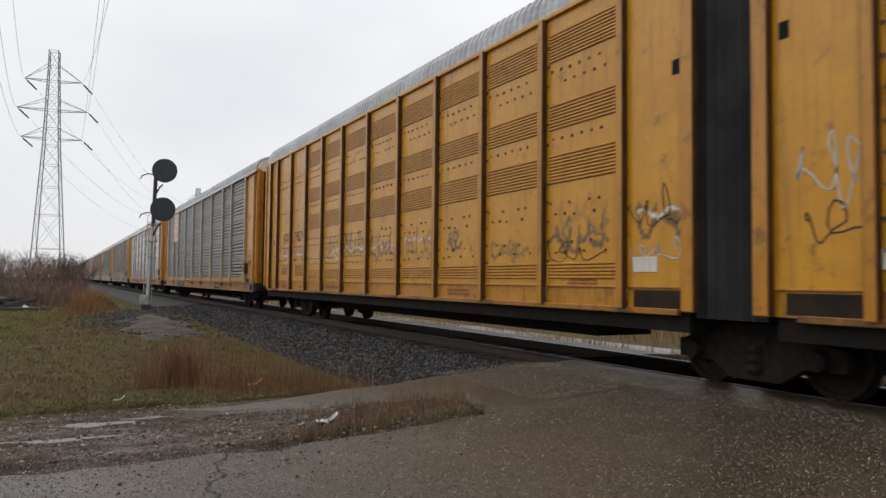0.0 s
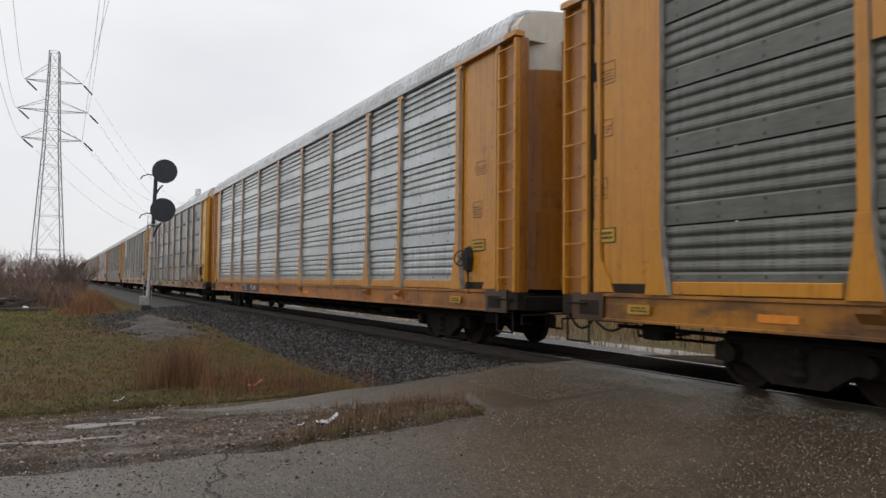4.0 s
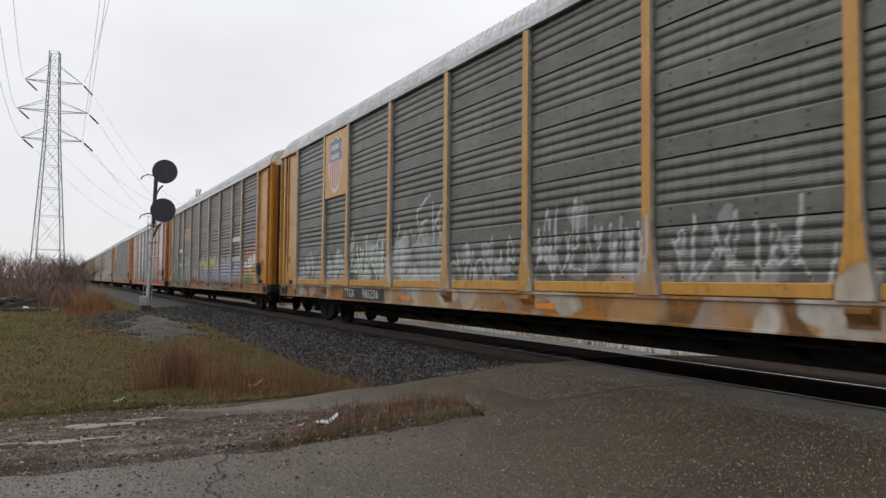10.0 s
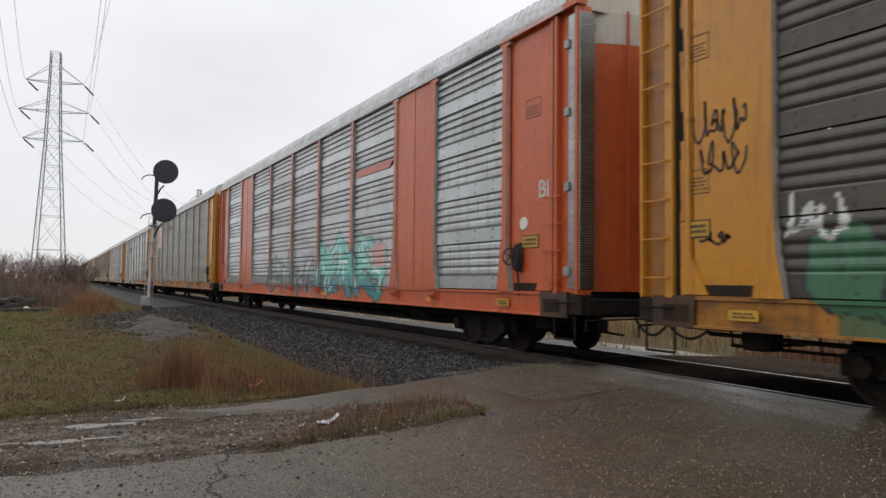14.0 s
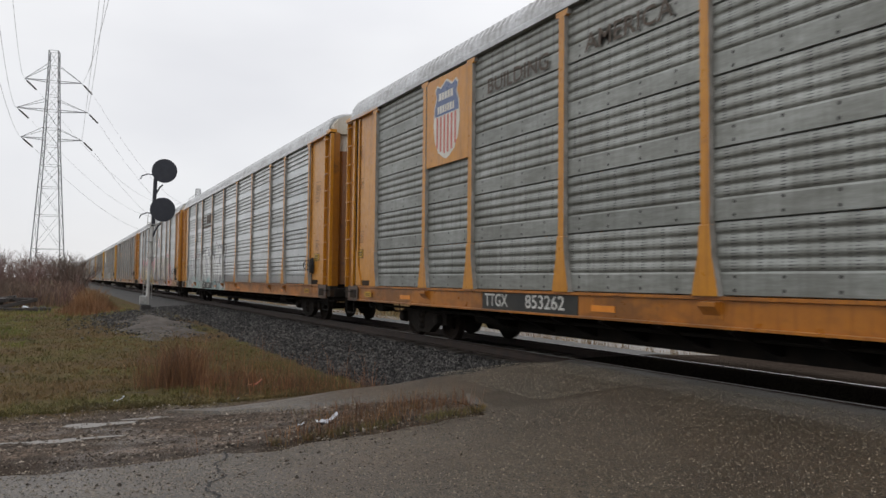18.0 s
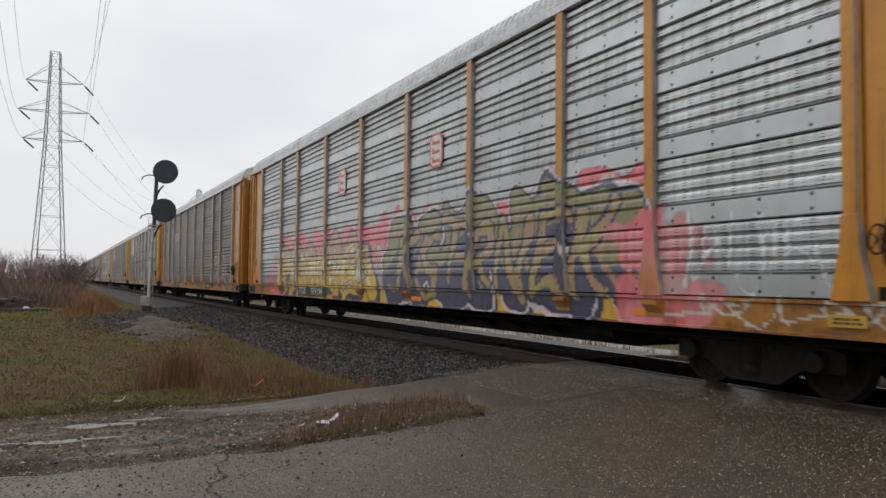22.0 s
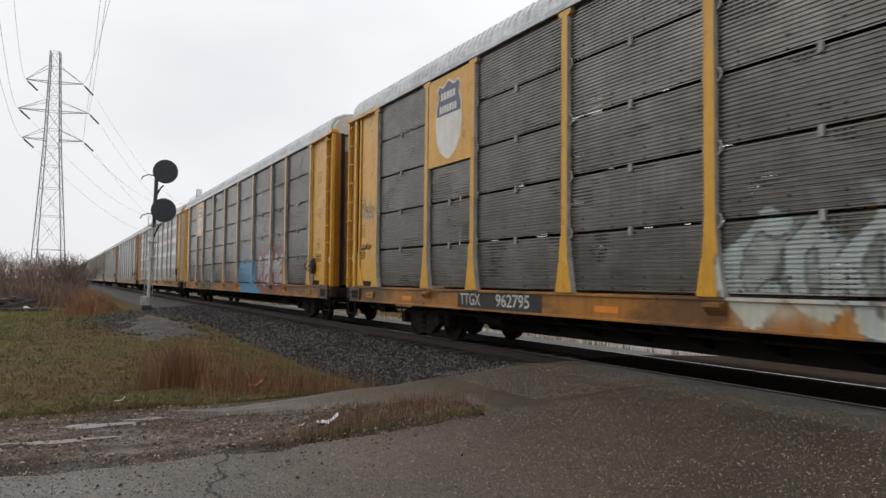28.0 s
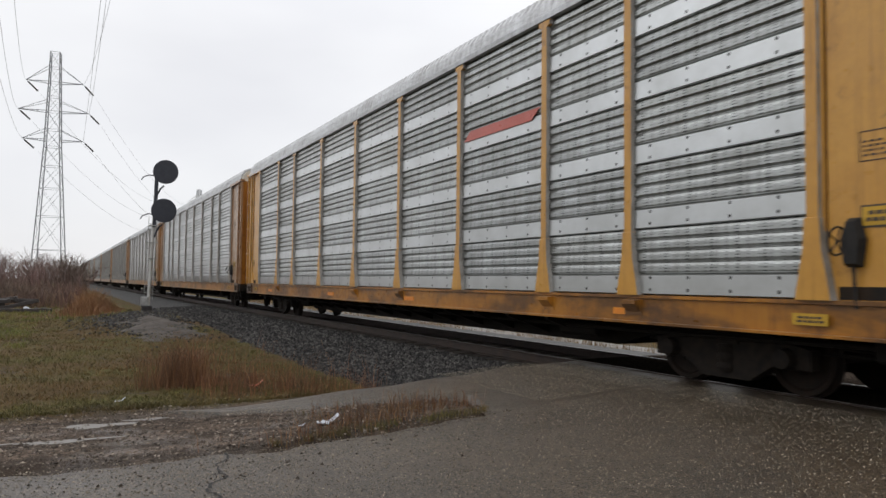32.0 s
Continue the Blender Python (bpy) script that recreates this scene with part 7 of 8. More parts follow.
def signal():
    x0, y0 = -34.6, 3.46
    z0 = ground_at(x0, y0) + 0.06
    top = new("railway_signal")
    top.location = (x0, y0, z0)
    top.rotation_euler = (0, radians(0.4), radians(0))
    tagged(top, "tall steel signal mast with two round black signal heads", "railway signal")
    part("foundation", Geo().box(-0.20, 0.22, -0.16, 0.26, -0.4, 0.22, 0.03), plain("stained_concrete", (0.045, 0.042, 0.040), (0.025, 0.023, 0.022), 0.8), top, "stained concrete foundation")
    part("junction_box", Geo().box(-0.14, 0.14, -0.20, 0.10, 0.22, 0.62, 0.03), M_GALVPOST, top, "grey steel junction box")
    part("mast", Geo().tube((0.03, 0.1, 0.2), (0.13, 0.24, 4.4), 0.075, 12), M_MAST, top, "pale galvanised mast")
    part("upper_mast", Geo().tube((0.13, 0.24, 3.7), (0.16, 0.30, 6.0), 0.085, 12), M_SIGNAL, top, "black upper mast")
    face = Vector((0.975, -0.22, 0)).normalized()
    for z in (4.45, 6.18):
        g = Geo()
        c = Vector((0.30, 0.52 + 0.02 * z, z))
        q = face.to_track_quat("Y", "Z").to_matrix()
        rings = []
        for d, r in ((-0.16, 0.02), (-0.16, 0.22), (-0.05, 0.24), (-0.03, 0.50), (-0.012, 0.535), (0.012, 0.535), (0.02, 0.50), (0.02, 0.02)):
            rings.append([c + q @ Vector((r * math.cos(a), d, r * math.sin(a))) for a in [2 * math.pi * i / 36 for i in range(36)]])
        g.skin(rings)
        head = part("signal_head", g, M_SIGNAL, top, "round black background plate and lamp case")
        part("bracket", Geo().path([c + Vector((-0.05, -0.05, -0.62)), c + Vector((-0.08, -0.18, -0.75)), c + Vector((-0.12, -0.30, -1.0)), Vector((0.14, 0.26, z - 1.2))], 0.04, 6), M_SIGNAL, top)
        part("cable_arm", Geo().path([Vector((0.14, 0.2, z - 0.2)), Vector((0.05, 0.0, z - 0.15)), Vector((0.02, -0.25, z - 0.25)), Vector((0.0, -0.32, z - 0.4))], 0.025, 6), M_SIGNAL, top)
    lad = Geo()
    for y in (-0.05, 0.30):
        lad.tube((-0.28, y, 0.5), (-0.1, y + 0.1, 4.2), 0.014, 5)
    part("ladder_rail", lad, M_GALVPOST, top)
    for i in range(12):
        z = 0.8 + 0.28 * i
        part("rung", once("signal_rung", lambda: Geo().tube((0, 0, 0), (0, 0.36, 0), 0.012, 5)), M_GALVPOST, top, at=(-0.28 + 0.18 * (z - 0.5) / 3.7, -0.05 + 0.1 * (z - 0.5) / 3.7, z))
    for z in (2.3, 3.0, 3.75):
        part("clamp", Geo().box(-0.08, 0.28, 0.02, 0.42, z, z + 0.04, 0.01), M_GALVPOST, top)


signal()


# ---------------------------------------------------------------- pylons and their wires
ARMS = ((37.2, 4.6), (31.9, 5.7), (26.7, 4.9))


def leg_half(z, h=41.5):
    return 0.76 + (1.25 - 0.76) * max(0.0, 41.5 - z) / 16 if z > 25.5 else 1.25 + (2.6 - 1.25) * (25.5 - z) / 25.5


def pylon(x0, y0, heading, fat=1.0):
    top = new("power_pylon")
    top.location = (x0, y0, -0.8)
    top.rotation_euler.z = heading
    tagged(top, "tall grey steel lattice power pylon with three cross-arms", "power pylon", "pylons of the power line")
    zs = [0, 7, 13, 18, 22, 25.5, 28.6, 31.9, 34.6, 37.2, 39.9, 42.7]
    corner = lambda z, a, b: Vector((a * leg_half(z), b * leg_half(z), z))
    for a in (-1, 1):
        for b in (-1, 1):
            part("leg", Geo().skin([[corner(z, a, b) + Vector((p, q, 0)) * 0.085 * fat for p, q in ((1, 0), (0, 1), (-1, 0), (0, -1))] for z in zs]), M_LATTICE, top)
    for z0, z1 in zip(zs[:-1], zs[1:]):
        g = Geo()
        for (a, b), (c, d) in (((-1, -1), (1, -1)), ((1, -1), (1, 1)), ((1, 1), (-1, 1)), ((-1, 1), (-1, -1))):
            g.tube(corner(z0, a, b), corner(z1, c, d), 0.03 * fat, 4)
            g.tube(corner(z0, c, d), corner(z1, a, b), 0.03 * fat, 4)
            g.tube(corner(z1, a, b), corner(z1, c, d), 0.04 * fat, 4)
        tagged(part("bracing", g, M_LATTICE, top), kind="stuff")
    for z, w in ARMS:
        h = leg_half(z)
        for s in (-1, 1):
            tip = Vector((0, s * w, z + 0.15))
            g = Geo()
            for a in (-1, 1):
                g.tube((a * h, s * h, z), tip, 0.07 * fat, 4)
                g.tube((a * h, s * h, z + (2.9 if z > 33 else 1.9)), tip, 0.045 * fat, 4)
                for q in (0.35, 0.7):
                    p = Vector((a * h, s * h, z)).lerp(tip, q)
                    g.tube(p, Vector((-a * h, s * h, z)).lerp(tip, q), 0.035 * fat, 4)
            part("cross_arm", g, M_LATTICE, top)
    return top


def tip_at(x0, y0, heading, z, w, s):
    return Vector((x0 - math.sin(heading) * s * w, y0 + math.cos(heading) * s * w, z - 0.65))


P1, P2 = (-147.3, -1.55), (-342.0, 55.5)
HEAD1, HEAD2 = radians(-9), radians(16)
pylon(*P1, HEAD1)
pylon(*P2, HEAD2, 1.6)


def wire(a, b, sag, r0, r1, n=26):
    g = Geo()
    pts = []
    for i in range(n + 1):
        t = i / n
        p = a.lerp(b, t)
        pts.append(p - Vector((0, 0, sag * 4 * t * (1 - t))))
    rings = []
    for i, p in enumerate(pts):
        r = r0 + (r1 - r0) * i / n
        rings.append([p + Vector((0, r * math.cos(q), r * math.sin(q))) for q in (0.5, 2.6, 4.7)])
    return g.skin(rings)


NEAR_END = {(0, 1): (3.4, 26.5), (1, 1): (2.9, 25.6), (2, 1): (2.4, 24.4), (0, -1): (-3.9, 25.2), (1, -1): (-4.6, 21.6), (2, -1): (-5.0, 19.2)}
for i, (z, w) in enumerate(ARMS):
    for s in (-1, 1):
        a = tip_at(*P1, HEAD1, z, w, s)
        b = tip_at(*P2, HEAD2, z, w, s)
        d = (b - a).normalized()
        end = a + Vector((-0.80, 0.58, -0.40)).normalized() * 4.2
        g = Geo()
        rr = []
        for j in range(21):
            p = a.lerp(end, 0.78 * j / 20)
            r = 0.04 if j < 4 else 0.20 if j % 2 else 0.10
            rr.append([p + Vector((0, r * math.cos(q), r * math.sin(q))) for q in (0, 1.57, 3.14, 4.71)])
        st = part("insulator_string", g.skin(rr), M_INSUL)
        tagged(st, "dark string of insulators hung from a pylon arm", "insulator", "insulators of the power line")
        c = part("power_line", wire(end, b, 9.0, 0.022, 0.04), M_CABLE)
        tagged(c, "thin grey overhead conductor running between pylons", "power line", "wires of the power line")
        y1, z1 = NEAR_END[(i, s)]
        q = Vector((-66.0, y1, z1 - 0.5))
        far = a + (q - a) * 2.7
        far.z = a.z + 2.0
        sag = ((a.z + (far.z - a.z) / 2.7) - q.z) / (4 * (1 / 2.7) * (1 - 1 / 2.7))
        c = part("power_line", wire(a, far, sag, 0.028, 0.012, 40), M_CABLE)
        tagged(c, "thin grey overhead conductor running between pylons", "power line", "wires of the power line")


# ---------------------------------------------------------------- plants
def leaf_mat(name, a, b, c, drifts=0.3):
    m, n, l, bs = tree(name)
    g = n.new("ShaderNodeNewGeometry")
    r = n.new("ShaderNodeValToRGB")
    r.color_ramp.elements[0].color, r.color_ramp.elements[1].color = (*a, 1), (*c, 1)
    e = r.color_ramp.elements.new(0.55)
    e.color = (*b, 1)
    l.new(g.outputs["Random Per Island"], r.inputs["Fac"])
    v = coords(n, l, shift=False)
    col = blend(n, l, 0.7, r.outputs["Color"], ramp(n, l, grain(n, l, v, 1.2, 3), 0.3, 0.7, (0.50, 0.46, 0.42, 1), (1.30, 1.26, 1.15, 1)), "MULTIPLY")
    # broad drifts of greener and browner growth
    drift = ramp(n, l, grain(n, l, v, 0.33, 3), 0.40, 0.60, (0.88, 1.05, 0.80, 1), (1.25, 0.92, 0.85, 1))
    col = blend(n, l, drifts, col, drift, "MULTIPLY")
    l.new(col, bs.inputs["Base Color"])
    bs.inputs["Roughness"].default_value = 0.7
    return m


M_WEED = leaf_mat("dead_weed_stalks", (0.060, 0.026, 0.013), (0.150, 0.066, 0.028), (0.28, 0.155, 0.075))
M_GRASS = leaf_mat("short_winter_grass", (0.066, 0.058, 0.014), (0.100, 0.082, 0.022), (0.155, 0.108, 0.046), 0.8)
M_TWIG = leaf_mat("bare_brush_twigs", (0.070, 0.044, 0.042), (0.125, 0.082, 0.078), (0.20, 0.145, 0.135), 0.6)
M_FIELD = leaf_mat("tan_field_grass", (0.16, 0.10, 0.045), (0.24, 0.16, 0.075), (0.30, 0.22, 0.12))


def blades(name, x, y, h, w, lean, material, label, seed, segs=2):
    """Many bent blades, each a tapering strip standing on the ground."""
    r = np.random.RandomState(seed)
    n = len(x)
    z = ground_z(x, y)
    a = r.uniform(0, 6.283, n)
    da, dl = r.uniform(0, 6.283, n), h * lean * r.uniform(0.1, 1.0, n)
    wx, wy = np.cos(a) * w / 2, np.sin(a) * w / 2
    vs = np.empty((n, 5, 3))
    vs[:, 0] = np.stack([x - wx, y - wy, z - 0.02], -1)
    vs[:, 1] = np.stack([x + wx, y + wy, z - 0.02], -1)
    mx, my = x + np.cos(da) * dl * 0.3, y + np.sin(da) * dl * 0.3
    vs[:, 2] = np.stack([mx + wx * 0.7, my + wy * 0.7, z + h * 0.6], -1)
    vs[:, 3] = np.stack([mx - wx * 0.7, my - wy * 0.7, z + h * 0.6], -1)
    vs[:, 4] = np.stack([x + np.cos(da) * dl, y + np.sin(da) * dl, z + h], -1)
    o = np.arange(n)[:, None] * 5
    me = bpy.data.meshes.new(name)
    quads = (o + np.array([[0, 1, 2, 3]])).tolist()
    tris = (o + np.array([[3, 2, 4]])).tolist()
    me.from_pydata(vs.reshape(-1, 3).tolist(), [], quads + tris)
    ob = part(name, me, material)
    return tagged(ob, label, name.replace("_", " "), kind="stuff")


def scatter(seed, n, x0, x1, y0, y1, patch=0.0, size=2.0, near=False):
    r = np.random.RandomState(seed)
    x = r.uniform(x0, x1, n) if not near else x1 - (x1 - x0) * r.uniform(0, 1, n) ** 2.2
    y = r.uniform(y0, y1, n)
    keep = wave(x, y, seed + 7, size) > patch
    return x[keep], y[keep]


rs = np.random.RandomState(4)
# tall dead weeds at the field's edge, in clumps
wx, wy, wh = [], [], []
for _ in range(165):
    stand = rs.uniform() < 0.28
    t = rs.uniform(0.02, 0.15) if stand else rs.uniform(0.1, 1)
    tall = 0.72 if stand else 0.34 * (1.15 - 0.4 * t)
    wide = 0.20 if stand else 0.42
    cx, cy = -11.7 + 2.0 * t + rs.normal(0, wide), 1.45 + 2.45 * t + rs.normal(0, wide)
    n = int(rs.uniform(8, 34) * (1.0 if stand else 0.8))
    wx.append(rs.normal(cx, 0.12, n))
    wy.append(rs.normal(cy, 0.12, n))
    wh.append(np.clip(rs.normal(tall * rs.uniform(0.25, 1.1), 0.12, n), 0.05, 0.95))
for _ in range(40):
    cx, cy = rs.uniform(-16.0, -11.5), rs.uniform(1.6, 3.9)
    n = int(rs.uniform(5, 22))
    wx.append(rs.normal(cx, 0.14, n))
    wy.append(rs.normal(cy, 0.14, n))
    wh.append(np.clip(rs.normal(rs.uniform(0.15, 0.5), 0.08, n), 0.06, 0.7))
for _ in range(90):
    t = rs.uniform(0, 1)
    wx.append(np.array([-11.7 + 2.0 * t + rs.normal(0, 0.45)]))
    wy.append(np.array([1.45 + 2.45 * t + rs.normal(0, 0.4)]))
    wh.append(np.array([rs.uniform(0.4, 0.85)]))
wx, wy, wh = np.concatenate(wx), np.concatenate(wy), np.concatenate(wh)
ok = (wx < -9.6) & (wy < 4.25)
wx, wy, wh = wx[ok], wy[ok], wh[ok]
blades("dead_weeds", wx, wy, wh, rs.uniform(0.0025, 0.007, len(wx)), 0.75, M_WEED, "tall rust-brown dead weeds at the edge of the turf", 41)
# orange-brown stand by the signal
fx, fy = rs.normal(-36.0, 1.5, 3600), rs.normal(1.35, 0.55, 3600)
fh = 1.15 * np.exp(-((fx + 36.0) / 2.4) ** 2 - ((fy - 1.35) / 0.9) ** 2) * rs.uniform(0.5, 1.15, 3600) + 0.1
M_FOX = leaf_mat("orange_dead_weed", (0.14, 0.060, 0.024), (0.22, 0.105, 0.045), (0.28, 0.16, 0.08))
blades("dead_weeds", fx, fy, fh, rs.uniform(0.010, 0.024, len(fx)), 0.7, M_FOX, "orange-brown stand of dead weeds beside the signal", 42)
# weeds on the island beside the road
ix, iy = [], []
for cx, cy, n, sx, sy in ((-7.35, 3.0, 520, 0.22, 0.35), (-7.7, 3.7, 520, 0.25, 0.3), (-7.5, 4.3, 120, 0.2, 0.2), (-7.15, 2.3, 120, 0.15, 0.3), (-8.0, 2.9, 120, 0.2, 0.3)):
    ix.append(rs.normal(cx, sx, n))
    iy.append(rs.normal(cy, sy, n))
ix, iy = np.concatenate(ix), np.concatenate(iy)
blades("dead_weeds", ix, iy, np.clip(rs.normal(0.13, 0.08, len(ix)), 0.03, 0.42), rs.uniform(0.003, 0.007, len(ix)), 0.7, M_WEED, "thin brown weeds on a gravel island in the road", 43)
# short turf
gx, gy = scatter(5, 70000, -34.0, -9.75, -9.0, 4.0, -0.55, 1.3, near=True)
blades("short_grass", gx, gy, rs.uniform(0.015, 0.055, len(gx)) * (1 + 0.8 * (wave(gx, gy, 55, 0.8) > 0.5)), 0.006 + 0.0006 * -gx, 1.6, M_GRASS, "short damp winter grass, green and straw-coloured", 44)
M_TURF = leaf_mat("green_turf", (0.095, 0.115, 0.018), (0.14, 0.150, 0.036), (0.17, 0.145, 0.055), 0.5)
gx, gy = scatter(13, 26000, -39.0, -17.0, -14.0, -0.6, -0.15, 2.6)
blades("short_grass", gx, gy, rs.uniform(0.04, 0.12, len(gx)), 0.022, 0.8, M_TURF, "greener turf near the rubbish heap", 51)
gx, gy = scatter(6, 14000, -75.0, -30.0, -22.0, 3.0, -0.8, 3.0)
blades("short_grass", gx, gy, rs.uniform(0.06, 0.2, len(gx)), 0.035, 0.8, M_TURF, "rough winter grass farther out in the field", 45)
# straggling grass along the broken edges of the asphalt
gx = np.concatenate([rs.normal(-7.12, 0.08, 1500), rs.normal(-9.75, 0.22, 3200), rs.uniform(-9.3, -7.1, 700)])
gy = np.concatenate([rs.uniform(1.9, 4.4, 1500), rs.uniform(-4.0, 4.0, 3200), rs.uniform(2.4, 4.3, 700)])
keep = wave(gx, gy, 93, 0.9) > -0.2
gx, gy = gx[keep], gy[keep]
blades("short_grass", gx, gy, rs.uniform(0.015, 0.08, len(gx)), 0.006, 1.2, M_GRASS, "straggling grass along the broken edge of the asphalt", 50)
# dead grass and weeds beyond the rails
gx, gy = scatter(8, 30000, -70.0, 14.0, 15.0, 34.0, -0.6, 3.0)
blades("field_grass", gx, gy, rs.uniform(0.3, 0.8, len(gx)), 0.03, 0.5, M_FIELD, "tan dead grass in the field beyond the rails", 46)
gx, gy = scatter(9, 9000, -60.0, -9.0, 12.0, 14.0, -0.1, 2.0)
blades("field_grass", gx, gy, rs.uniform(0.08, 0.35, len(gx)), 0.014, 0.6, M_FIELD, "thin dead grass behind the ballast", 47)
gx, gy = scatter(10, 16000, -11.0, 10.0, 12.9, 16.5, -0.7, 1.5)
blades("dead_weeds", gx, gy, rs.uniform(0.2, 0.75, len(gx)), 0.012, 0.6, M_WEED, "brown dead weeds close beyond the crossing", 48)


gx, gy = scatter(12, 9000, -62.0, -43.5, -16.0, 1.5, -0.9, 3.0)
blades("dead_weeds", gx, gy, rs.uniform(0.4, 1.5, len(gx)), 0.035, 0.6, leaf_mat("brown_undergrowth", (0.11, 0.070, 0.056), (0.17, 0.11, 0.08), (0.24, 0.16, 0.11)), "brown dead undergrowth below the brush", 49)


def brush(name, spots, seed, label, category):
    """Leafless bushes: stems that fork into fine twigs."""
    r = random.Random(seed)
    vs, fs = [], []

    def limb(p, d, length, rad, depth):
        q = p + d * length
        u = d.orthogonal().normalized()
        w = d.cross(u)
        o = len(vs)
        for c, k in ((p, rad), (q, rad * 0.6)):
            for t in (0, 2.09, 4.19):
                vs.append(tuple(c + (u * math.cos(t) + w * math.sin(t)) * k))
        fs.extend(((o, o + 1, o + 4, o + 3), (o + 1, o + 2, o + 5, o + 4), (o + 2, o, o + 3, o + 5)))
        if depth:
            for _ in range(r.choice((2, 3, 3))):
                e = (d + Vector((r.uniform(-0.75, 0.75), r.uniform(-0.75, 0.75), r.uniform(-0.15, 0.55)))).normalized()
                limb(p.lerp(q, r.uniform(0.55, 1.0)), e, length * r.uniform(0.55, 0.85), rad * 0.58, depth - 1)

    for x, y, h in spots:
        z = ground_at(x, y) - 0.1
        for _ in range(r.choice((3, 4, 5))):
            d = Vector((r.uniform(-0.35, 0.35), r.uniform(-0.35, 0.35), 1)).normalized()
            limb(Vector((x + r.uniform(-0.4, 0.4), y + r.uniform(-0.4, 0.4), z)), d, h * 0.36, h * 0.011, 4)
    me = bpy.data.meshes.new(name)
    me.from_pydata(vs, [], fs)
    ob = part(name, me, M_TWIG)
    return tagged(ob, label, category, kind="stuff")


rb = random.Random(9)
spots = [(rb.uniform(-75, -52), rb.uniform(-9, 1.4), rb.uniform(2.0, 3.5)) for _ in range(80)]
spots += [(rb.uniform(-50, -44), rb.uniform(-6.0, 1.0), rb.uniform(1.0, 2.0)) for _ in range(46)]
spots += [(rb.uniform(-66, -52), rb.uniform(0.4, 1.6), rb.uniform(3.0, 4.2)) for _ in range(8)]
brush("brush", spots, 3, "leafless brown brush at the far side of the turf", "brush")
spots = [(rb.uniform(-150, -85), rb.uniform(-26, 0.5), rb.uniform(3.5, 6.5)) for _ in range(80)]
brush("far_brush", spots, 5, "bare brown trees and brush in the distance", "brush")
spots = [(rb.uniform(-220, 60), rb.uniform(60, 95), rb.uniform(4, 8)) for _ in range(70)]
brush("far_brush", spots, 6, "bare brown trees beyond the field", "brush")


# ---------------------------------------------------------------- stones
def stones(name, x, y, z, size, material, label, seed):
    r = np.random.RandomState(seed)
    n = len(x)
    base = np.array([(1, 0, 0), (-1, 0, 0), (0, 1, 0), (0, -1, 0), (0, 0, 1), (0, 0, -1)], float)
    tri = np.array([(0, 2, 4), (2, 1, 4), (1, 3, 4), (3, 0, 4), (2, 0, 5), (1, 2, 5), (3, 1, 5), (0, 3, 5)])
    v = base[None] * r.uniform(0.55, 1.15, (n, 6, 1)) + r.uniform(-0.25, 0.25, (n, 6, 3))
    a = r.uniform(0, 6.28, n)
    c, s = np.cos(a)[:, None], np.sin(a)[:, None]
    v = np.stack([v[..., 0] * c - v[..., 1] * s, v[..., 0] * s + v[..., 1] * c, v[..., 2] * 0.75], -1) * size[:, None, None]
    v += np.stack([x, y, z], -1)[:, None]
    f = (np.arange(n)[:, None, None] * 6 + tri[None]).reshape(-1, 3)
    me = bpy.data.meshes.new(name)
    me.from_pydata(v.reshape(-1, 3).tolist(), [], f.tolist())
    return tagged(part(name, me, material), label, name.replace("_", " "), kind="stuff")


n = 30000
sx = -9.7 - 32.0 * rs.uniform(0, 1, n) ** 1.8
sy = rs.uniform(3.9, 7.25, n)
stones("ballast_stones", sx, sy, bank_z(sx, sy) + 0.008, rs.uniform(0.022, 0.060, n) * (1 + 0.6 * np.clip((-sx - 14) / 25, 0, 1)), M_STONE, "loose dark grey crushed stones on the bank", 61)
n = 3500
sx, sy = rs.normal(-27.5, 2.8, n), rs.normal(2.6, 0.75, n)
stones("ballast_stones", sx, sy, ground_z(sx, sy) + 0.01, rs.uniform(0.03, 0.075, n), M_STONE, "heap of grey crushed stone near the signal", 62)
n = 16000
sx = rs.uniform(-9.9, -7.0, n)
sy = rs.uniform(-3.0, 4.6, n)
ok = (sx > -9.4) | (sy < 2.0)
sx, sy = sx[ok], sy[ok]
M_GRIT = stone_mat("muddy_gravel_stone", (0.035, 0.026, 0.019), (0.32, 0.27, 0.22))
stones("gravel", sx, sy, np.maximum(ground_z(sx, sy), -0.5) + 0.002, np.clip(rs.exponential(0.006, len(sx)) + 0.004, 0, 0.03), M_GRIT, "loose muddy gravel along the road", 63)
n = 900
sx, sy = ROAD_W + np.abs(rs.normal(0.0, 0.7, n)), rs.uniform(-1.0, 4.6, n)
stones("gravel", sx, sy, road_top(sx, sy) + 0.003, np.clip(rs.exponential(0.006, n) + 0.003, 0, 0.022), M_GRIT, "small stones scattered on the asphalt's edge", 64)

n = 95000
sx = 3.5 - 11.0 * rs.uniform(0, 1, n)
sy = rs.uniform(-0.5, 7.2, n)
ok = (sx > ROAD_W + 0.1) & (sx < -0.55 * sy + 3.0) & (sx < -1.2)
sx, sy = sx[ok], sy[ok]
ax, ay = rs.uniform(-9.6, ROAD_W, 14000), rs.uniform(5.0, 7.3, 14000)
sx, sy = np.concatenate([sx, ax]), np.concatenate([sy, ay])
M_CHIP = stone_mat("asphalt_chippings", (0.026, 0.022, 0.017), (0.50, 0.43, 0.33))
stones("chippings", sx, sy, road_top(sx, sy) + 0.0005, rs.uniform(0.003, 0.0088, len(sx)), M_CHIP, "fine stone chippings showing in the worn asphalt", 65)

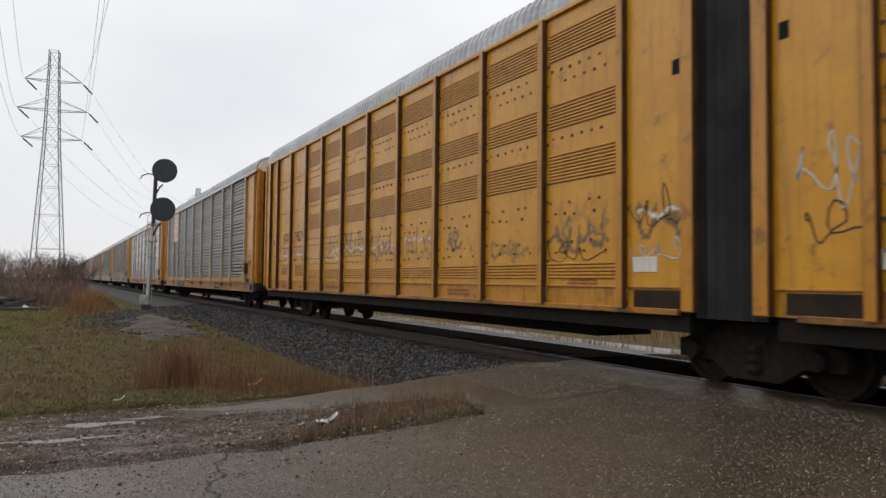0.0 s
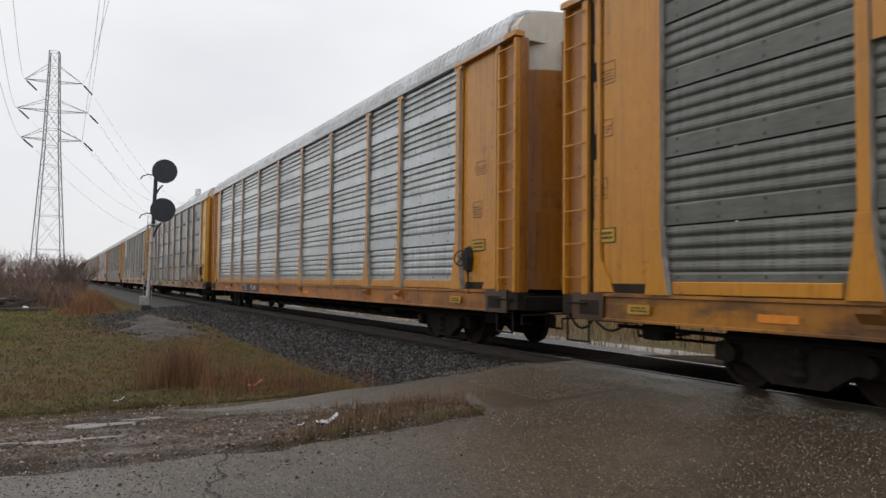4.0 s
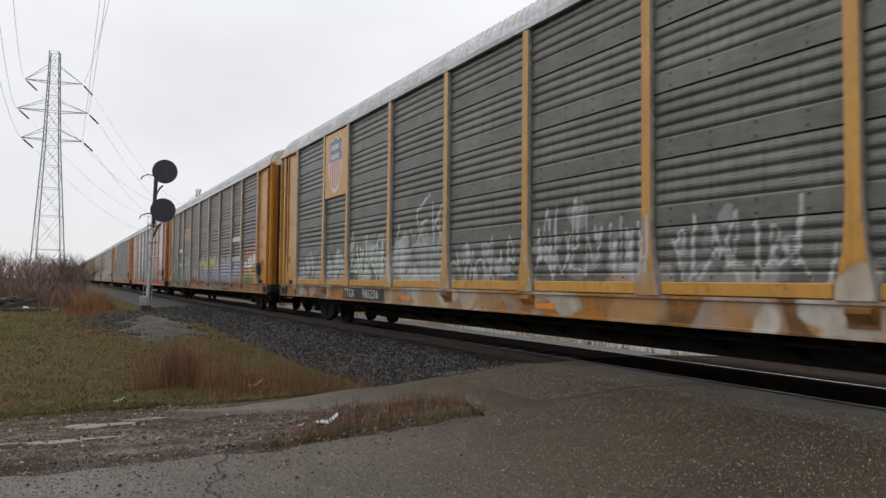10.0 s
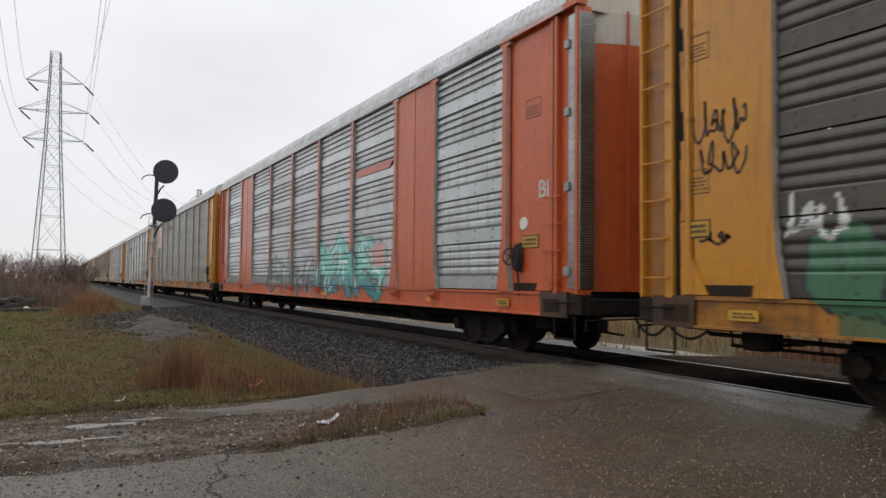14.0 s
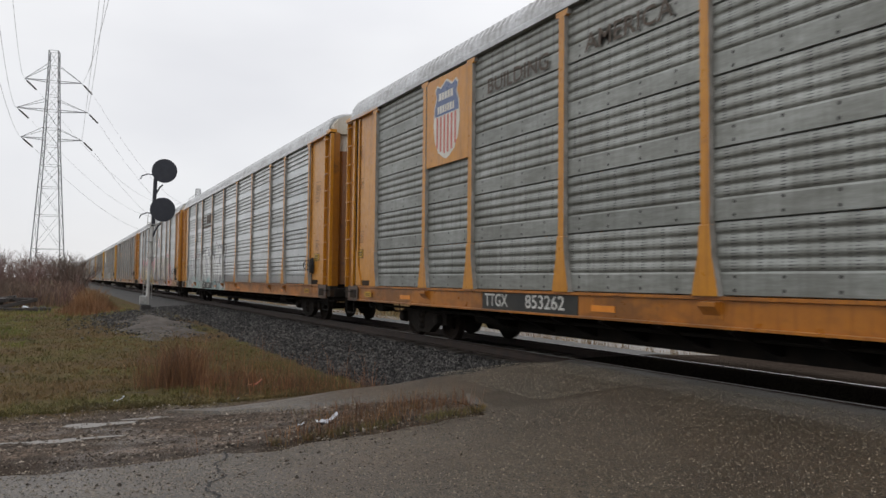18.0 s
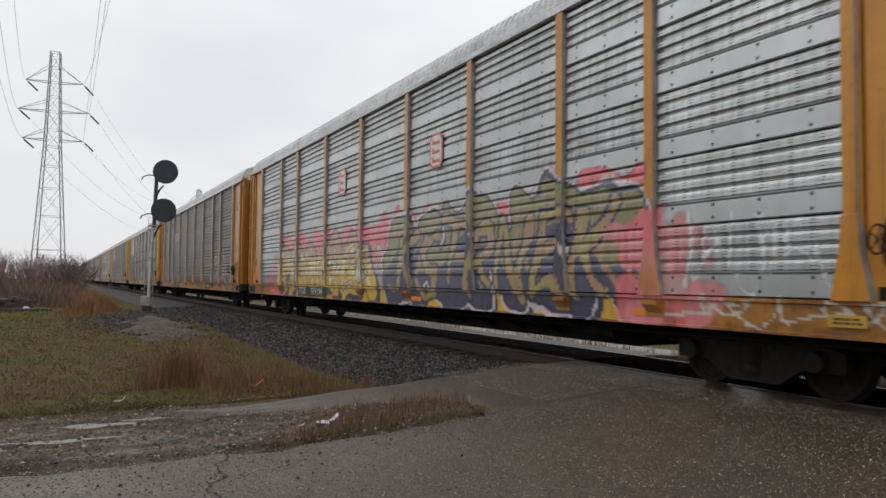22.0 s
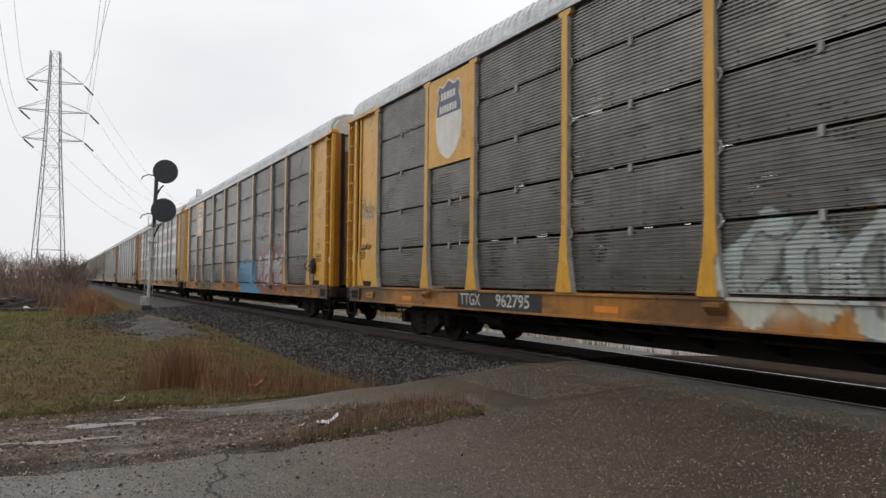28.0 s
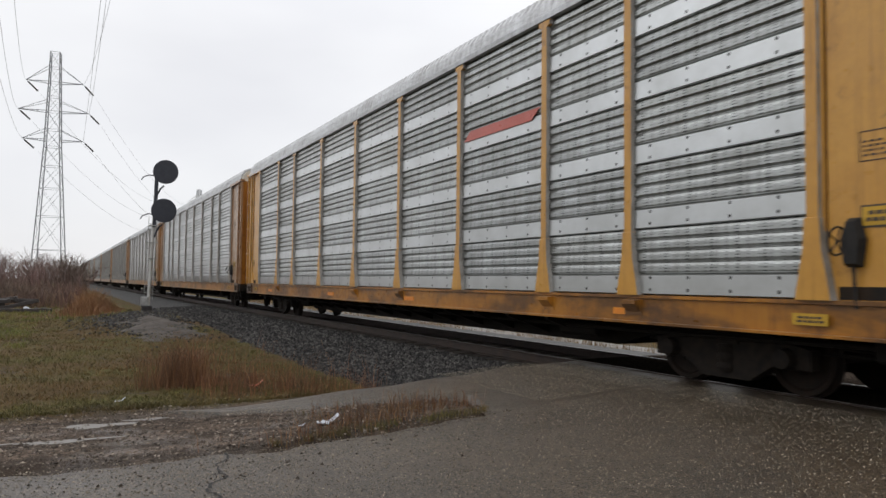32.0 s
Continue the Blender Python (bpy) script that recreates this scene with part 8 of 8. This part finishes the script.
# broken concrete strips on the shoulder, laid as flat pale patches
m, nn, ll, bb = tree("muddy_slab")
bb.inputs["Base Color"].default_value = (0.125, 0.110, 0.094, 1)
bb.inputs["Roughness"].default_value = 0.42
relief(nn, ll, bb, grain(nn, ll, coords(nn, ll, shift=False), 6, 3), 0.06)
for cx, cy, a, b in ((-8.08, 0.10, 0.075, 0.40), (-8.16, -0.75, 0.08, 0.40), (-8.78, 0.45, 0.11, 0.34), (-8.95, 0.95, 0.06, 0.22)):
    g = Geo()
    rim = []
    for i in range(28):
        t = 2 * math.pi * i / 28
        k = 1 + 0.25 * math.sin(3 * t + cx * 9) + 0.16 * math.sin(5 * t + cy * 7) + random.uniform(-0.22, 0.22)
        rim.append((cx + a * k * math.cos(t), cy + b * k * math.sin(t)))
    z = max(ground_at(x, y) for x, y in rim) + 0.006
    g.prism(rim, "z", z - 0.03, z)
    tagged(part("puddle", g, m), "flat pale strip of broken slab on the gravel shoulder", "puddle", "puddles by the road", kind="structure")

# pale wet gravel beyond the rails
pale = part("gravel_lane", grid_mesh("gravel_lane", np.arange(-60, -9.95, 0.5), np.arange(11.4, 14.6, 0.3), lambda X, Y: -0.47 + 0.02 * wave(X, Y, 77, 2.0)), M_GRAVELPALE)
tagged(pale, "pale wet gravel strip beyond the rails", "gravel", kind="structure")

heap = part("gravel_heap", grid_mesh("gravel_heap", np.arange(-31.0, -17.5, 0.12), np.arange(1.3, 4.4, 0.12),
                                     lambda X, Y: ground_z(X, Y) - 0.06 + (0.13 + 0.05 * wave(X, Y, 88, 0.6)) * np.exp(-(((X + 24.0) / 4.6 + 0.15 * np.sin(Y * 5)) ** 2 + ((Y - 2.75) / 1.15 + 0.2 * np.sin(X * 2.1)) ** 2))),
            plain("packed_tan_gravel", (0.075, 0.060, 0.047), (0.034, 0.027, 0.021), 0.9, scale=2.2, fine=14, bump=1.0))
tagged(heap, "low heap of packed tan-grey gravel at the turf's edge", "gravel", kind="structure")

# ---------------------------------------------------------------- debris and litter
for i in range(16):
    x, y = -41.8 + random.uniform(-1.1, 1.1), -2.6 + random.uniform(-0.9, 0.8)
    l = random.uniform(1.6, 2.6)
    t = part("old_timber", Geo().box(-l / 2, l / 2, -0.12, 0.12, -0.09, 0.09, 0.015), M_WOODROT, at=(x, y, ground_at(x, y) + 0.08 + 0.09 * (i // 3)))
    t.rotation_euler = (random.uniform(-0.4, 0.4), random.uniform(-0.30, 0.30), random.uniform(0, 3.1))
    tagged(t, "weathered dark timber thrown on a rubbish heap", "timber", "timbers of the heap")
t = part("old_timber", Geo().box(-0.12, 0.12, -2.6, 1.4, -0.09, 0.09, 0.015), M_WOODROT, at=(-39.2, -1.6, ground_at(-39.2, -1.6) + 0.08))
tagged(t, "long dark timber lying at the edge of the turf", "timber", "timbers of the heap")
for i in range(7):
    x, y = -40.6 + random.uniform(-1.5, 1.0), -1.5 + random.uniform(-1.4, 1.2)
    r = random.uniform(0.12, 0.28)
    g = Geo().lathe([(-r * 0.5, r * 0.5), (-r * 0.2, r), (r * 0.25, r * 0.85), (r * 0.55, r * 0.3)], 7, (0, 0, 0), "z")
    t = part("rubble", g, M_LITTER if i % 3 == 0 else M_WOODROT, at=(x, y, ground_at(x, y) + r * 0.3))
    t.rotation_euler = (random.uniform(0, 1), random.uniform(0, 1), random.uniform(0, 6))
    tagged(t, "piece of rubble on a rubbish heap", "rubble", "rubble of the heap")


def bag(x, y, s, material, label, name="litter"):
    """A crumpled scrap: a folded sheet with lifted corners."""
    r = random.Random(int(x * 100))
    k = 6
    vs, fs = [], []
    for j in range(k + 1):
        for i in range(k + 1):
            u, v = i / k - 0.5, j / k - 0.5
            vs.append((u * s * 1.5, v * s * 0.8, s * (0.03 + 0.12 * abs(math.sin(u * 7 + j)) + 1.6 * max(0, u) ** 1.5 + r.uniform(0, 0.10))))
    for j in range(k):
        for i in range(k):
            a = j * (k + 1) + i
            fs.append((a, a + 1, a + k + 2, a + k + 1))
    me = bpy.data.meshes.new(name)
    me.from_pydata(vs, [], fs)
    ob = part(name, me, material, at=(x, y, ground_at(x, y) + 0.005))
    ob.rotation_euler.z = 1.35
    sol = ob.modifiers.new("thick", "SOLIDIFY")
    sol.thickness = 0.006
    return tagged(ob, label, "litter")


bag(-7.62, 2.64, 0.15, M_LITTER, "crumpled white plastic bag on the gravel")
bag(-7.72, 2.38, 0.045, M_LITTER, "small white scrap on the gravel")
bag(-11.2, 2.72, 0.13, M_LITTERRED, "red and white wrapper caught in the weeds")
bag(-10.35, 0.76, 0.08, M_LITTER, "small white scrap on the turf")
bag(-9.9, 2.15, 0.06, M_LITTER, "small pale scrap at the turf's edge")


def motions():
    rows = [i * 1.6 for i in range(21)]
    for k, car in TRAIN:
        walk(car, [(t, pose(train_at(t) - PITCH_CAR * k + 14.3, TRACK_Y, 0)) for t in rows])
    spin = []
    for i in range(961):
        t = i / 30
        q = Euler((0, (train_at(t) - train_at(0)) / 0.42, 0)).to_matrix().to_4x4()
        spin.append((t, q))
    walk(WHEELSETS[0], spin)
    keys = WHEELSETS[0].animation_data
    for w in WHEELSETS[1:]:
        w.rotation_mode = "QUATERNION"
        a = w.animation_data_create()
        a.action = keys.action
        a.action_slot = keys.action_slot


motions()
